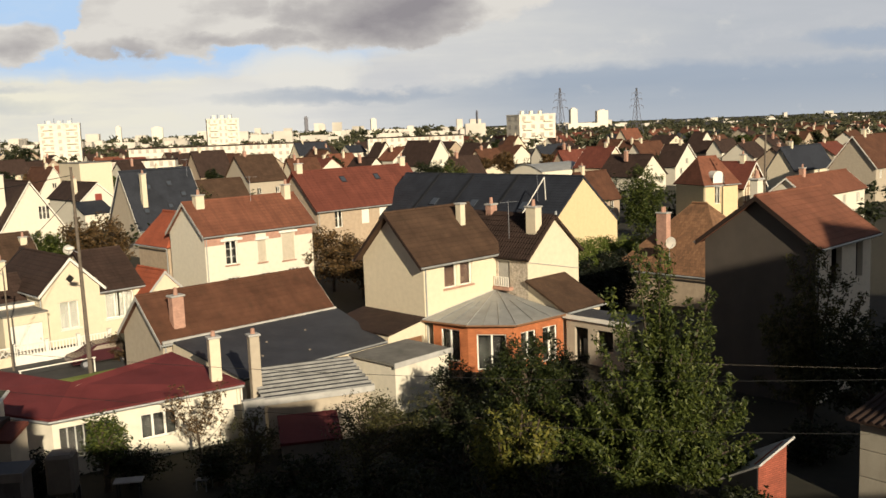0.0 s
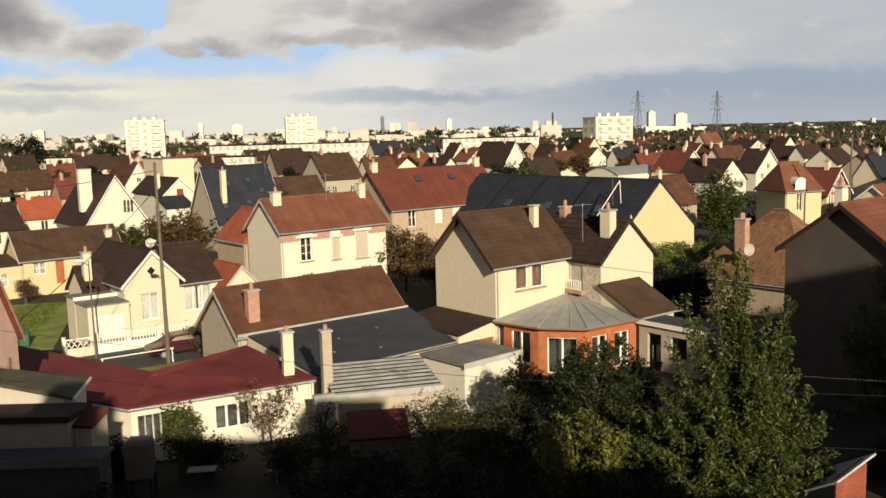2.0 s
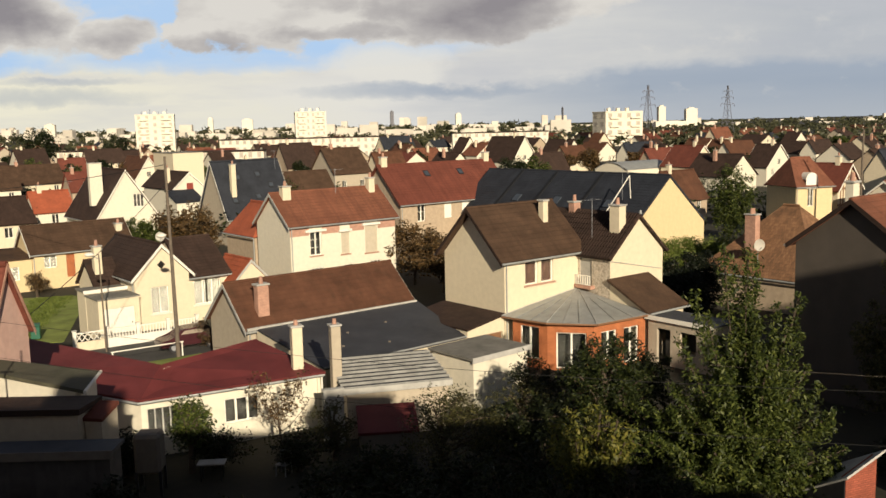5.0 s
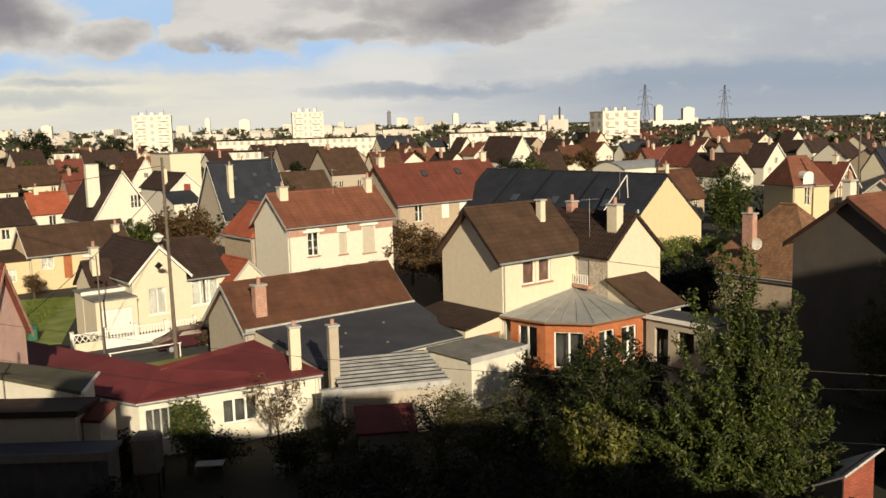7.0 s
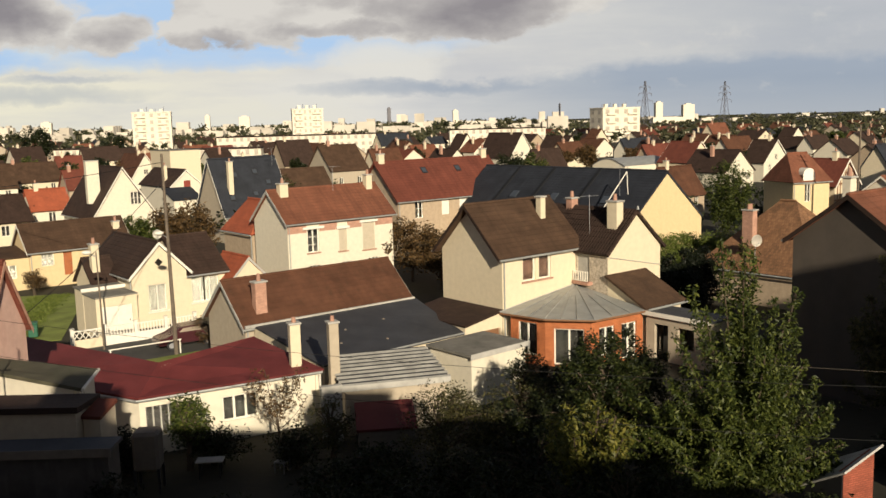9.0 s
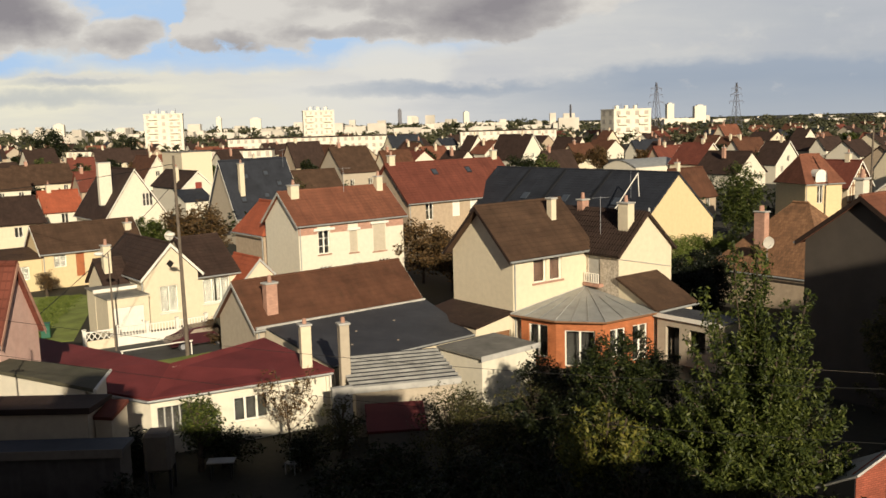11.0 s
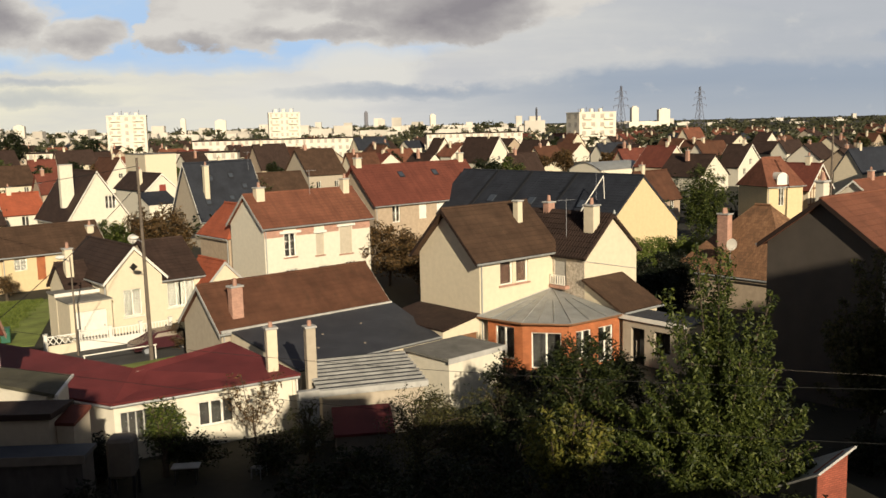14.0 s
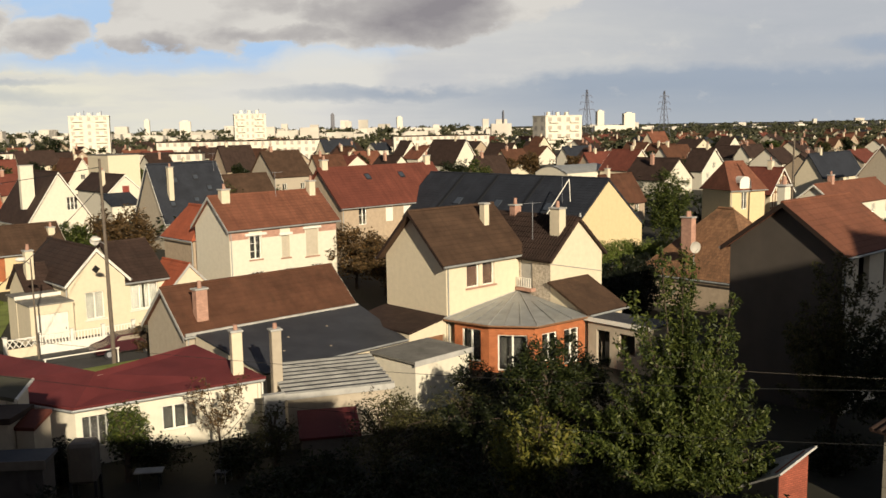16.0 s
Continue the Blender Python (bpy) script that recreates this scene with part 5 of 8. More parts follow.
def low_range():
    """A low whitewashed range with a mossy flat roof, set askew to the yard."""
    ob = empty("low_house", 0, 0, 0, 0, "low whitewashed house under a mossy flat roof", "house")
    fl, fr, br, bl = (-18.5, 34.0), (-12.82, 30.67), (-13.22, 33.03), (-19.6, 35.8)
    z = 5.05
    for a, b in ((fl, fr), (fr, br), (br, bl), (bl, fl)):
        side, ln = segment(a, b)
        bm = bmesh.new()
        wall_sheet(bm, side, ln, [(0, z), (ln, z)], [], 0.2)
        wall_uv(bm)
        part("wall", bm, WHITE, ob)
    bm = bmesh.new()
    slab(bm, [(fl[0], fl[1] - 0.15, z + 0.14), (fr[0] + 0.15, fr[1] - 0.2, z + 0.14), (br[0] + 0.15, br[1], z + 0.14), (bl[0], bl[1], z + 0.14)], 0.13)
    part("roof", bm, MOSSY, ob)
    bm = bmesh.new()
    pipe(bm, [(br[0] + 0.2, br[1], z + 0.1), (fr[0] + 0.2, fr[1] - 0.22, z + 0.08)], 0.06)
    part("gutter", bm, PAINT, ob)
    bm = bmesh.new()
    pipe(bm, [(fr[0] + 0.14, fr[1] - 0.12, z + 0.05), (fr[0] + 0.12, fr[1] - 0.1, 0.0)], 0.05)
    part("downpipe", bm, PAINT, ob)
    d = Vector((fr[0] - fl[0], fr[1] - fl[1])).normalized()
    for u, w, h in ((4.75, 0.32, 0.4),):
        p = Vector(fl) + d * u
        bm = bmesh.new()
        slab(bm, [(p.x, p.y - 0.03, 4.35), (p.x + d.x * w, p.y + d.y * w - 0.03, 4.35), (p.x + d.x * w, p.y + d.y * w - 0.03, 4.35 + h), (p.x, p.y - 0.03, 4.35 + h)], 0.03)
        part("vent_panel", bm, PAINT, ob)


low_range()
block("low_house", "low grey rendered range under a dark roof edge", -19.5, 28.55, -0.5, 7.4, 1.7, 4.95, GREYWALL, TILE_DARK, category="house", over=0.12, tilt=-0.1, thick=0.2)
block("porch", "small porch with a red tiled roof in the yard", -12.05, 28.9, -10, 0.6, 1.0, 4.6, GREYWALL, TILE_RED, category="porch", over=0.05, tilt=0.25)
# Board colour darkened to carry the yard's shade.
SHADE_BOARDS = material("shade_dark_boards", (0.055, 0.048, 0.045), vary=0.25, scale=1.5, stain=0.5, stain_colour=(0.10, 0.09, 0.085))
block("yard_shed", "low tarred yard shed with a pale roof edge in shade", -18.0, 26.4, 1, 7.6, 1.0, 4.3, SHADE_BOARDS, NAVY, category="shed", over=0.1, lip=DIM)
block("yard_shed", "low felt-roofed shed under the window in shade", -17.5, 23.4, 1, 6.2, 2.3, 3.0, SHADE_BOARDS, NAVY, category="shed")
ob = empty("water_tank", -11.75, 34.0, 0, 5, "grey plastic water tank on a stand", "tank")
part("tank", boxes((-0.5, 0.5, -0.5, 0.5, 0.9, 2.45), bevel=0.12), DIM, ob)
for sx in (-0.45, 0.45):
    for sy in (-0.4, 0.4):
        part("leg", boxes((sx - 0.05, sx + 0.05, sy - 0.05, sy + 0.05, 0, 1.0)), IRON, ob)
ob = empty("garden_table", -9.7, 35.2, 0, 4, "pale folding garden table in the shade", "table")
part("tabletop", boxes((-0.55, 0.55, -0.3, 0.3, 0.70, 0.75), bevel=0.01), FIBRE, ob)
for sx in (-0.5, 0.5):
    for sy in (-0.28, 0.28):
        part("leg", boxes((sx * 0.8 - 0.02, sx * 0.8 + 0.02, sy * 0.8 - 0.02, sy * 0.8 + 0.02, 0, 0.70)), IRON, ob)
ob = empty("garden_chair", -6.9, 35.6, 0, -20, "light metal garden chair in the shade", "chair")
part("backrest", boxes((-0.25, -0.21, 0.2, 0.24, 0.0, 0.95), (0.21, 0.25, 0.2, 0.24, 0.0, 0.95), (-0.21, 0.21, 0.2, 0.24, 0.9, 0.95), (-0.21, 0.21, 0.2, 0.24, 0.5, 0.54)), STEEL, ob)
part("seat", boxes((-0.24, 0.24, -0.25, 0.2, 0.43, 0.47)), STEEL, ob)
for sx in (-0.22, 0.2):
    part("leg", boxes((sx, sx + 0.03, -0.25, -0.22, 0, 0.43)), STEEL, ob)
ob = block("brick_shed", "small red brick shed with a pale sheet roof", 13.2, 29.5, 24, 1.4, 1.7, 1.85, BRICK, FIBRE, tilt=-1.0, along=0.55, over=0.18, thick=0.07)
bm = bmesh.new()
slab(bm, [(-0.01, 0.02, 0.1), (-0.01, 1.66, 0.1), (-0.01, 1.66, 0.82), (-0.01, 0.02, 1.8)], 0.03)
part("side_sheet", bm, IRON, ob, "dark rusted sheet on the side wall")
# Cream concrete lowered so its colour carries the dimmer light here.
PANEL = material("dim_lit_concrete_panel", (0.34, 0.31, 0.245), vary=0.1, scale=1.2, stain=0.3, stain_colour=(0.2, 0.18, 0.14))
ob = block("panel_shed", "cream concrete panel shed with a tiled roof", 17.04, 29.8, -55, 4.0, 3.2, 3.16, PANEL, TILE_DARK, tilt=0.35, over=0.35, thick=0.07)
for k in range(3):
    part("wall_panel", boxes((0.02, 3.98, -0.035, -0.003, 0.12 + 1.0 * k, 1.09 + 1.0 * k), bevel=0.01), PANEL, ob)
for k in range(17):
    bm = bmesh.new()
    px = -0.3 + 0.285 * k
    tube(bm, (px, -0.36, 3.22), (px, 3.54, 3.65), 0.075, None, 8)
    part("roll_tile", bm, TILE_DARK, ob)
# ---- trees and shrubs of the near gardens ----
HEDGE = leaf_material("sunlit_hedge_leaves", (0.07, 0.10, 0.018), (0.12, 0.155, 0.028), (0.17, 0.20, 0.042))
tips = [(-0.9, 0, 9.4), (-0.5, 0.2, 8.8), (-0.05, 0, 9.35), (0.3, 0.1, 8.9), (-0.2, -0.3, 8.3), (-1.95, 0, 7.85), (-1.4, 0.1, 7.0), (1.0, 0, 7.4), (1.75, 0, 7.65), (1.9, 0.1, 6.3), (1.3, -0.2, 6.6), (2.55, 0, 4.5), (2.2, 0.2, 5.1),
        (1.5, -0.3, 3.7), (3.6, 0, 2.1), (3.3, 0.3, 2.9), (3.0, -0.2, 3.6), (-2.6, 0, 4.6), (-2.3, 0.2, 6.1), (-2.9, 0.1, 3.6), (-3.3, 0, 2.6), (3.4, 0.2, 1.4)]
tips += [(rng.uniform(-4.2, -1.6), rng.normal() * 0.7, rng.uniform(1.2, 4.3)) for k in range(16)]
tips += [(rng.uniform(-2.5, 3.2), rng.uniform(-1.8, -0.4), rng.uniform(0.6, 2.6)) for k in range(24)]
for k in range(120):
    w = rng.normal() * 1.5
    top = 7.6 - 1.35 * abs(w - 0.1)
    tips.append((max(-3.2, min(3.4, -0.1 + w)), rng.normal() * 0.9, max(0.8, top * (1 - 0.72 * rng.random() ** 0.8))))
shoot_tree("tree", "tall leafy fruit tree with upright shoots", 10.45, 31.5, tips, LEAF, per=11, size=0.086, clump=0.23, dense=10.5, spread=0.26)
tree("bush", "leafy green shrub hiding the foot of the veranda", 5.75, 33.6, 6.1, [(0, 0, 5.0, 1.0, 0.8, 1.0), (-0.9, 0, 4.3, 0.7, 0.7, 0.9), (0.9, 0, 4.2, 0.8, 0.7, 0.9), (0.3, 0, 3.0, 1.5, 1.0, 1.4)], LEAF_MID, clumps=190, per=46, size=0.07, clump=0.34, category="shrub")
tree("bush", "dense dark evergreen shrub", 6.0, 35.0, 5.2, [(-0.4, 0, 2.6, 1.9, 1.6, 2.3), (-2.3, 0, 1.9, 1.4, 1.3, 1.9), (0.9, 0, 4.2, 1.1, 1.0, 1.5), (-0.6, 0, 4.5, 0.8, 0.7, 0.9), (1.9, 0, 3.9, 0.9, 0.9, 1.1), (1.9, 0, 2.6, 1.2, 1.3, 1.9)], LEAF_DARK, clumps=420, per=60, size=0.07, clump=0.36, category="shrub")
tips = [(rng.uniform(-0.3, 0.3) + 1.35 * math.sin(k * 2.4), rng.normal() * 0.5, 4.7 - 0.55 * abs(math.sin(k * 2.4)) - 1.7 * rng.random() ** 1.5) for k in range(26)]
ob = shoot_tree("bush", "yellow-green laurel bush catching the sun", 4.5, 29.1, tips, LEAF_YELLOW, per=9, size=0.10, clump=0.24, trunk=0.08, dense=8.0)
ob["category"] = "shrub"
tree("bush", "olive shrub with thin foliage", -0.4, 34.0, 4.0, [(0, 0, 2.2, 1.6, 1.3, 1.8), (0.6, 0, 3.2, 0.7, 0.7, 0.8), (1.6, 0, 2.2, 0.9, 0.9, 1.6)], LEAF_OLIVE, clumps=230, per=40, size=0.055, clump=0.4, category="shrub")
tree("bush", "climbing green shrub against the white shed", -10.75, 36.0, 3.2, [(0, 0, 2.1, 0.85, 0.5, 0.95)], LEAF, clumps=60, per=40, size=0.09, category="shrub")
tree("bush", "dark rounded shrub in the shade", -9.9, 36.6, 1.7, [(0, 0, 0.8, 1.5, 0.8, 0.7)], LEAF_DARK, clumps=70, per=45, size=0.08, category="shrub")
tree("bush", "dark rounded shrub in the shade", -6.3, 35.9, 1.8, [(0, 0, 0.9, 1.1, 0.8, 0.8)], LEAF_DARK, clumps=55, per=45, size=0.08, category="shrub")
tips = [(-1.3 + 0.15 * k + rng.normal() * 0.08, rng.normal() * 0.12, 3.9 - 1.5 * rng.random() ** 1.6) for k in range(19)]
ob = shoot_tree("sapling", "thin upright saplings with sparse browning leaves", -7.3, 37.2, tips, LEAF_BROWN, per=9, size=0.06, clump=0.16, trunk=0.05, dense=4.5, spread=0.3, twig=0.013)
ob["category"] = "sapling"
tree("bush", "grey-green shrub at the shed corner", -5.0, 37.0, 2.6, [(0, 0, 1.4, 0.9, 0.8, 1.2)], LEAF_OLIVE, clumps=50, per=36, size=0.07, category="shrub")
tree("bush", "tall dark shrub beside the flat annex", 3.4, 39.6, 4.0, [(0, 0, 2.4, 0.9, 0.8, 1.7), (0.9, -0.4, 1.8, 0.9, 0.8, 1.6)], LEAF_DARK, clumps=110, per=50, size=0.075, clump=0.34, category="shrub")
tree("bush", "dark shrub beside the flat annex", 3.0, 37.5, 3.2, [(0, 0, 1.8, 1.2, 1.0, 1.5)], LEAF_OLIVE, clumps=70, per=40, size=0.07, category="shrub")
# Some of these stand in for plain shade at the garden's near edge.
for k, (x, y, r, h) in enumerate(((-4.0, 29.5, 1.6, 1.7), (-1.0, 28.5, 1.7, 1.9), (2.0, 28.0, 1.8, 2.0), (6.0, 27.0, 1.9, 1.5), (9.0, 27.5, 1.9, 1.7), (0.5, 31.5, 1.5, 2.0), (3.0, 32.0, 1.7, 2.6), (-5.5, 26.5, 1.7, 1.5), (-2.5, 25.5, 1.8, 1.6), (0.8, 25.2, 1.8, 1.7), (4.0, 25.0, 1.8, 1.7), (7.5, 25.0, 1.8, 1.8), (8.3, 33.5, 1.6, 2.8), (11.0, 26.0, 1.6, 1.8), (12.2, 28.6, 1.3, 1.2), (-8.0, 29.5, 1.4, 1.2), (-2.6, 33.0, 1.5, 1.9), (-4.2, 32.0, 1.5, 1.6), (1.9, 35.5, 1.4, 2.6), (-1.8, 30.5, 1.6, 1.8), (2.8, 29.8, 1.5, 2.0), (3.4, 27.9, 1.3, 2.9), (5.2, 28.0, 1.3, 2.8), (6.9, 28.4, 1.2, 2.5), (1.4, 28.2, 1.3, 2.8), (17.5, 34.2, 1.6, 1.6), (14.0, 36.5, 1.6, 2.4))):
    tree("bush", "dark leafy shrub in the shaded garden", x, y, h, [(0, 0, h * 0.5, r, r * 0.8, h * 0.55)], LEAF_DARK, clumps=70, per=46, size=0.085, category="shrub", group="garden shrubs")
tree("bush", "black-leaved shrub before the white shed", -13.2, 35.6, 1.9, [(0, 0, 0.95, 1.3, 0.6, 0.9)], LEAF_SHADED, clumps=80, per=46, size=0.08, category="shrub")
tree("bush", "black-leaved shrub against the yard shed", -10.1, 25.9, 3.6, [(0, 0, 2.4, 0.8, 0.7, 1.3)], LEAF_SHADED, clumps=60, per=46, size=0.08, category="shrub")
# Conifers take the shade-black leaf colour although the sun reaches them.
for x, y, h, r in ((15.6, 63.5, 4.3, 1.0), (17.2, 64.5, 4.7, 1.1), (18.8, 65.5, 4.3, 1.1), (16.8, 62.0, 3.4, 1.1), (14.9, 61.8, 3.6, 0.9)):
    tree("conifer", "dark clipped conifer in the garden", x, y, h, [(0, 0, h * 0.45, r, r, h * 0.45), (0, 0, h * 0.75, r * 0.6, r * 0.6, h * 0.25)], LEAF_SHADED, clumps=90, per=60, size=0.1, category="conifer", group="dark conifers")
sp = [(17.4 + 0.62 * k + rng.normal() * 0.25, 74.6 + 0.12 * k + rng.uniform(-0.7, 0.7), rng.uniform(0.2, 3.9)) for k in range(11) for _ in range(40)]
ob = leaves_mesh("hedge", sp, np.full(len(sp), 0.55), 80, 0.085, HEDGE, None)
tagged(ob, "sunlit green hedge beside the slate hall", "hedge")
tips = [(-0.1, 0, 7.9), (0.5, 0.1, 7.95), (-0.9, 0, 7.6), (-0.5, 0.2, 7.1), (1.0, 0, 7.2), (1.7, 0, 6.5), (-1.5, 0, 6.0), (-2.1, 0, 5.0), (2.4, 0, 5.7), (2.8, 0, 4.9), (0.2, -0.3, 6.6)]
tips += [(rng.uniform(-2.2, 2.7), rng.normal() * 0.9, rng.uniform(1.4, 5.4)) for k in range(46)]
shoot_tree("tree", "dark leafy tree before the grey house", 19.6, 38.5, tips, LEAF_OLIVE, per=34, size=0.085, clump=0.3)
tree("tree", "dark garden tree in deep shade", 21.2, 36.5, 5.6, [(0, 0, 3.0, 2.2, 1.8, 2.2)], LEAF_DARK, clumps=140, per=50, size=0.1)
tree("bush", "dark brown leafless shrub by the pole", -15.3, 57.4, 2.2, [(0, 0, 1.2, 1.1, 0.8, 1.0)], LEAF_BROWN, clumps=60, per=26, size=0.06, clump=0.3, category="shrub")
tree("bush", "clipped round shrub before the yellow cottage", -35.3, 77.0, 2.2, [(0, 0, 1.35, 0.95, 0.9, 0.75)], LEAF_BROWN, clumps=60, per=50, size=0.07, clump=0.3, category="shrub")
sp = [(-31.5 - 3.6 * b + 2.6 * a + 0.0, 60.5 + 15.5 * b + 1.2 * a, 0.05) for a, b in rng.random((700, 2))]
tagged(leaves_mesh("grass", sp, np.full(len(sp), 0.55), 22, 0.075, HEDGE, None, -1.2, 0.2), "rough sunlit grass tufts of the lawn", "grass", kind="stuff")
patch("grass_verge", "green grass verge at the foot of the pole", [(-19.5, 51.5), (-15.0, 54.5), (-15.6, 56.0), (-19.5, 53.3)], 0.05, GRASSM, "grass")


# ---- the town behind, house by house ----
house("house", "brown roofed cottage with a pale wall", -93.2, 194.4, YAW, 11.6, 9.6, 3.0, 6.9, "A", CREAM, TILE_OLD, gutter=False, group="houses of the town", openings=[("front", 1.4, 1.2, 1.0, 1.3, dict(bars=0)), ("front", 5.3, 1.2, 1.0, 1.3, dict(bars=0)), ("front", 9.2, 1.2, 1.0, 1.3, dict(bars=0))], chimneys=[(2.9, 4.8, 0.6, 0.6, 6.3, 7.8, PINKBRICK, 1)])
house("house", "small house with an orange tiled roof", -57.6, 127.3, YAW, 5.1, 5.2, 3.0, 5.6, "A", WHITE, TILE_BRIGHT, gutter=False, group="houses of the town", openings=[("front", 2.1, 1.2, 1.0, 1.3, dict(bars=0))], chimneys=[(1.3, 2.6, 0.6, 0.6, 5.0, 6.5, CREAM, 1)])
house("house", "dark roofed cottage at the lane", -56.4, 109.6, YAW, 6.2, 9.2, 3.0, 5.9, "A", CREAM, TILE_DARK, gutter=False, group="houses of the town", openings=[("front", 2.6, 1.2, 1.0, 1.3, dict(bars=0))], chimneys=[(1.5, 4.6, 0.6, 0.6, 5.3, 6.8, CREAM, 1)])
house("house", "house with a weathered red roof", -70.0, 170.4, YAW, 4.5, 5.9, 3.0, 6.3, "A", BEIGE, TILE_RED, gutter=False, group="houses of the town", openings=[("front", 1.7, 1.2, 1.0, 1.3, dict(bars=0))], chimneys=[(1.1, 2.9, 0.6, 0.6, 5.7, 7.2, PINKBRICK, 1)])
house("house", "white gabled house with brown roof", -71.6, 210.6, YAW, 6.4, 13.0, 3.0, 7.8, "B", WHITE, TILE_BROWN, gutter=False, group="houses of the town", openings=[("front", 2.7, 1.2, 1.0, 1.3, dict(bars=0)), ("front", 2.7, 3.2, 1.0, 1.2, dict(bars=0))], chimneys=[(3.2, 3.9, 0.6, 0.6, 7.2, 8.7, CREAM, 1)], trim=PAINT)
REDDOOR = material("red_door_paint", (0.24, 0.05, 0.035), rough=0.5, vary=0.1)
house("house", "white cottage with brown roof and red door", -44.0, 147.1, YAW, 5.2, 13.0, 4.6, 7.0, "B", WHITE, TILE_DARK, gutter=False, group="houses of the town", openings=[("front", 2.2, 3.0, 1.15, 2.3, dict(style="door", frame_mat=REDDOOR))], chimneys=[(0.7, 3.9, 0.6, 0.6, 5.2, 7.7, CREAM, 1)], trim=PAINT)
block("lean_to", "slate-grey lean-to roof below the red door", -42.0, 141.5, YAW, 4.6, 4.2, 2.6, WHITE, SLATE, tilt=1.6, category="lean-to")
house("house", "dark roofed house with plain gable", -103.5, 246.6, YAW, 6.7, 5.0, 3.0, 6.8, "A", GREYWALL, TILE_RED, gutter=False, group="houses of the town", openings=[("front", 2.9, 1.2, 1.0, 1.3, dict(bars=0))], chimneys=[(1.7, 2.5, 0.6, 0.6, 6.2, 7.7, CREAM, 1)])
house("house", "house with a long dark roof", -114.0, 291.5, YAW, 11.7, 5.6, 4.0, 8.2, "A", CREAM, TILE_DARK, gutter=False, group="houses of the town", openings=[("front", 1.5, 2.2, 1.0, 1.3, dict(bars=0)), ("front", 5.4, 2.2, 1.0, 1.3, dict(bars=0)), ("front", 9.3, 2.2, 1.0, 1.3, dict(bars=0))], chimneys=[(2.9, 2.8, 0.6, 0.6, 7.6, 9.1, CREAM, 1)])
house("house", "dark roofed house with white gable", -126.9, 272.8, YAW, 8.8, 12.9, 4.0, 8.9, "A", WHITE, TILE_DARK, gutter=False, group="houses of the town", openings=[("front", 1.7, 2.2, 1.0, 1.3, dict(bars=0)), ("front", 6.1, 2.2, 1.0, 1.3, dict(bars=0))], chimneys=[(2.2, 6.4, 0.6, 0.6, 8.3, 9.8, CREAM, 1)])
house("house", "brown roofed house with a grey gable", -22.2, 181.3, YAW, 8.6, 9.3, 4.6, 9.4, "A", GREYWALL, TILE_OLD, gutter=False, group="houses of the town", openings=[("front", 1.7, 1.8, 1.0, 1.3, dict(bars=0)), ("front", 6.0, 1.8, 1.0, 1.3, dict(bars=0))], chimneys=[(2.2, 4.7, 0.6, 0.6, 8.8, 10.3, PINKBRICK, 1)])
house("house", "low house with a mossy brown roof and white gable peak", -26.0, 146.0, YAW, 9.5, 6.0, 3.2, 6.6, "A", WHITE, TILE_OLD, gutter=False, group="houses of the town", openings=[("front", 2.0, 1.2, 1.0, 1.3, dict(bars=0)), ("front", 6.0, 1.2, 1.0, 1.3, dict(bars=0))], trim=TILE_DARK)
house("house", "old house with a dark roof", -41.0, 237.0, YAW, 9.3, 8.1, 3.5, 9.6, "A", BEIGE, TILE_DARK, gutter=False, group="houses of the town", openings=[("front", 1.8, 1.8, 1.0, 1.3, dict(bars=0)), ("front", 6.5, 1.8, 1.0, 1.3, dict(bars=0))], chimneys=[(2.3, 4.1, 0.6, 0.6, 9.0, 10.5, CREAM, 1)])
house("house", "house with a brown roof and pale dormer", -16.7, 223.9, YAW, 8.6, 5.0, 3.5, 7.2, "A", CREAM, TILE_BROWN, gutter=False, group="houses of the town", openings=[("front", 1.6, 1.8, 1.0, 1.3, dict(bars=0)), ("front", 5.9, 1.8, 1.0, 1.3, dict(bars=0))], chimneys=[(2.1, 2.5, 0.6, 0.6, 6.7, 8.2, PINKBRICK, 1)])
house("house", "house with a blue slate roof", -25.5, 380.6, YAW, 16.0, 6.6, 4.0, 8.8, "A", CREAM, SLATE, gutter=False, group="houses of the town", openings=[("front", 1.5, 2.2, 1.0, 1.3, dict(bars=0)), ("front", 5.5, 2.2, 1.0, 1.3, dict(bars=0)), ("front", 9.5, 2.2, 1.0, 1.3, dict(bars=0)), ("front", 13.5, 2.2, 1.0, 1.3, dict(bars=0))], chimneys=[(4.0, 3.3, 0.6, 0.6, 8.2, 9.7, CREAM, 1)])
house("house", "white gabled house under dark tiles", 5.8, 339.6, YAW, 7.7, 5.9, 3.5, 8.5, "B", WHITE, TILE_DARK, gutter=False, group="houses of the town", openings=[("front", 1.4, 1.8, 1.0, 1.3, dict(bars=0)), ("front", 5.3, 1.8, 1.0, 1.3, dict(bars=0)), ("front", 3.4, 3.7, 1.0, 1.2, dict(bars=0))], chimneys=[(3.9, 1.8, 0.6, 0.6, 7.9, 9.4, CREAM, 1)])
house("house", "white gabled house with broad brown roof", 17.6, 245.7, YAW, 9.3, 13.0, 3.5, 9.9, "B", WHITE, TILE_DARK, gutter=False, group="houses of the town", openings=[("front", 1.8, 1.8, 1.0, 1.3, dict(bars=0)), ("front", 6.5, 1.8, 1.0, 1.3, dict(bars=0)), ("front", 4.1, 3.7, 1.0, 1.2, dict(bars=0))], chimneys=[(4.6, 3.9, 0.6, 0.6, 9.3, 10.8, CREAM, 1)], trim=PAINT)
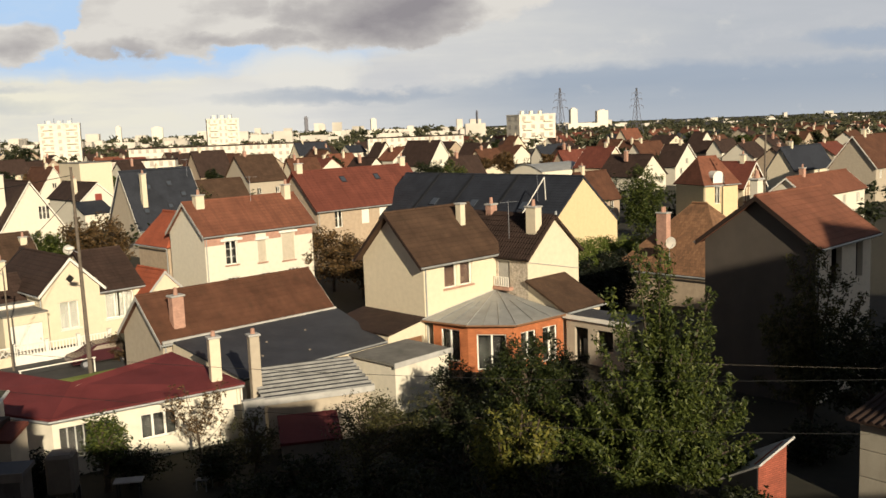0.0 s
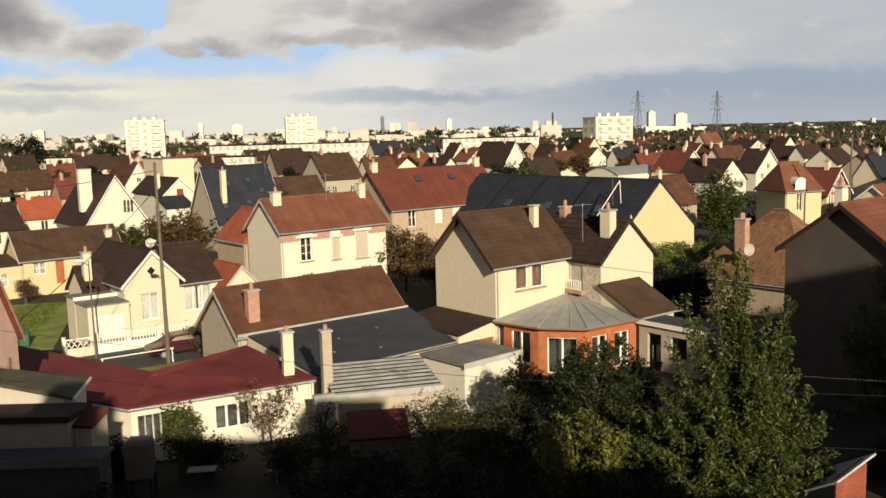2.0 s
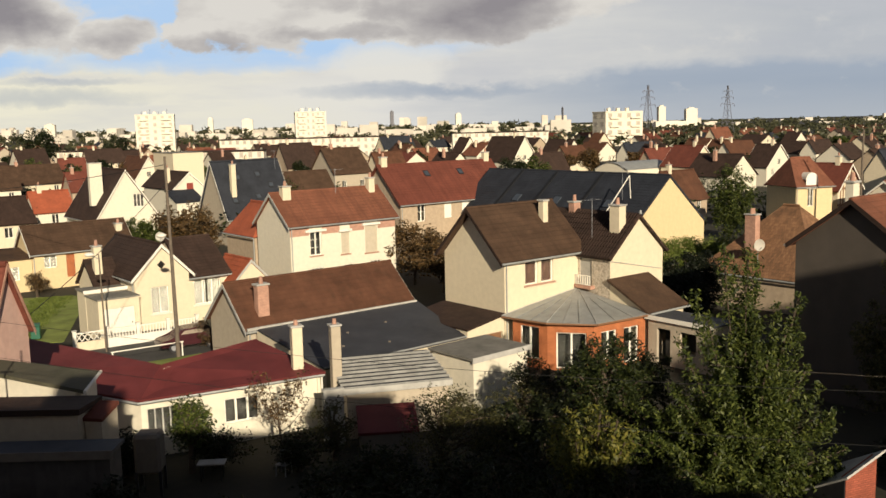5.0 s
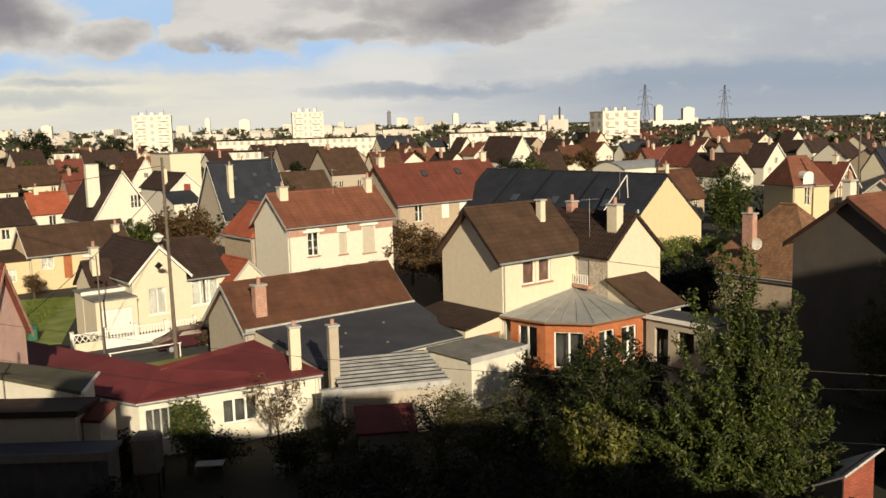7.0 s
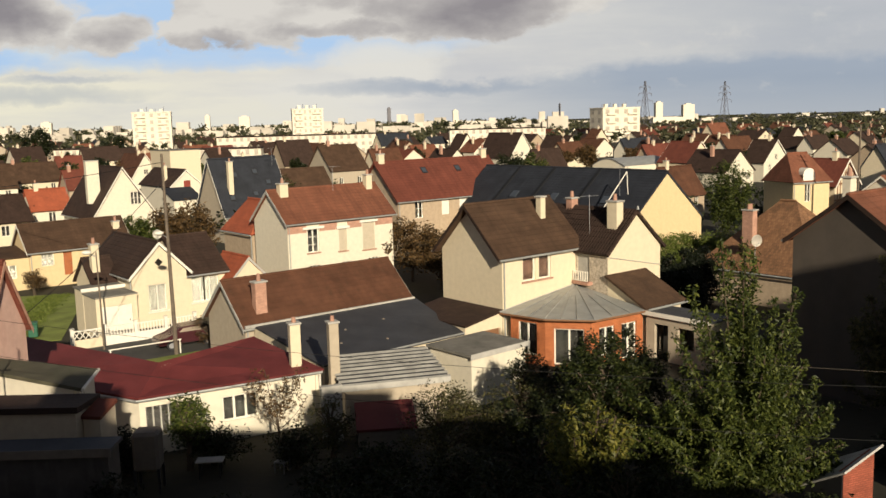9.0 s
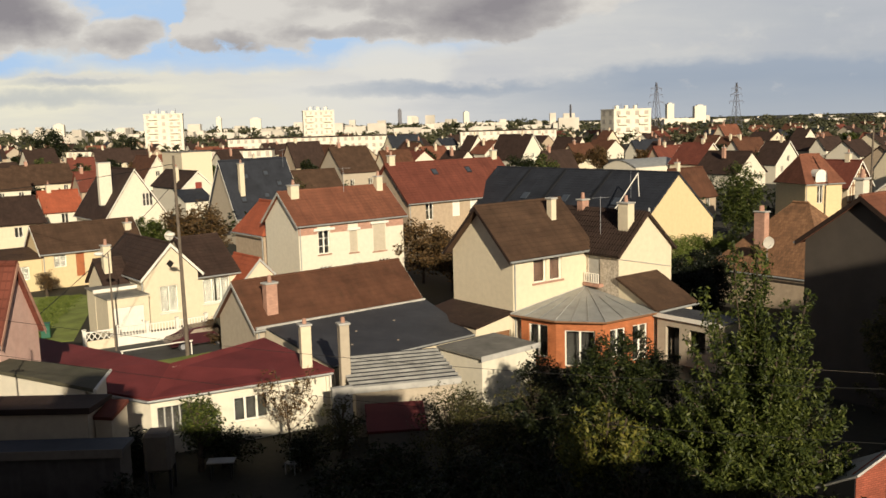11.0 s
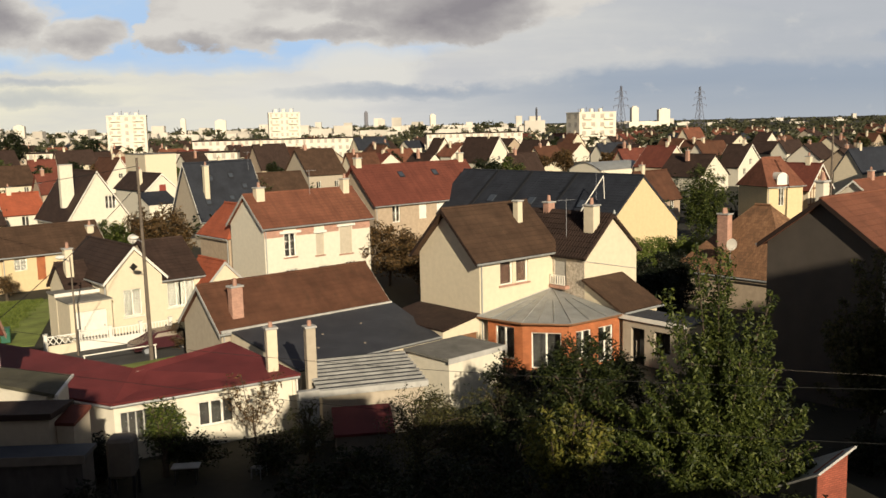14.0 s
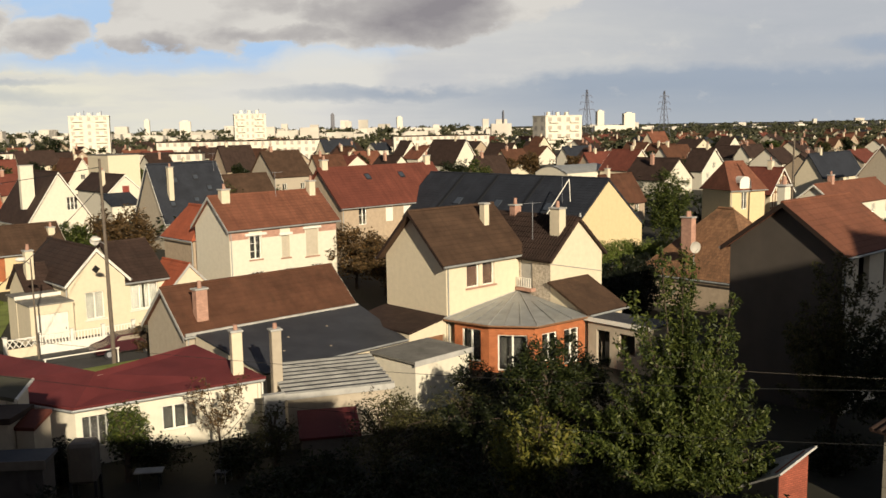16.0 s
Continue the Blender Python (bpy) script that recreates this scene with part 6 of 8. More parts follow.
house("house", "house with a dark brown roof", 20.0, 192.2, YAW, 8.2, 5.0, 3.5, 7.2, "A", BEIGE, TILE_DARK, gutter=False, group="houses of the town", openings=[("front", 1.5, 1.8, 1.0, 1.3, dict(bars=0)), ("front", 5.6, 1.8, 1.0, 1.3, dict(bars=0))], chimneys=[(2.0, 2.5, 0.6, 0.6, 6.7, 8.2, PINKBRICK, 1)])
house("house", "cream house with two small windows", 33.4, 250.4, YAW, 8.6, 6.6, 3.2, 6.9, "A", CREAM, TILE_BROWN, gutter=False, group="houses of the town", openings=[("front", 1.7, 1.5, 1.0, 1.3, dict(bars=0)), ("front", 6.0, 1.5, 1.0, 1.3, dict(bars=0))], chimneys=[(2.2, 3.3, 0.6, 0.6, 6.3, 7.8, PINKBRICK, 1)])
house("house", "white gabled house in the row", 39.9, 304.2, YAW, 6.5, 11.6, 3.5, 7.6, "B", WHITE, TILE_DARK, gutter=False, group="houses of the town", openings=[("front", 2.8, 1.8, 1.0, 1.3, dict(bars=0)), ("front", 2.8, 3.7, 1.0, 1.2, dict(bars=0))], chimneys=[(3.3, 3.5, 0.6, 0.6, 7.0, 8.5, CREAM, 1)])
house("house", "beige rendered gabled house", 58.0, 357.0, YAW, 9.2, 5.0, 4.0, 8.8, "B", CREAM, TILE_BROWN, gutter=False, group="houses of the town", openings=[("front", 1.8, 2.2, 1.0, 1.3, dict(bars=0)), ("front", 6.4, 2.2, 1.0, 1.3, dict(bars=0)), ("front", 4.1, 4.2, 1.0, 1.2, dict(bars=0))], chimneys=[(4.6, 1.5, 0.6, 0.6, 8.2, 9.7, CREAM, 1)])
house("house", "slate roofed house with a white wall", 54.0, 271.0, YAW, 13.7, 5.0, 3.5, 6.9, "A", WHITE, SLATE, gutter=False, group="houses of the town", openings=[("front", 1.2, 1.8, 1.0, 1.3, dict(bars=0)), ("front", 4.6, 1.8, 1.0, 1.3, dict(bars=0)), ("front", 8.1, 1.8, 1.0, 1.3, dict(bars=0)), ("front", 11.5, 1.8, 1.0, 1.3, dict(bars=0))], chimneys=[(3.4, 2.5, 0.6, 0.6, 6.3, 7.8, CREAM, 1)])
house("house", "house with a red-brown roof", 48.5, 215.5, YAW, 16.0, 5.0, 3.0, 6.8, "A", BEIGE, TILE_RED, gutter=False, group="houses of the town", openings=[("front", 1.5, 1.2, 1.0, 1.3, dict(bars=0)), ("front", 5.5, 1.2, 1.0, 1.3, dict(bars=0)), ("front", 9.5, 1.2, 1.0, 1.3, dict(bars=0)), ("front", 13.5, 1.2, 1.0, 1.3, dict(bars=0))], chimneys=[(4.0, 2.5, 0.6, 0.6, 6.2, 7.7, CREAM, 1)])
house("house", "beige gabled house with red-brown roof", 50.2, 189.8, YAW, 9.2, 7.3, 4.0, 8.0, "B", CREAM, TILE_RED, gutter=False, group="houses of the town", openings=[("front", 1.8, 2.2, 1.0, 1.3, dict(bars=0)), ("front", 6.4, 2.2, 1.0, 1.3, dict(bars=0)), ("front", 4.1, 4.2, 1.0, 1.2, dict(bars=0))], chimneys=[(4.6, 2.2, 0.6, 0.6, 7.4, 8.9, CREAM, 1)], trim=PAINT)
house("house", "white house with brown roof and grey flank", 64.4, 206.8, YAW, 10.8, 5.0, 5.0, 8.3, "A", WHITE, TILE_BROWN, gutter=False, group="houses of the town", openings=[("front", 1.3, 3.1, 1.0, 1.3, dict(bars=0)), ("front", 4.9, 3.1, 1.0, 1.3, dict(bars=0)), ("front", 8.5, 3.1, 1.0, 1.3, dict(bars=0))], chimneys=[(2.7, 2.5, 0.6, 0.6, 7.7, 9.2, CREAM, 1)])
house("house", "white gabled house with a dark window", 63.4, 182.2, YAW, 9.1, 5.0, 4.0, 8.2, "B", WHITE, TILE_DARK, gutter=False, group="houses of the town", openings=[("front", 1.8, 2.2, 1.0, 1.3, dict(bars=0)), ("front", 6.3, 2.2, 1.0, 1.3, dict(bars=0)), ("front", 4.0, 4.2, 1.0, 1.2, dict(bars=0))], chimneys=[(4.5, 1.5, 0.6, 0.6, 7.6, 9.1, CREAM, 1)], trim=PAINT)
house("house", "small cream gabled house", 114.8, 337.6, YAW, 10.9, 9.5, 4.0, 7.0, "B", CREAM, TILE_DARK, gutter=False, group="houses of the town", openings=[("front", 1.3, 2.2, 1.0, 1.3, dict(bars=0)), ("front", 4.9, 2.2, 1.0, 1.3, dict(bars=0)), ("front", 8.5, 2.2, 1.0, 1.3, dict(bars=0)), ("front", 4.9, 4.2, 1.0, 1.2, dict(bars=0))], chimneys=[(5.4, 2.8, 0.6, 0.6, 6.4, 7.9, PINKBRICK, 1)])
house("house", "house with a steep bright orange roof", 104.9, 359.0, YAW, 11.3, 5.0, 6.0, 9.8, "A", CREAM, TILE_ORANGE, gutter=False, group="houses of the town", openings=[("front", 1.4, 4.2, 1.0, 1.3, dict(bars=0)), ("front", 5.2, 4.2, 1.0, 1.3, dict(bars=0)), ("front", 8.9, 4.2, 1.0, 1.3, dict(bars=0))], chimneys=[(2.8, 2.5, 0.6, 0.6, 9.2, 10.7, PINKBRICK, 1)])
house("timbered_house", "half-timbered gabled house with red roof", 46.0, 107.9, YAW, 5.5, 5.0, 5.2, 8.0, "B", CREAM, TILE_RED, gutter=False, group="houses of the town", openings=[("front", 2.3, 3.4, 1.0, 1.3, dict(bars=0)), ("front", 2.3, 5.4, 1.0, 1.2, dict(bars=0))], chimneys=[(2.8, 1.5, 0.6, 0.6, 7.4, 8.9, CREAM, 1)], trim=PAINT)
house("house", "white house with an orange tiled roof", 49.8, 99.1, YAW, 16.0, 5.0, 4.5, 6.5, "A", WHITE, TILE_ORANGE, gutter=False, group="houses of the town", openings=[("front", 1.5, 2.6, 1.0, 1.3, dict(bars=0)), ("front", 5.5, 2.6, 1.0, 1.3, dict(bars=0)), ("front", 9.5, 2.6, 1.0, 1.3, dict(bars=0)), ("front", 13.5, 2.6, 1.0, 1.3, dict(bars=0))], chimneys=[(4.0, 2.5, 0.6, 0.6, 5.9, 7.4, PINKBRICK, 1)], trim=PAINT)
house("house", "house with a dark slate roof", 75.4, 155.2, YAW, 16.0, 5.0, 4.0, 7.8, "A", CREAM, SLATE, gutter=False, group="houses of the town", openings=[("front", 1.5, 2.2, 1.0, 1.3, dict(bars=0)), ("front", 5.5, 2.2, 1.0, 1.3, dict(bars=0)), ("front", 9.5, 2.2, 1.0, 1.3, dict(bars=0)), ("front", 13.5, 2.2, 1.0, 1.3, dict(bars=0))], chimneys=[(4.0, 2.5, 0.6, 0.6, 7.2, 8.7, CREAM, 1)])
house("house", "white house with grey gable and brown roof", 76.2, 130.7, YAW, 16.0, 7.0, 5.5, 10.0, "A", GREYWALL, TILE_BROWN, gutter=False, group="houses of the town", openings=[("front", 1.5, 3.6, 1.0, 1.3, dict(bars=0)), ("front", 5.5, 3.6, 1.0, 1.3, dict(bars=0)), ("front", 9.5, 3.6, 1.0, 1.3, dict(bars=0)), ("front", 13.5, 3.6, 1.0, 1.3, dict(bars=0))], chimneys=[(4.0, 3.5, 0.6, 0.6, 9.4, 10.9, CREAM, 1)], trim=PAINT)
house("house", "dark roofed gabled house far off", 120.6, 320.9, YAW, 10.0, 5.0, 4.0, 8.1, "B", WHITE, TILE_DARK, gutter=False, group="houses of the town", openings=[("front", 2.0, 2.2, 1.0, 1.3, dict(bars=0)), ("front", 7.0, 2.2, 1.0, 1.3, dict(bars=0)), ("front", 4.5, 4.2, 1.0, 1.2, dict(bars=0))], chimneys=[(5.0, 1.5, 0.6, 0.6, 7.5, 9.0, CREAM, 1)])
house("house", "low house with a grey roof", 102.9, 256.2, YAW, 10.7, 5.0, 3.5, 6.8, "A", WHITE, TILE_DARK, gutter=False, group="houses of the town", openings=[("front", 1.3, 1.8, 1.0, 1.3, dict(bars=0)), ("front", 4.9, 1.8, 1.0, 1.3, dict(bars=0)), ("front", 8.5, 1.8, 1.0, 1.3, dict(bars=0))], chimneys=[(2.7, 2.5, 0.6, 0.6, 6.2, 7.7, PINKBRICK, 1)])
house("house", "brown roofed house behind the slate hall", 30.9, 124.1, YAW, 7.2, 5.0, 3.0, 6.6, "A", BEIGE, TILE_BROWN, gutter=False, group="houses of the town", openings=[("front", 1.3, 1.2, 1.0, 1.3, dict(bars=0)), ("front", 4.9, 1.2, 1.0, 1.3, dict(bars=0))], chimneys=[(1.8, 2.5, 0.6, 0.6, 6.0, 7.5, CREAM, 1)])


def far_house(label, x, y, turn, L, W, eave, ridge, axis, wall, roof):
    """A plain house of the rows further off."""
    wins = [("front", L * (i + 0.5) / 3 - 0.5, eave - 1.9, 1.0, 1.3, dict(bars=0)) for i in range(3)]
    return house("house", label, x, y, YAW + turn, L, W, eave, ridge, axis, wall, roof, gutter=False, group="houses of the town", openings=wins,
                 chimneys=[(L * 0.3, W * 0.5, 0.6, 0.6, ridge - 1.2, ridge + 0.8, PINKBRICK if roof is TILE_DARK else CREAM, 1)])


far_house("white rendered house with a brown tiled roof", -93.7, 176.2, 0, 10.7, 8.7, 2.9, 6.9, "A", WHITE, TILE_OLD)
far_house("white rendered house with a dark tiled roof", 51.6, 168.9, 0, 9.4, 9.3, 3.1, 6.9, "B", WHITE, TILE_DARK)
far_house("beige rendered house with a dark tiled roof", 87.5, 180.2, 0, 9.9, 9.4, 3.1, 6.8, "A", BEIGE, TILE_DARK)
far_house("white rendered house with a dark tiled roof", -111.2, 211.9, 0, 9.7, 9.4, 3.3, 6.9, "A", WHITE, TILE_DARK)
far_house("grey rendered house with a dark slate roof", -47.4, 212.6, 0, 9.7, 7.8, 3.1, 6.5, "A", GREYWALL, SLATE)
far_house("cream rendered house with an orange tiled roof", -25.5, 201.2, 0, 10.9, 7.6, 3.1, 6.1, "A", CREAM, TILE_ORANGE)
far_house("white rendered house with a dark tiled roof", -0.2, 216.9, 0, 8.6, 7.9, 2.9, 6.9, "B", WHITE, TILE_DARK)
far_house("white rendered house with a dark tiled roof", 96.2, 219.2, 0, 8.7, 8.6, 3.3, 6.8, "A", WHITE, TILE_DARK)
far_house("grey rendered house with a red-brown tiled roof", 115.2, 216.1, 0, 10.5, 7.9, 3.3, 6.1, "A", GREYWALL, TILE_RED)
far_house("cream rendered house with a dark tiled roof", -126.4, 239.3, 0, 8.5, 8.4, 2.9, 6.9, "B", CREAM, TILE_DARK)
far_house("grey rendered house with an orange tiled roof", -81.9, 249.7, 0, 7.6, 8.1, 3.3, 6.9, "A", GREYWALL, TILE_ORANGE)
far_house("white rendered house with a red-brown tiled roof", -4.3, 240.2, 90, 10.6, 9.2, 3.3, 6.6, "A", WHITE, TILE_RED)
far_house("cream rendered house with a dark tiled roof", 56.3, 249.4, 0, 10.3, 7.2, 2.9, 6.8, "B", CREAM, TILE_DARK)
far_house("white rendered house with a red-brown tiled roof", 138.9, 235.4, 0, 9.7, 8.3, 2.9, 6.9, "B", WHITE, TILE_RED)
far_house("beige rendered house with a dark tiled roof", -153.6, 265.7, 0, 9.3, 8.2, 2.9, 6.1, "A", BEIGE, TILE_DARK)
far_house("white rendered house with a dark tiled roof", -63.0, 277.1, 90, 9.7, 7.1, 3.1, 6.6, "B", WHITE, TILE_DARK)
far_house("beige rendered house with a red-brown tiled roof", -33.3, 265.4, 0, 9.4, 8.7, 2.9, 6.8, "A", BEIGE, TILE_RED)
far_house("white rendered house with an orange tiled roof", -0.7, 272.5, 90, 7.9, 8.7, 3.3, 6.7, "B", WHITE, TILE_ORANGE)
far_house("grey rendered house with a brown tiled roof", 17.0, 276.8, 0, 9.2, 7.6, 3.1, 5.8, "A", GREYWALL, TILE_BROWN)
far_house("white rendered house with a brown tiled roof", 85.5, 278.9, 0, 9.5, 9.0, 2.9, 6.9, "B", WHITE, TILE_BROWN)
far_house("grey rendered house with a dark tiled roof", 111.3, 271.5, 90, 10.4, 7.6, 2.9, 6.2, "A", GREYWALL, TILE_DARK)
far_house("cream rendered house with a dark tiled roof", 135.9, 283.8, 90, 10.9, 7.9, 2.9, 6.9, "B", CREAM, TILE_DARK)
far_house("beige rendered house with a brown tiled roof", 163.1, 278.5, 90, 8.0, 8.0, 2.9, 5.9, "B", BEIGE, TILE_BROWN)
far_house("beige rendered house with a dark slate roof", -167.9, 315.0, 0, 9.5, 7.8, 2.9, 6.5, "A", BEIGE, SLATE)
far_house("beige rendered house with a brown tiled roof", -138.0, 305.4, 0, 8.2, 8.4, 2.9, 6.1, "B", BEIGE, TILE_BROWN)
far_house("beige rendered house with a dark tiled roof", -112.7, 311.6, 0, 9.2, 8.8, 3.1, 6.9, "A", BEIGE, TILE_DARK)
far_house("cream rendered house with a red-brown tiled roof", -80.6, 315.5, 0, 10.9, 9.1, 2.9, 6.9, "A", CREAM, TILE_RED)
far_house("white rendered house with a brown tiled roof", -55.3, 300.7, 0, 8.1, 7.1, 2.9, 6.2, "B", WHITE, TILE_BROWN)
far_house("beige rendered house with a dark tiled roof", -32.9, 300.7, 0, 9.5, 8.7, 2.9, 6.3, "B", BEIGE, TILE_DARK)
far_house("beige rendered house with a brown tiled roof", -15.2, 311.7, 0, 8.9, 8.4, 2.9, 6.9, "B", BEIGE, TILE_BROWN)
far_house("white rendered house with an orange tiled roof", 10.0, 305.0, 0, 9.9, 7.9, 3.1, 6.9, "B", WHITE, TILE_ORANGE)
far_house("white rendered house with a brown tiled roof", 57.8, 314.4, 90, 9.8, 8.8, 2.9, 6.2, "A", WHITE, TILE_BROWN)
far_house("white rendered house with a brown tiled roof", 85.2, 306.6, 0, 9.4, 8.6, 3.1, 6.9, "B", WHITE, TILE_BROWN)
far_house("grey rendered house with an orange tiled roof", 139.9, 305.3, 0, 7.7, 7.3, 3.1, 6.3, "B", GREYWALL, TILE_ORANGE)
far_house("white rendered house with a brown tiled roof", 172.9, 309.0, 0, 8.7, 9.1, 2.9, 6.3, "A", WHITE, TILE_BROWN)
far_house("cream rendered house with a dark slate roof", -185.9, 351.8, 0, 10.5, 9.0, 3.3, 6.9, "A", CREAM, SLATE)
far_house("beige rendered house with a dark slate roof", -167.7, 356.8, 0, 10.6, 9.4, 3.1, 6.9, "B", BEIGE, SLATE)
far_house("grey rendered house with a brown tiled roof", -136.1, 340.6, 0, 10.0, 7.0, 3.3, 6.0, "A", GREYWALL, TILE_BROWN)
far_house("beige rendered house with a brown tiled roof", -115.6, 344.2, 0, 7.9, 7.7, 3.3, 6.9, "B", BEIGE, TILE_BROWN)
far_house("white rendered house with an orange tiled roof", -96.3, 347.2, 0, 9.3, 8.2, 2.9, 6.7, "A", WHITE, TILE_ORANGE)
far_house("white rendered house with a dark tiled roof", -69.6, 357.2, 0, 10.0, 8.8, 3.1, 6.9, "A", WHITE, TILE_DARK)
far_house("beige rendered house with a brown tiled roof", -41.9, 349.7, 90, 10.3, 8.0, 2.9, 6.4, "A", BEIGE, TILE_BROWN)
far_house("beige rendered house with a dark tiled roof", -17.6, 348.4, 0, 8.6, 8.2, 3.3, 6.7, "B", BEIGE, TILE_DARK)
far_house("grey rendered house with a dark tiled roof", 33.1, 344.5, 90, 10.3, 7.6, 3.1, 5.9, "A", GREYWALL, TILE_DARK)
far_house("beige rendered house with a dark tiled roof", 76.0, 342.8, 0, 9.0, 7.5, 2.9, 5.9, "A", BEIGE, TILE_DARK)
far_house("white rendered house with a brown tiled roof", 139.9, 349.5, 0, 8.7, 7.3, 2.9, 6.0, "A", WHITE, TILE_BROWN)
far_house("beige rendered house with a brown tiled roof", 174.1, 349.8, 0, 7.6, 7.8, 3.1, 6.1, "B", BEIGE, TILE_BROWN)
far_house("cream rendered house with a brown tiled roof", 191.1, 340.6, 0, 7.6, 8.3, 3.1, 6.0, "A", CREAM, TILE_BROWN)
far_house("white rendered house with a red-brown tiled roof", 216.3, 347.0, 0, 8.8, 8.9, 3.3, 6.9, "A", WHITE, TILE_RED)
far_house("cream rendered house with an orange tiled roof", -220.9, 391.7, 0, 8.1, 8.8, 3.3, 6.5, "B", CREAM, TILE_ORANGE)
far_house("beige rendered house with a dark tiled roof", -193.1, 393.9, 90, 8.7, 9.1, 3.3, 6.9, "B", BEIGE, TILE_DARK)
far_house("grey rendered house with a dark tiled roof", -171.9, 385.5, 0, 7.8, 8.7, 3.3, 6.1, "B", GREYWALL, TILE_DARK)
far_house("white rendered house with a dark slate roof", -142.2, 394.0, 0, 11.0, 7.0, 2.9, 6.9, "B", WHITE, SLATE)
far_house("cream rendered house with a dark tiled roof", -110.3, 388.1, 0, 9.5, 7.0, 2.9, 5.6, "A", CREAM, TILE_DARK)
far_house("grey rendered house with a dark tiled roof", -79.8, 391.4, 0, 9.1, 8.6, 2.9, 6.8, "A", GREYWALL, TILE_DARK)
far_house("beige rendered house with an orange tiled roof", -58.1, 403.9, 0, 7.8, 8.2, 2.9, 6.4, "B", BEIGE, TILE_ORANGE)
far_house("beige rendered house with a dark slate roof", -31.4, 400.6, 0, 10.4, 8.5, 3.1, 6.9, "B", BEIGE, SLATE)
far_house("white rendered house with a dark tiled roof", -9.6, 391.9, 90, 10.1, 9.3, 3.3, 6.9, "B", WHITE, TILE_DARK)
far_house("cream rendered house with a brown tiled roof", 16.7, 386.2, 0, 9.0, 7.2, 2.9, 5.7, "A", CREAM, TILE_BROWN)
far_house("beige rendered house with a dark tiled roof", 43.4, 393.4, 90, 10.7, 9.4, 3.1, 6.9, "A", BEIGE, TILE_DARK)
far_house("white rendered house with a dark tiled roof", 67.4, 388.7, 90, 7.6, 7.4, 3.3, 6.4, "A", WHITE, TILE_DARK)
far_house("white rendered house with a dark tiled roof", 88.8, 393.6, 90, 9.1, 7.5, 3.1, 6.5, "B", WHITE, TILE_DARK)
far_house("beige rendered house with a dark slate roof", 111.0, 394.7, 0, 10.9, 9.4, 3.3, 6.9, "B", BEIGE, SLATE)
far_house("white rendered house with a dark slate roof", 142.4, 405.0, 0, 8.8, 9.1, 3.1, 6.3, "A", WHITE, SLATE)
far_house("white rendered house with a dark tiled roof", 172.8, 395.4, 0, 8.0, 8.3, 3.3, 6.2, "A", WHITE, TILE_DARK)
far_house("beige rendered house with an orange tiled roof", 201.5, 392.1, 0, 10.9, 7.1, 2.9, 6.9, "B", BEIGE, TILE_ORANGE)
far_house("white rendered house with a dark tiled roof", 227.8, 401.2, 0, 8.6, 7.6, 3.1, 6.6, "B", WHITE, TILE_DARK)
far_house("cream rendered house with a dark tiled roof", -238.3, 449.1, 0, 9.3, 9.1, 3.3, 6.7, "B", CREAM, TILE_DARK)
far_house("grey rendered house with a red-brown tiled roof", -220.4, 447.9, 0, 9.1, 8.7, 3.3, 6.9, "B", GREYWALL, TILE_RED)
far_house("beige rendered house with a dark slate roof", -204.2, 432.8, 0, 8.9, 7.9, 3.1, 6.1, "A", BEIGE, SLATE)
far_house("white rendered house with an orange tiled roof", -174.0, 436.3, 0, 8.9, 9.1, 3.1, 6.9, "A", WHITE, TILE_ORANGE)
far_house("white rendered house with a dark tiled roof", -146.4, 439.8, 0, 10.2, 8.9, 3.1, 6.8, "B", WHITE, TILE_DARK)
far_house("white rendered house with a dark tiled roof", -119.9, 449.2, 90, 8.2, 9.3, 2.9, 6.4, "B", WHITE, TILE_DARK)
far_house("beige rendered house with a brown tiled roof", -99.0, 448.9, 0, 9.6, 8.4, 2.9, 6.4, "B", BEIGE, TILE_BROWN)
far_house("white rendered house with a brown tiled roof", -75.5, 444.7, 0, 10.1, 9.1, 3.3, 6.9, "A", WHITE, TILE_BROWN)
far_house("cream rendered house with a red-brown tiled roof", -52.7, 439.2, 0, 9.4, 7.1, 2.9, 6.8, "B", CREAM, TILE_RED)
far_house("white rendered house with a dark tiled roof", -30.4, 449.9, 0, 9.8, 7.4, 2.9, 6.5, "B", WHITE, TILE_DARK)
far_house("white rendered house with a dark slate roof", -5.3, 432.9, 0, 9.4, 8.0, 2.9, 6.1, "A", WHITE, SLATE)
far_house("white rendered house with a red-brown tiled roof", 12.9, 435.9, 0, 8.7, 9.3, 2.9, 6.9, "B", WHITE, TILE_RED)
far_house("grey rendered house with a brown tiled roof", 43.7, 437.1, 0, 7.9, 9.1, 3.1, 5.9, "B", GREYWALL, TILE_BROWN)
far_house("cream rendered house with a dark slate roof", 69.9, 440.8, 0, 8.0, 8.1, 3.1, 6.1, "B", CREAM, SLATE)
far_house("grey rendered house with a red-brown tiled roof", 102.4, 433.4, 90, 10.4, 7.3, 3.3, 6.9, "B", GREYWALL, TILE_RED)
far_house("white rendered house with a brown tiled roof", 114.3, 447.4, 0, 11.0, 8.7, 3.3, 6.9, "B", WHITE, TILE_BROWN)
far_house("grey rendered house with an orange tiled roof", 141.7, 432.9, 0, 8.6, 8.3, 3.1, 6.7, "A", GREYWALL, TILE_ORANGE)
far_house("cream rendered house with a dark slate roof", 173.1, 435.7, 0, 8.4, 7.3, 3.3, 6.5, "B", CREAM, SLATE)
far_house("grey rendered house with a dark tiled roof", 191.2, 432.6, 90, 9.4, 9.2, 3.3, 6.9, "B", GREYWALL, TILE_DARK)
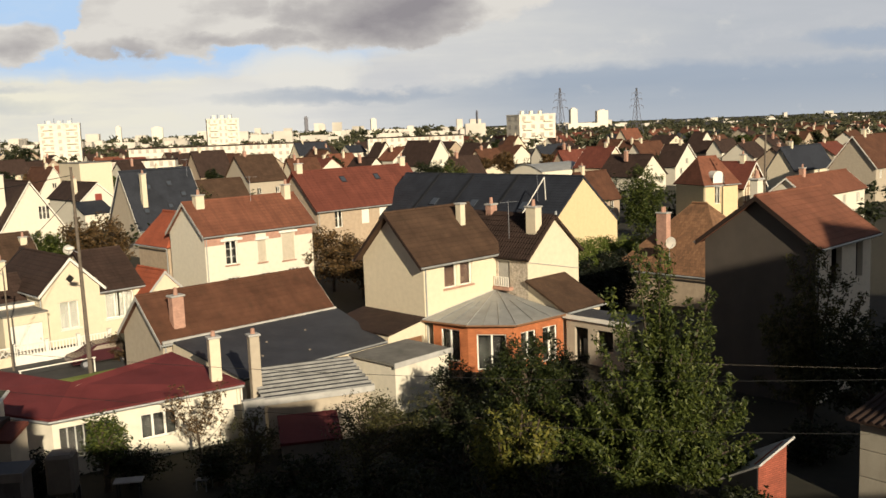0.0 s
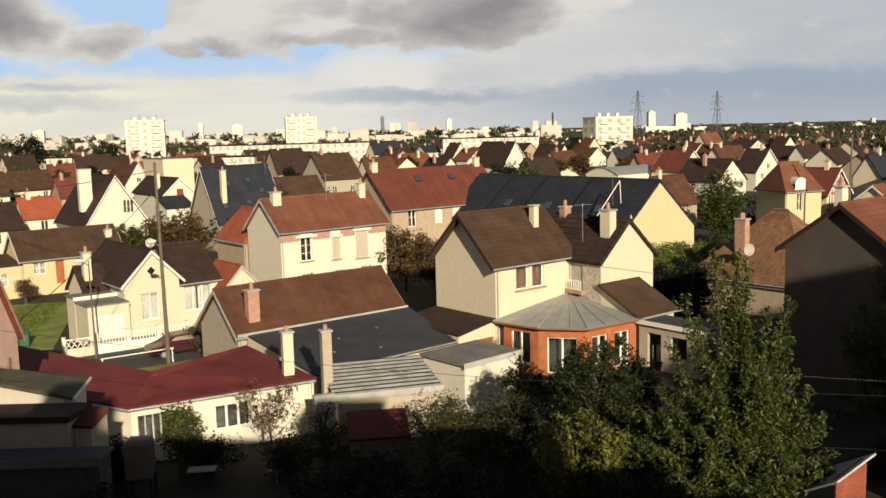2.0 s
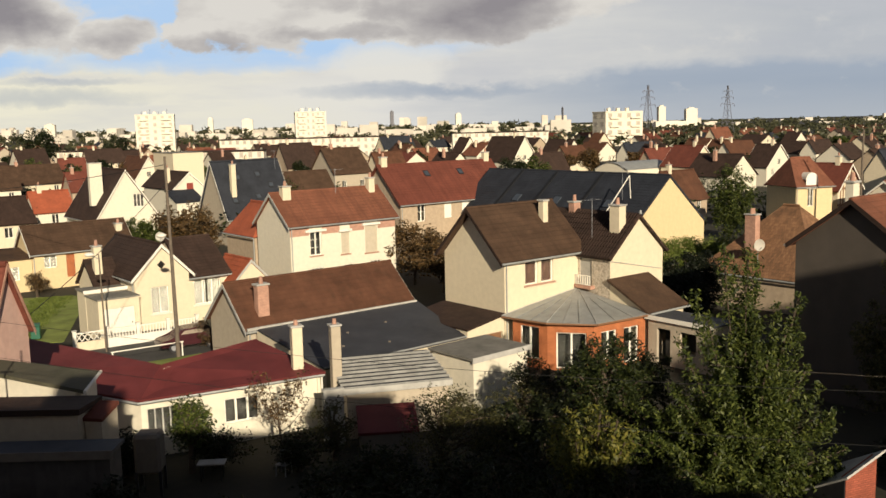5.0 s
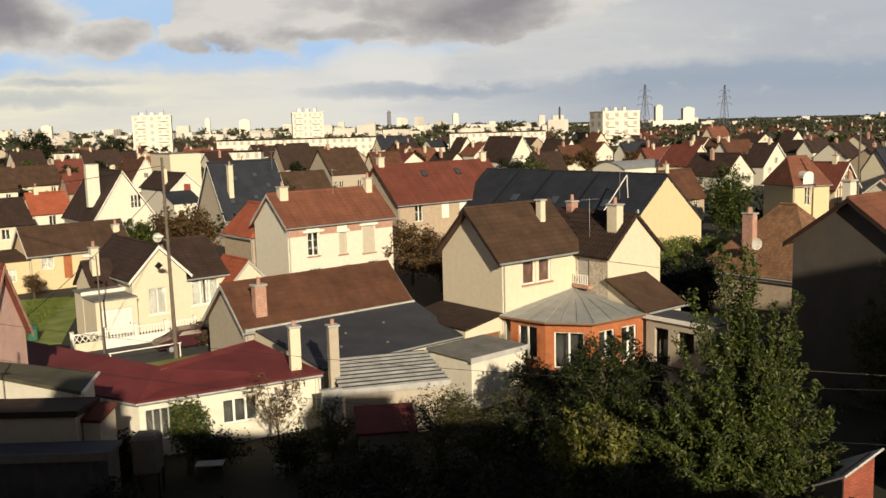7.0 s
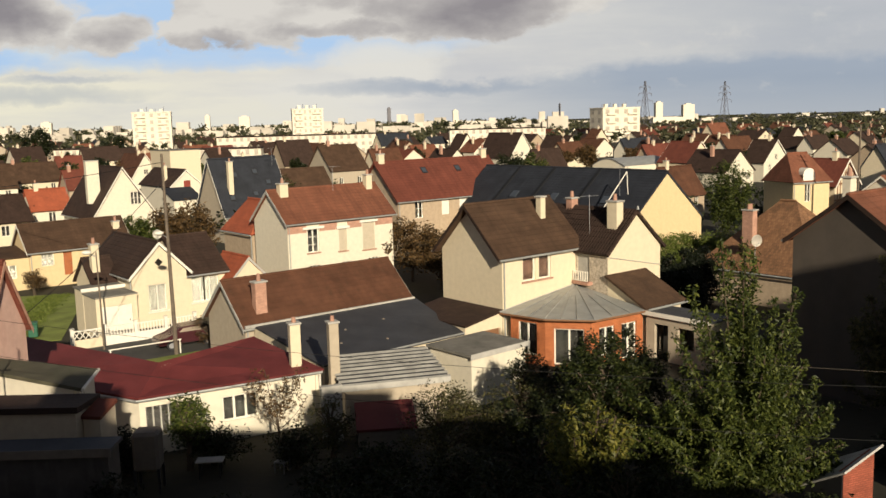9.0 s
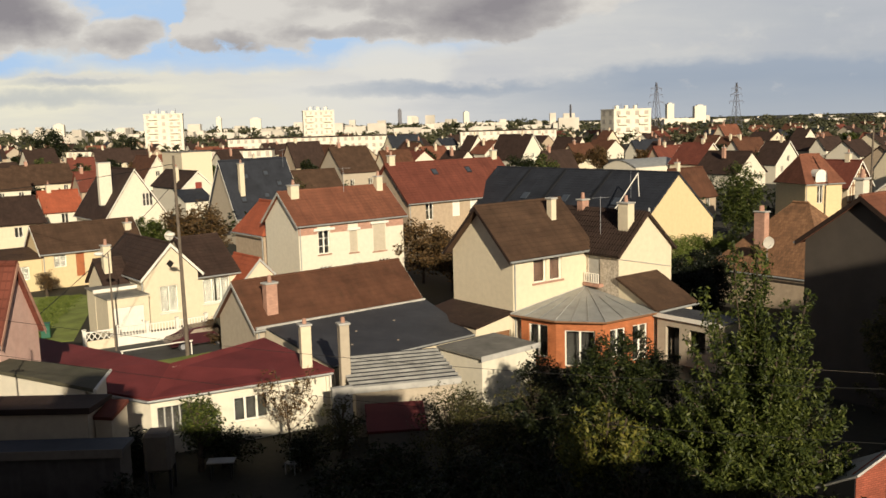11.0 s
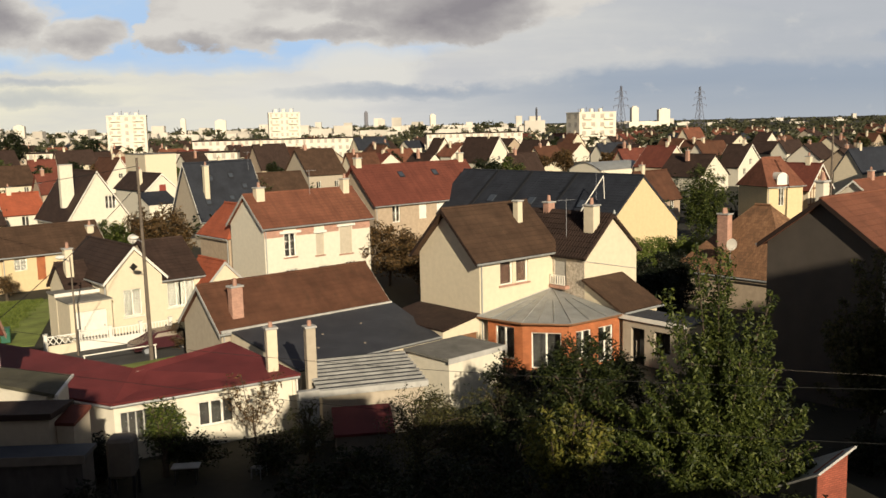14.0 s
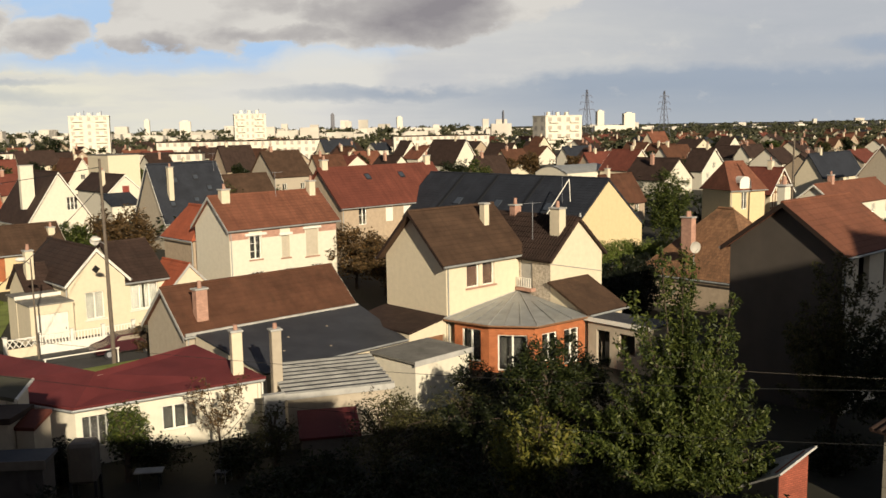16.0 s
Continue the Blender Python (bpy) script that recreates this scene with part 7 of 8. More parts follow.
far_house("white rendered house with a dark tiled roof", 210.4, 446.9, 0, 7.7, 9.1, 3.1, 6.0, "B", WHITE, TILE_DARK)
far_house("beige rendered house with a brown tiled roof", 228.6, 432.4, 0, 10.0, 7.9, 3.1, 6.9, "B", BEIGE, TILE_BROWN)
far_house("cream rendered house with a brown tiled roof", 251.7, 447.5, 0, 8.0, 7.5, 3.1, 6.0, "B", CREAM, TILE_BROWN)
far_house("cream rendered house with a brown tiled roof", 269.7, 433.9, 0, 9.4, 9.3, 3.3, 6.9, "A", CREAM, TILE_BROWN)
far_house("cream rendered house with a brown tiled roof", -274.1, 508.6, 0, 9.2, 9.2, 3.1, 6.9, "A", CREAM, TILE_BROWN)
far_house("grey rendered house with a dark tiled roof", -249.2, 497.7, 0, 10.4, 7.5, 3.1, 6.9, "B", GREYWALL, TILE_DARK)
far_house("beige rendered house with an orange tiled roof", -223.3, 496.0, 0, 7.8, 9.4, 3.3, 6.9, "B", BEIGE, TILE_ORANGE)
far_house("beige rendered house with a brown tiled roof", -183.4, 506.5, 0, 9.8, 9.2, 2.9, 6.9, "B", BEIGE, TILE_BROWN)
far_house("beige rendered house with a dark tiled roof", -147.4, 506.6, 0, 8.3, 8.2, 3.3, 6.6, "A", BEIGE, TILE_DARK)
far_house("beige rendered house with a dark tiled roof", -127.3, 508.0, 0, 9.5, 7.9, 3.3, 6.4, "A", BEIGE, TILE_DARK)
far_house("grey rendered house with a dark tiled roof", -96.4, 502.6, 0, 10.5, 7.5, 2.9, 6.9, "B", GREYWALL, TILE_DARK)
far_house("cream rendered house with a dark tiled roof", -72.8, 505.1, 0, 9.2, 8.0, 3.3, 6.9, "B", CREAM, TILE_DARK)
far_house("cream rendered house with a dark slate roof", -51.8, 495.7, 0, 8.4, 8.7, 3.1, 6.8, "B", CREAM, SLATE)
far_house("grey rendered house with a dark tiled roof", -26.3, 494.9, 90, 8.3, 8.7, 3.3, 6.6, "A", GREYWALL, TILE_DARK)
far_house("white rendered house with a dark tiled roof", -1.0, 498.8, 0, 7.8, 8.3, 3.1, 6.5, "A", WHITE, TILE_DARK)
far_house("beige rendered house with an orange tiled roof", 21.6, 506.3, 0, 8.7, 9.5, 3.1, 6.9, "B", BEIGE, TILE_ORANGE)
far_house("beige rendered house with an orange tiled roof", 49.2, 496.4, 0, 9.3, 9.1, 3.1, 6.9, "B", BEIGE, TILE_ORANGE)
far_house("grey rendered house with an orange tiled roof", 76.2, 506.5, 0, 9.7, 8.8, 3.3, 6.9, "A", GREYWALL, TILE_ORANGE)
far_house("beige rendered house with a brown tiled roof", 108.0, 505.0, 0, 10.7, 8.1, 3.3, 6.9, "B", BEIGE, TILE_BROWN)
far_house("white rendered house with a brown tiled roof", 124.6, 495.9, 0, 9.5, 8.0, 2.9, 6.0, "A", WHITE, TILE_BROWN)
far_house("cream rendered house with a red-brown tiled roof", 145.6, 493.9, 90, 9.4, 7.9, 3.3, 6.7, "B", CREAM, TILE_RED)
far_house("white rendered house with a brown tiled roof", 167.3, 492.0, 0, 10.7, 9.2, 3.3, 6.9, "A", WHITE, TILE_BROWN)
far_house("white rendered house with a red-brown tiled roof", 189.1, 508.8, 0, 8.2, 7.3, 3.1, 6.0, "A", WHITE, TILE_RED)
far_house("white rendered house with a red-brown tiled roof", 213.2, 508.9, 0, 8.4, 7.6, 3.1, 6.5, "A", WHITE, TILE_RED)
far_house("white rendered house with a red-brown tiled roof", 235.6, 499.1, 90, 8.6, 8.9, 2.9, 6.1, "A", WHITE, TILE_RED)
far_house("cream rendered house with a dark tiled roof", 262.6, 504.9, 90, 10.9, 8.1, 3.1, 6.9, "B", CREAM, TILE_DARK)
far_house("white rendered house with a dark tiled roof", 276.5, 490.0, 0, 9.3, 9.4, 3.3, 6.9, "A", WHITE, TILE_DARK)
far_house("white rendered house with a red-brown tiled roof", 302.7, 509.3, 90, 8.2, 7.4, 3.3, 6.2, "B", WHITE, TILE_RED)
far_house("white rendered house with a dark tiled roof", -307.7, 564.6, 0, 8.0, 8.6, 3.3, 6.2, "B", WHITE, TILE_DARK)
far_house("cream rendered house with a dark tiled roof", -283.6, 563.3, 90, 8.4, 8.8, 2.9, 5.9, "B", CREAM, TILE_DARK)
far_house("white rendered house with a dark tiled roof", -266.5, 556.6, 90, 7.9, 9.0, 3.1, 5.9, "B", WHITE, TILE_DARK)
far_house("grey rendered house with a dark tiled roof", -246.0, 550.1, 0, 8.3, 8.0, 2.9, 6.1, "A", GREYWALL, TILE_DARK)
far_house("cream rendered house with a dark tiled roof", -226.9, 550.5, 90, 8.3, 8.1, 3.3, 6.5, "B", CREAM, TILE_DARK)
far_house("beige rendered house with a red-brown tiled roof", -195.4, 553.6, 0, 9.3, 7.2, 3.3, 6.9, "B", BEIGE, TILE_RED)
far_house("white rendered house with a dark tiled roof", -176.6, 554.5, 90, 7.9, 8.2, 3.1, 6.7, "B", WHITE, TILE_DARK)
far_house("beige rendered house with a dark slate roof", -158.5, 551.2, 90, 10.7, 7.1, 3.3, 6.9, "B", BEIGE, SLATE)
far_house("cream rendered house with a brown tiled roof", -130.0, 556.2, 0, 8.9, 8.6, 2.9, 6.9, "A", CREAM, TILE_BROWN)
far_house("beige rendered house with a brown tiled roof", -114.2, 565.0, 0, 9.7, 7.2, 3.3, 6.1, "A", BEIGE, TILE_BROWN)
far_house("white rendered house with a dark slate roof", -91.6, 551.7, 0, 9.5, 8.0, 3.1, 6.8, "B", WHITE, SLATE)
far_house("beige rendered house with a dark tiled roof", -67.3, 565.7, 90, 8.2, 7.2, 3.1, 6.7, "B", BEIGE, TILE_DARK)
far_house("grey rendered house with a brown tiled roof", -41.2, 563.3, 0, 9.6, 7.6, 2.9, 5.9, "A", GREYWALL, TILE_BROWN)
far_house("white rendered house with a dark tiled roof", -18.6, 561.3, 90, 8.8, 9.0, 3.1, 6.9, "B", WHITE, TILE_DARK)
far_house("grey rendered house with a dark tiled roof", 19.3, 562.8, 90, 9.6, 8.0, 3.1, 6.3, "A", GREYWALL, TILE_DARK)
far_house("cream rendered house with a dark tiled roof", 38.0, 561.2, 0, 10.7, 7.5, 3.3, 6.7, "A", CREAM, TILE_DARK)
far_house("cream rendered house with a red-brown tiled roof", 71.9, 552.4, 90, 10.8, 7.7, 2.9, 6.5, "A", CREAM, TILE_RED)
far_house("grey rendered house with an orange tiled roof", 91.1, 558.4, 0, 9.7, 8.3, 2.9, 6.6, "B", GREYWALL, TILE_ORANGE)
far_house("white rendered house with a dark tiled roof", 108.7, 569.5, 0, 8.2, 7.5, 3.1, 6.2, "B", WHITE, TILE_DARK)
far_house("cream rendered house with a red-brown tiled roof", 132.9, 561.2, 0, 10.4, 7.5, 3.3, 6.3, "A", CREAM, TILE_RED)
far_house("grey rendered house with a brown tiled roof", 165.6, 551.4, 0, 8.7, 7.7, 3.1, 6.9, "B", GREYWALL, TILE_BROWN)
far_house("white rendered house with an orange tiled roof", 183.9, 560.7, 0, 8.4, 7.7, 3.3, 6.5, "B", WHITE, TILE_ORANGE)
far_house("grey rendered house with a brown tiled roof", 208.4, 568.0, 0, 10.0, 9.0, 3.3, 6.9, "B", GREYWALL, TILE_BROWN)
far_house("beige rendered house with an orange tiled roof", 231.8, 556.9, 0, 8.3, 7.1, 3.1, 6.1, "A", BEIGE, TILE_ORANGE)
far_house("white rendered house with a brown tiled roof", 249.3, 558.8, 0, 11.0, 7.4, 2.9, 6.9, "B", WHITE, TILE_BROWN)
far_house("beige rendered house with a brown tiled roof", 276.5, 554.0, 0, 8.8, 7.9, 3.1, 6.9, "B", BEIGE, TILE_BROWN)
far_house("cream rendered house with a dark slate roof", 293.8, 551.5, 0, 8.2, 9.5, 2.9, 6.4, "B", CREAM, SLATE)
far_house("cream rendered house with a brown tiled roof", 317.7, 550.1, 90, 10.5, 9.2, 3.3, 6.6, "A", CREAM, TILE_BROWN)
far_house("white rendered house with a brown tiled roof", 344.1, 557.0, 0, 10.3, 9.5, 3.3, 6.9, "B", WHITE, TILE_BROWN)
far_house("grey rendered house with a dark tiled roof", -353.9, 621.7, 0, 7.6, 7.5, 3.3, 6.4, "B", GREYWALL, TILE_DARK)
far_house("cream rendered house with a dark tiled roof", -330.0, 639.6, 0, 10.2, 8.7, 2.9, 6.9, "B", CREAM, TILE_DARK)
far_house("white rendered house with a brown tiled roof", -308.1, 628.9, 0, 9.8, 7.3, 3.3, 6.9, "B", WHITE, TILE_BROWN)
far_house("white rendered house with an orange tiled roof", -293.5, 638.0, 0, 10.3, 7.6, 3.3, 6.9, "B", WHITE, TILE_ORANGE)
far_house("grey rendered house with a dark tiled roof", -261.7, 625.9, 90, 8.1, 8.0, 3.1, 6.5, "A", GREYWALL, TILE_DARK)
far_house("grey rendered house with a dark slate roof", -232.8, 632.5, 90, 9.6, 7.9, 2.9, 6.3, "A", GREYWALL, SLATE)
far_house("beige rendered house with a brown tiled roof", -211.2, 630.5, 0, 10.2, 8.9, 3.1, 6.8, "B", BEIGE, TILE_BROWN)
far_house("cream rendered house with a dark tiled roof", -191.7, 637.1, 0, 10.9, 9.3, 3.1, 6.3, "A", CREAM, TILE_DARK)
far_house("beige rendered house with a dark tiled roof", -165.6, 625.8, 0, 10.3, 8.7, 2.9, 6.3, "A", BEIGE, TILE_DARK)
far_house("white rendered house with a dark tiled roof", -136.2, 635.7, 90, 9.7, 8.5, 3.1, 6.4, "A", WHITE, TILE_DARK)
far_house("white rendered house with a red-brown tiled roof", -119.0, 627.3, 0, 8.7, 7.0, 2.9, 5.8, "A", WHITE, TILE_RED)
far_house("grey rendered house with a dark slate roof", -90.7, 624.8, 0, 7.5, 8.4, 3.3, 6.9, "A", GREYWALL, SLATE)
far_house("white rendered house with a brown tiled roof", -68.3, 635.7, 90, 9.5, 7.4, 3.1, 6.9, "B", WHITE, TILE_BROWN)
far_house("cream rendered house with a brown tiled roof", -35.4, 638.6, 0, 10.9, 7.7, 3.1, 6.1, "A", CREAM, TILE_BROWN)
far_house("beige rendered house with a dark tiled roof", 4.7, 621.5, 0, 7.6, 7.7, 3.1, 6.0, "B", BEIGE, TILE_DARK)
far_house("grey rendered house with a red-brown tiled roof", 37.3, 627.1, 0, 10.1, 9.0, 3.1, 6.9, "A", GREYWALL, TILE_RED)
far_house("cream rendered house with a dark tiled roof", 58.8, 620.0, 90, 9.2, 7.5, 3.3, 6.7, "A", CREAM, TILE_DARK)
far_house("white rendered house with a dark slate roof", 87.5, 635.2, 0, 7.8, 7.9, 2.9, 5.8, "B", WHITE, SLATE)
far_house("white rendered house with an orange tiled roof", 107.8, 633.3, 0, 9.8, 8.9, 2.9, 6.9, "B", WHITE, TILE_ORANGE)
far_house("cream rendered house with a dark tiled roof", 135.1, 625.6, 0, 8.2, 8.7, 3.1, 6.9, "A", CREAM, TILE_DARK)
far_house("grey rendered house with a dark tiled roof", 155.6, 629.0, 0, 10.9, 7.3, 3.3, 6.7, "A", GREYWALL, TILE_DARK)
far_house("cream rendered house with a brown tiled roof", 179.2, 635.9, 0, 8.6, 7.9, 3.3, 6.9, "B", CREAM, TILE_BROWN)
far_house("white rendered house with a brown tiled roof", 211.3, 625.2, 0, 8.1, 9.1, 3.1, 6.4, "A", WHITE, TILE_BROWN)
far_house("white rendered house with a brown tiled roof", 238.8, 628.7, 90, 9.7, 7.8, 3.1, 6.2, "A", WHITE, TILE_BROWN)
far_house("white rendered house with a dark tiled roof", 264.5, 625.1, 0, 8.4, 7.2, 2.9, 5.9, "A", WHITE, TILE_DARK)
far_house("grey rendered house with a dark tiled roof", 293.5, 626.4, 0, 7.7, 7.2, 3.3, 6.0, "B", GREYWALL, TILE_DARK)
far_house("white rendered house with a dark tiled roof", 314.8, 627.1, 0, 8.1, 9.4, 3.1, 6.4, "A", WHITE, TILE_DARK)
far_house("cream rendered house with a brown tiled roof", 343.1, 635.6, 0, 7.7, 8.8, 3.3, 6.9, "A", CREAM, TILE_BROWN)
far_house("white rendered house with a dark tiled roof", 360.8, 621.4, 90, 9.3, 7.4, 2.9, 6.4, "B", WHITE, TILE_DARK)
far_house("grey rendered house with a dark tiled roof", 384.3, 637.4, 0, 10.4, 7.9, 2.9, 6.9, "B", GREYWALL, TILE_DARK)


# ---- flats, pylons and the far city ----
def flats(name, label, x, y, yaw, L, W, h, rows, cols, wall, group="", cap=0.0, base=0.4):
    """A block of flats: body, parapet, and its windows one by one."""
    ob = empty(name, x, y, 0, yaw, label, "apartment block", group)
    bm = boxes((0, L, 0, W, 0, h))
    wall_uv(bm)
    part("body", bm, wall, ob)
    part("parapet", boxes((-0.2, L + 0.2, -0.2, W + 0.2, h, h + 0.5)), wall if name != "apartment_bar" else TILE_DARK, ob)
    me = None
    for face in range(2):
        span = L if face == 0 else W
        n = cols if face == 0 else max(2, int(cols * W / L))
        for r in range(rows):
            for c in range(n):
                w = span / n
                if me is None:
                    bm = boxes((0, w * 0.42, -0.05, 0.0, 0, h / rows * 0.5), (-0.1, w * 0.42 + 0.1, -0.14, 0.0, -0.15, -0.02))
                    first = part("window", bm, PALEPANE, ob)
                    me = first.data
                    wob = first
                else:
                    wob = new("window", me)
                    wob.parent = ob
                u, z = w * (c + 0.28), base + h * (r + 0.3) / rows
                wob.matrix_basis = pose(u, 0, z) if face == 0 else pose(0, u + w * 0.42, z, 0, 0, -90)
    if name == "apartment_tower":
        for r in range(rows):
            z = base + h * (r + 0.12) / rows
            for u0, u1 in ((L * 0.10, L * 0.34), (L * 0.66, L * 0.92)):
                bal = part("balcony", boxes((u0, u1, -1.1, 0.0, z, z + 0.16)), wall, ob)
                part("parapet", boxes((u0, u1, -1.1, -0.98, z + 0.16, z + 1.0)), wall, bal)
        for k in range(4):
            bm = bmesh.new()
            tube(bm, (L * (0.15 + 0.22 * k), W * 0.5, h + 0.5), (L * (0.15 + 0.22 * k), W * 0.5, h + 2.2 + k % 2), 0.12, None, 5)
            part("aerial", bm, STEEL_DARK, ob)
    if cap:
        for k in range(3):
            part("roof_house", boxes((L * (0.2 + 0.25 * k), L * (0.2 + 0.25 * k) + 1.6, W * 0.4, W * 0.4 + 1.5, h + 0.5, h + 0.5 + cap)), wall, ob)
    return ob


STEEL_DARK = material("dull_pylon_steel", (0.13, 0.13, 0.15), metal=0.2, rough=0.6)
PALEPANE = material("pale_blind_panes", (0.47, 0.42, 0.35), rough=0.4, vary=0.2, scale=0.3)
OFFWHITE = material("sunlit_concrete", (0.74, 0.68, 0.56), vary=0.08, scale=0.3, stain=0.2, stain_colour=(0.5, 0.44, 0.36))
flats("apartment_tower", "pale eight-storey tower with balconies", -161.5, 480, 14, 19.5, 12.0, 21.5, 6, 5, OFFWHITE, "pale towers", cap=1.4)
flats("apartment_tower", "pale tower with stepped balconies", -88.0, 540, 12, 18.0, 11.0, 22.0, 6, 6, OFFWHITE, "pale towers", cap=2.0)
flats("apartment_tower", "white tower with a dark flank and chimney row", 83.0, 480, YAW - 14, 23.5, 12.0, 17.5, 4, 4, OFFWHITE, "pale towers", cap=1.8)
flats("apartment_bar", "long low bar of flats with a dark roof", -98.0, 398, 3, 80.0, 9.0, 8.6, 3, 26, OFFWHITE, "bars of flats", cap=0.5)
flats("apartment_bar", "long low bar of flats beyond the roofs", 3.0, 430, 3, 45.0, 9.0, 8.9, 3, 14, OFFWHITE, "bars of flats", cap=0.5)
flats("apartment_bar", "low white bar of flats", -140.0, 330, 5, 26.0, 8.0, 6.6, 2, 9, OFFWHITE, "bars of flats")
flats("apartment_bar", "low white bar of flats behind the gables", -86.0, 300, 5, 26.0, 8.0, 6.2, 2, 9, OFFWHITE, "bars of flats")
block("flat_block", "plain white flat-roofed block among the cottages", -59.6, 200.0, YAW, 7.0, 11.0, 8.8, CREAM, WEATHERED, category="building", over=0.1)


def pylon(x, y, h):
    ob = empty("pylon", x, y, 0, 20, "steel lattice pylon carrying power lines", "pylon", "pylons")
    half = lambda z: 3.4 * (1 - z / h) ** 1.3 + 0.35
    levels = [h * k / 9 for k in range(10)]
    for sx, sy in ((1, 1), (1, -1), (-1, 1), (-1, -1)):
        bm = bmesh.new()
        pipe(bm, [(sx * half(a), sy * half(a), a) for a in levels], 0.16, 4)
        part("leg", bm, STEEL_DARK, ob)
    for a, b in zip(levels, levels[1:]):
        for s in (1, -1):
            bm = bmesh.new()
            tube(bm, (-half(a), s * half(a), a), (half(b), s * half(b), b), 0.10, None, 4)
            tube(bm, (half(a), s * half(a), a), (-half(b), s * half(b), b), 0.10, None, 4)
            part("brace", bm, STEEL_DARK, ob)
    for z, w in ((h * 0.62, 6.2), (h * 0.76, 5.2), (h * 0.88, 4.2)):
        for s in (1, -1):
            bm = bmesh.new()
            tube(bm, (s * half(z), 0, z), (s * w, 0, z + 0.25), 0.16, None, 4)
            tube(bm, (s * half(z), 0, z + 1.5), (s * w, 0, z + 0.25), 0.12, None, 4)
            tube(bm, (s * w, 0, z + 0.2), (s * w, 0, z - 1.6), 0.13, None, 4)
            part("arm", bm, STEEL_DARK, ob)


pylon(142.0, 650, 37.0)
pylon(213.0, 700, 37.0)


FARWALL = material("pale_far_walls", (0.60, 0.55, 0.47), vary=0.2, scale=0.01, grain=0.05)


def far_city():
    """The city on the horizon: many pale blocks, too far to tell apart."""
    bm = bmesh.new()
    for i in range(520):
        d = rng.uniform(900, 2600)
        k = rng.uniform(-0.52, 0.56)
        if k > 0.12 and (rng.random() < 0.72 or d < 1400):
            continue
        w, h = rng.uniform(6, 26), rng.uniform(4, 11) + (rng.random() < 0.16) * rng.uniform(4, 16) * d / 1800
        h *= (0.75 + 0.25 * d / 1500) * (0.5 if k > 0.12 else 1.0)
        box(bm, k * d, k * d + w, d, d + 10, 0, h)
    tagged(part("far_city", bm, FARWALL), "pale sunlit blocks of the far city", "city", kind="stuff")
    for label, k, d, w, h, m in (("slim dark tower on the skyline", -0.058, 1900, 7, 40, STEEL_DARK), ("pale tower on the skyline", 0.014, 1700, 10, 30, OFFWHITE), ("thin factory chimney far off", 0.127, 1800, 2.0, 38, STEEL_DARK),
                                  ("white twin tower far off", 0.234, 1400, 11, 31, OFFWHITE), ("white slab tower far off", 0.266, 1400, 18, 27, OFFWHITE), ("white hall far off", 0.245, 1350, 50, 9, OFFWHITE),
                                  ("pale tower on the skyline", -0.43, 1300, 14, 24, OFFWHITE), ("pale tower on the skyline", -0.215, 1400, 16, 26, OFFWHITE), ("pale tower on the skyline", -0.255, 1500, 8, 30, OFFWHITE)):
        ob = empty("far_tower", k * d, d, 0, 8, label, "tower", "skyline towers")
        bm = boxes((-w / 2, w / 2, 0, 9, 0, h), bevel=0.3)
        part("body", bm, m, ob)
        part("crown", boxes((-w / 4, w / 4, 2, 7, h, h + h * 0.06)), m, ob)


far_city()


def woods(name, label, spots, size, mat, per=26, clump=3.2):
    ob = leaves_mesh(name, spots, np.full(len(spots), clump) * rng.uniform(0.6, 1.3, len(spots)), per, size, mat, None, 0.2, 0.8)
    return tagged(ob, label, "woods", kind="stuff")


sp = []
for i in range(1300):
    d = rng.uniform(420, 1100)
    k = rng.uniform(-0.56, 0.6)
    top = 2.5 + 3.5 * rng.random()
    sp.append((k * d, d, top * rng.uniform(0.4, 1)))
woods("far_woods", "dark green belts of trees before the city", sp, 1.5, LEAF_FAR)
sp = []
for i in range(700):
    d = rng.uniform(1100, 3200)
    k = rng.uniform(-0.56, 0.6)
    sp.append((k * d, d, rng.uniform(2, 6 + d / 900) - 6.5 * (k > 0.1)))
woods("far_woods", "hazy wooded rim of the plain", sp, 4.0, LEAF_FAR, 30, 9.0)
sp = [(rng.uniform(0.24, 0.62) * d, d, rng.uniform(1, 5)) for d in rng.uniform(380, 560, 260)]
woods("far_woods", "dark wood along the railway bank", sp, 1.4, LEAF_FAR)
sp = []
for i in range(420):
    d = rng.uniform(95, 400)
    sp.append((rng.uniform(-0.56, 0.6) * d, d, rng.uniform(0.4, 2.6)))
woods("garden_hedges", "dark hedges and shrubs between the houses", sp, 0.4, LEAF_DARK, 60, 1.9)


def town_tree(x, y, h, w, mat, label, slim=1.0):
    return tree("tree", label, x, y, h, [(0, 0, h * 0.62, w, w, h * 0.38), (w * 0.3, 0, h * 0.5, w * 0.8, w * 0.8, h * 0.3)], mat, clumps=int(40 + 4 * h) + 50 * (y < 110), per=46 + 40 * (y < 110), size=0.0011 * y + 0.05, clump=w * (0.38 if y > 110 else 0.28), trunk=0.15, group="trees of the town")


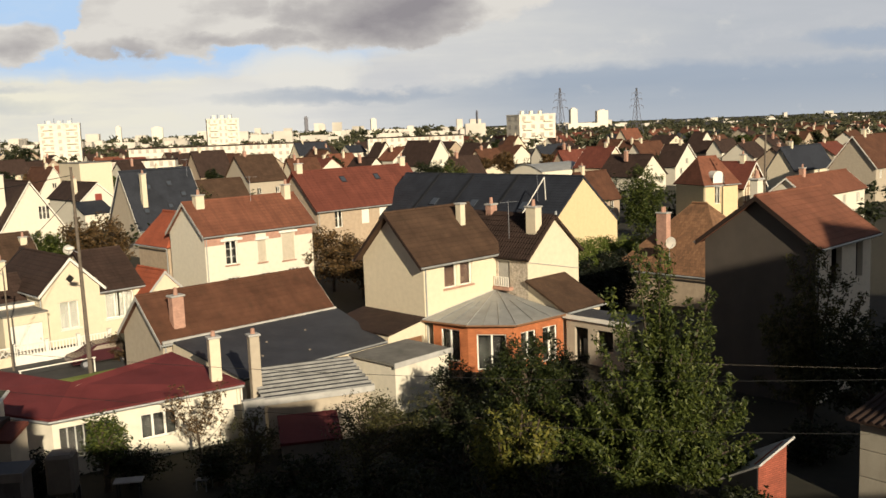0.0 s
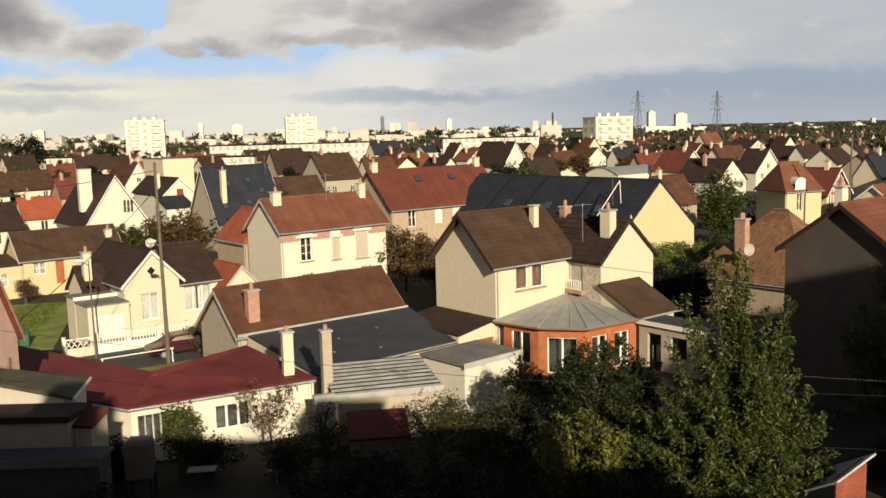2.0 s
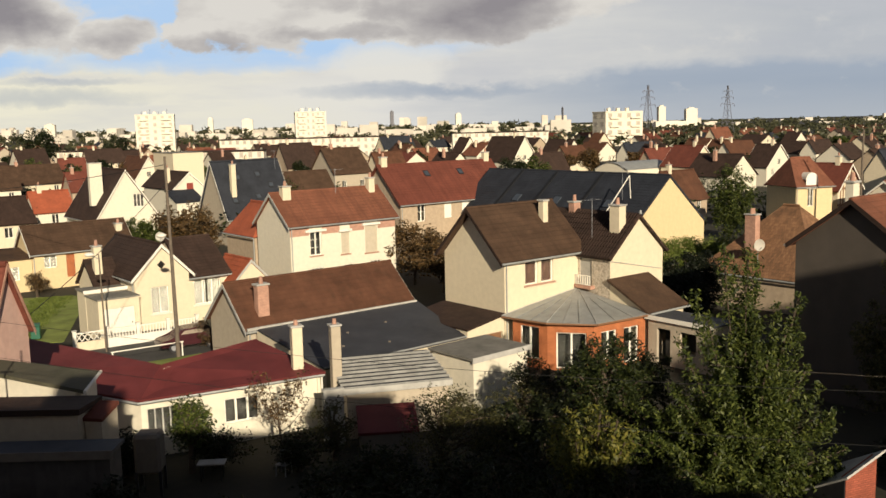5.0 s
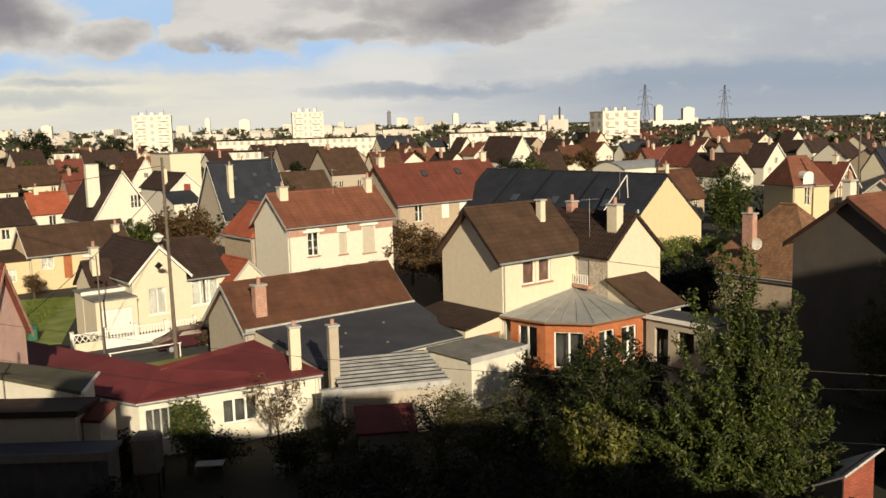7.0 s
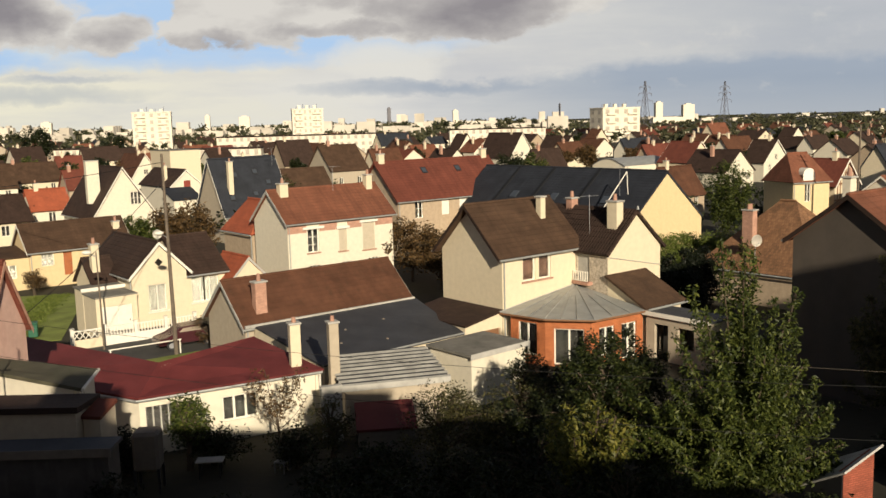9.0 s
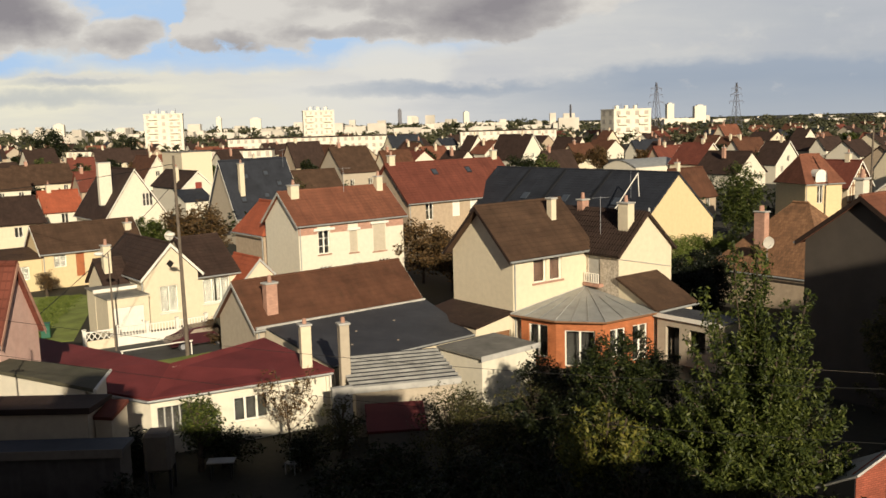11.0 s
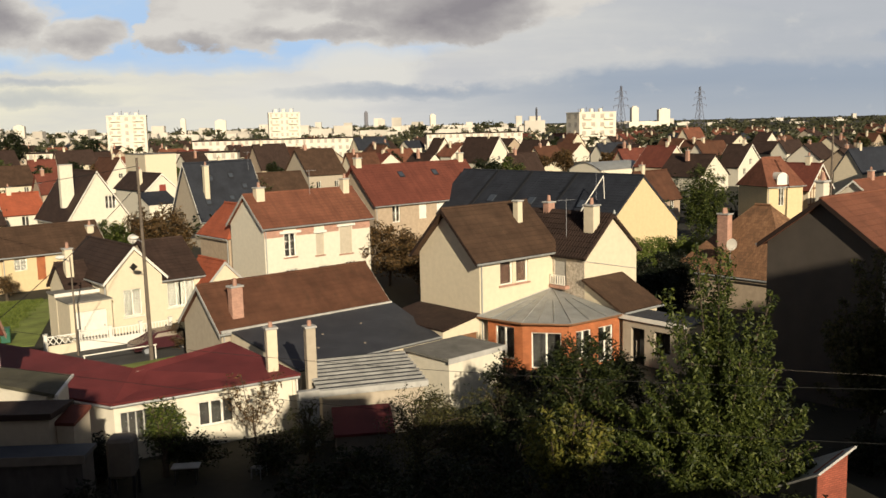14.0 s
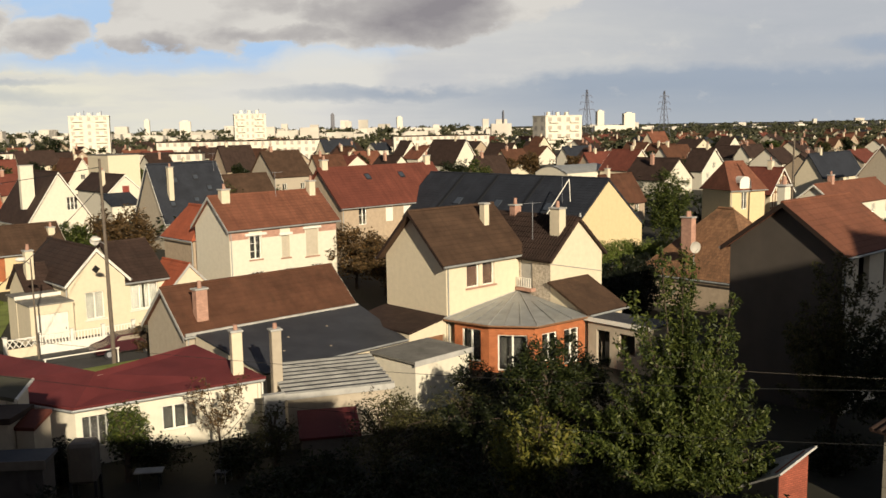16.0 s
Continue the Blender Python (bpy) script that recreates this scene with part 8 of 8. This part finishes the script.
tree("tree", "rounded green tree between the gardens", 32.6, 105, 8.6, [(0, 0, 4.6, 2.5, 2.3, 3.9), (0.3, 0, 3.0, 2.6, 2.3, 2.6)], LEAF, clumps=200, per=50, size=0.15, clump=0.75, group="trees of the town")
town_tree(12.0, 168, 8.0, 3.0, LEAF_DARK, "dark green conifer among roofs")
town_tree(16.5, 172, 7.4, 2.6, LEAF, "green tree among roofs")
town_tree(-146, 330, 15.5, 6.0, LEAF_DARK, "large dark tree over the roofs")
town_tree(-118, 330, 11.5, 4.5, LEAF_DARK, "dark tree beside the flats")
town_tree(-27.0, 92, 6.4, 3.4, LEAF_BROWN, "brown autumn tree behind the bungalow")
town_tree(-31.0, 90, 5.2, 2.4, LEAF, "green garden tree behind the bungalow")
town_tree(-3.0, 79, 5.6, 2.8, LEAF_BROWN, "russet tree beside the cream house")
town_tree(-0.5, 75, 4.8, 2.4, LEAF_BROWN, "russet shrub tree behind the cream house")
town_tree(-27.0, 150, 6.0, 4.0, LEAF_OLIVE, "olive shrub tree behind the orange roof")
for i in range(46):
    d = rng.uniform(185, 420)
    k = rng.uniform(-0.52, 0.56)
    town_tree(k * d, d, rng.uniform(4, 6.8), rng.uniform(1.6, 3.0), (LEAF_DARK, LEAF, LEAF_OLIVE, LEAF_BROWN, LEAF_DARK)[i % 5], ("dark green tree among roofs", "green tree among roofs", "olive tree among roofs", "brown autumn tree among roofs", "dark green tree among roofs")[i % 5])


def timber_frame():
    """Dark-brown oak beams on the timbered gable."""
    ob = bpy.data.objects["timbered_house"]
    L, e, r = 5.5, 5.2, 8.0
    for z0, z1, u0, u1 in ((e - 0.1, e + 0.12, 0, L), (e + 1.2, e + 1.4, 1.2, L - 1.2), (e - 2.0, e - 1.8, 0, L)):
        part("beam", boxes((u0, u1, -0.05, -0.003, z0, z1)), WOOD, ob)
    for k in range(1, 9):
        u = L * k / 9
        top = e + (r - e) * (1 - abs(u - L / 2) / (L / 2)) - 0.15
        part("beam", boxes((u - 0.09, u + 0.09, -0.045, -0.003, e - 1.8, top)), WOOD, ob)


timber_frame()
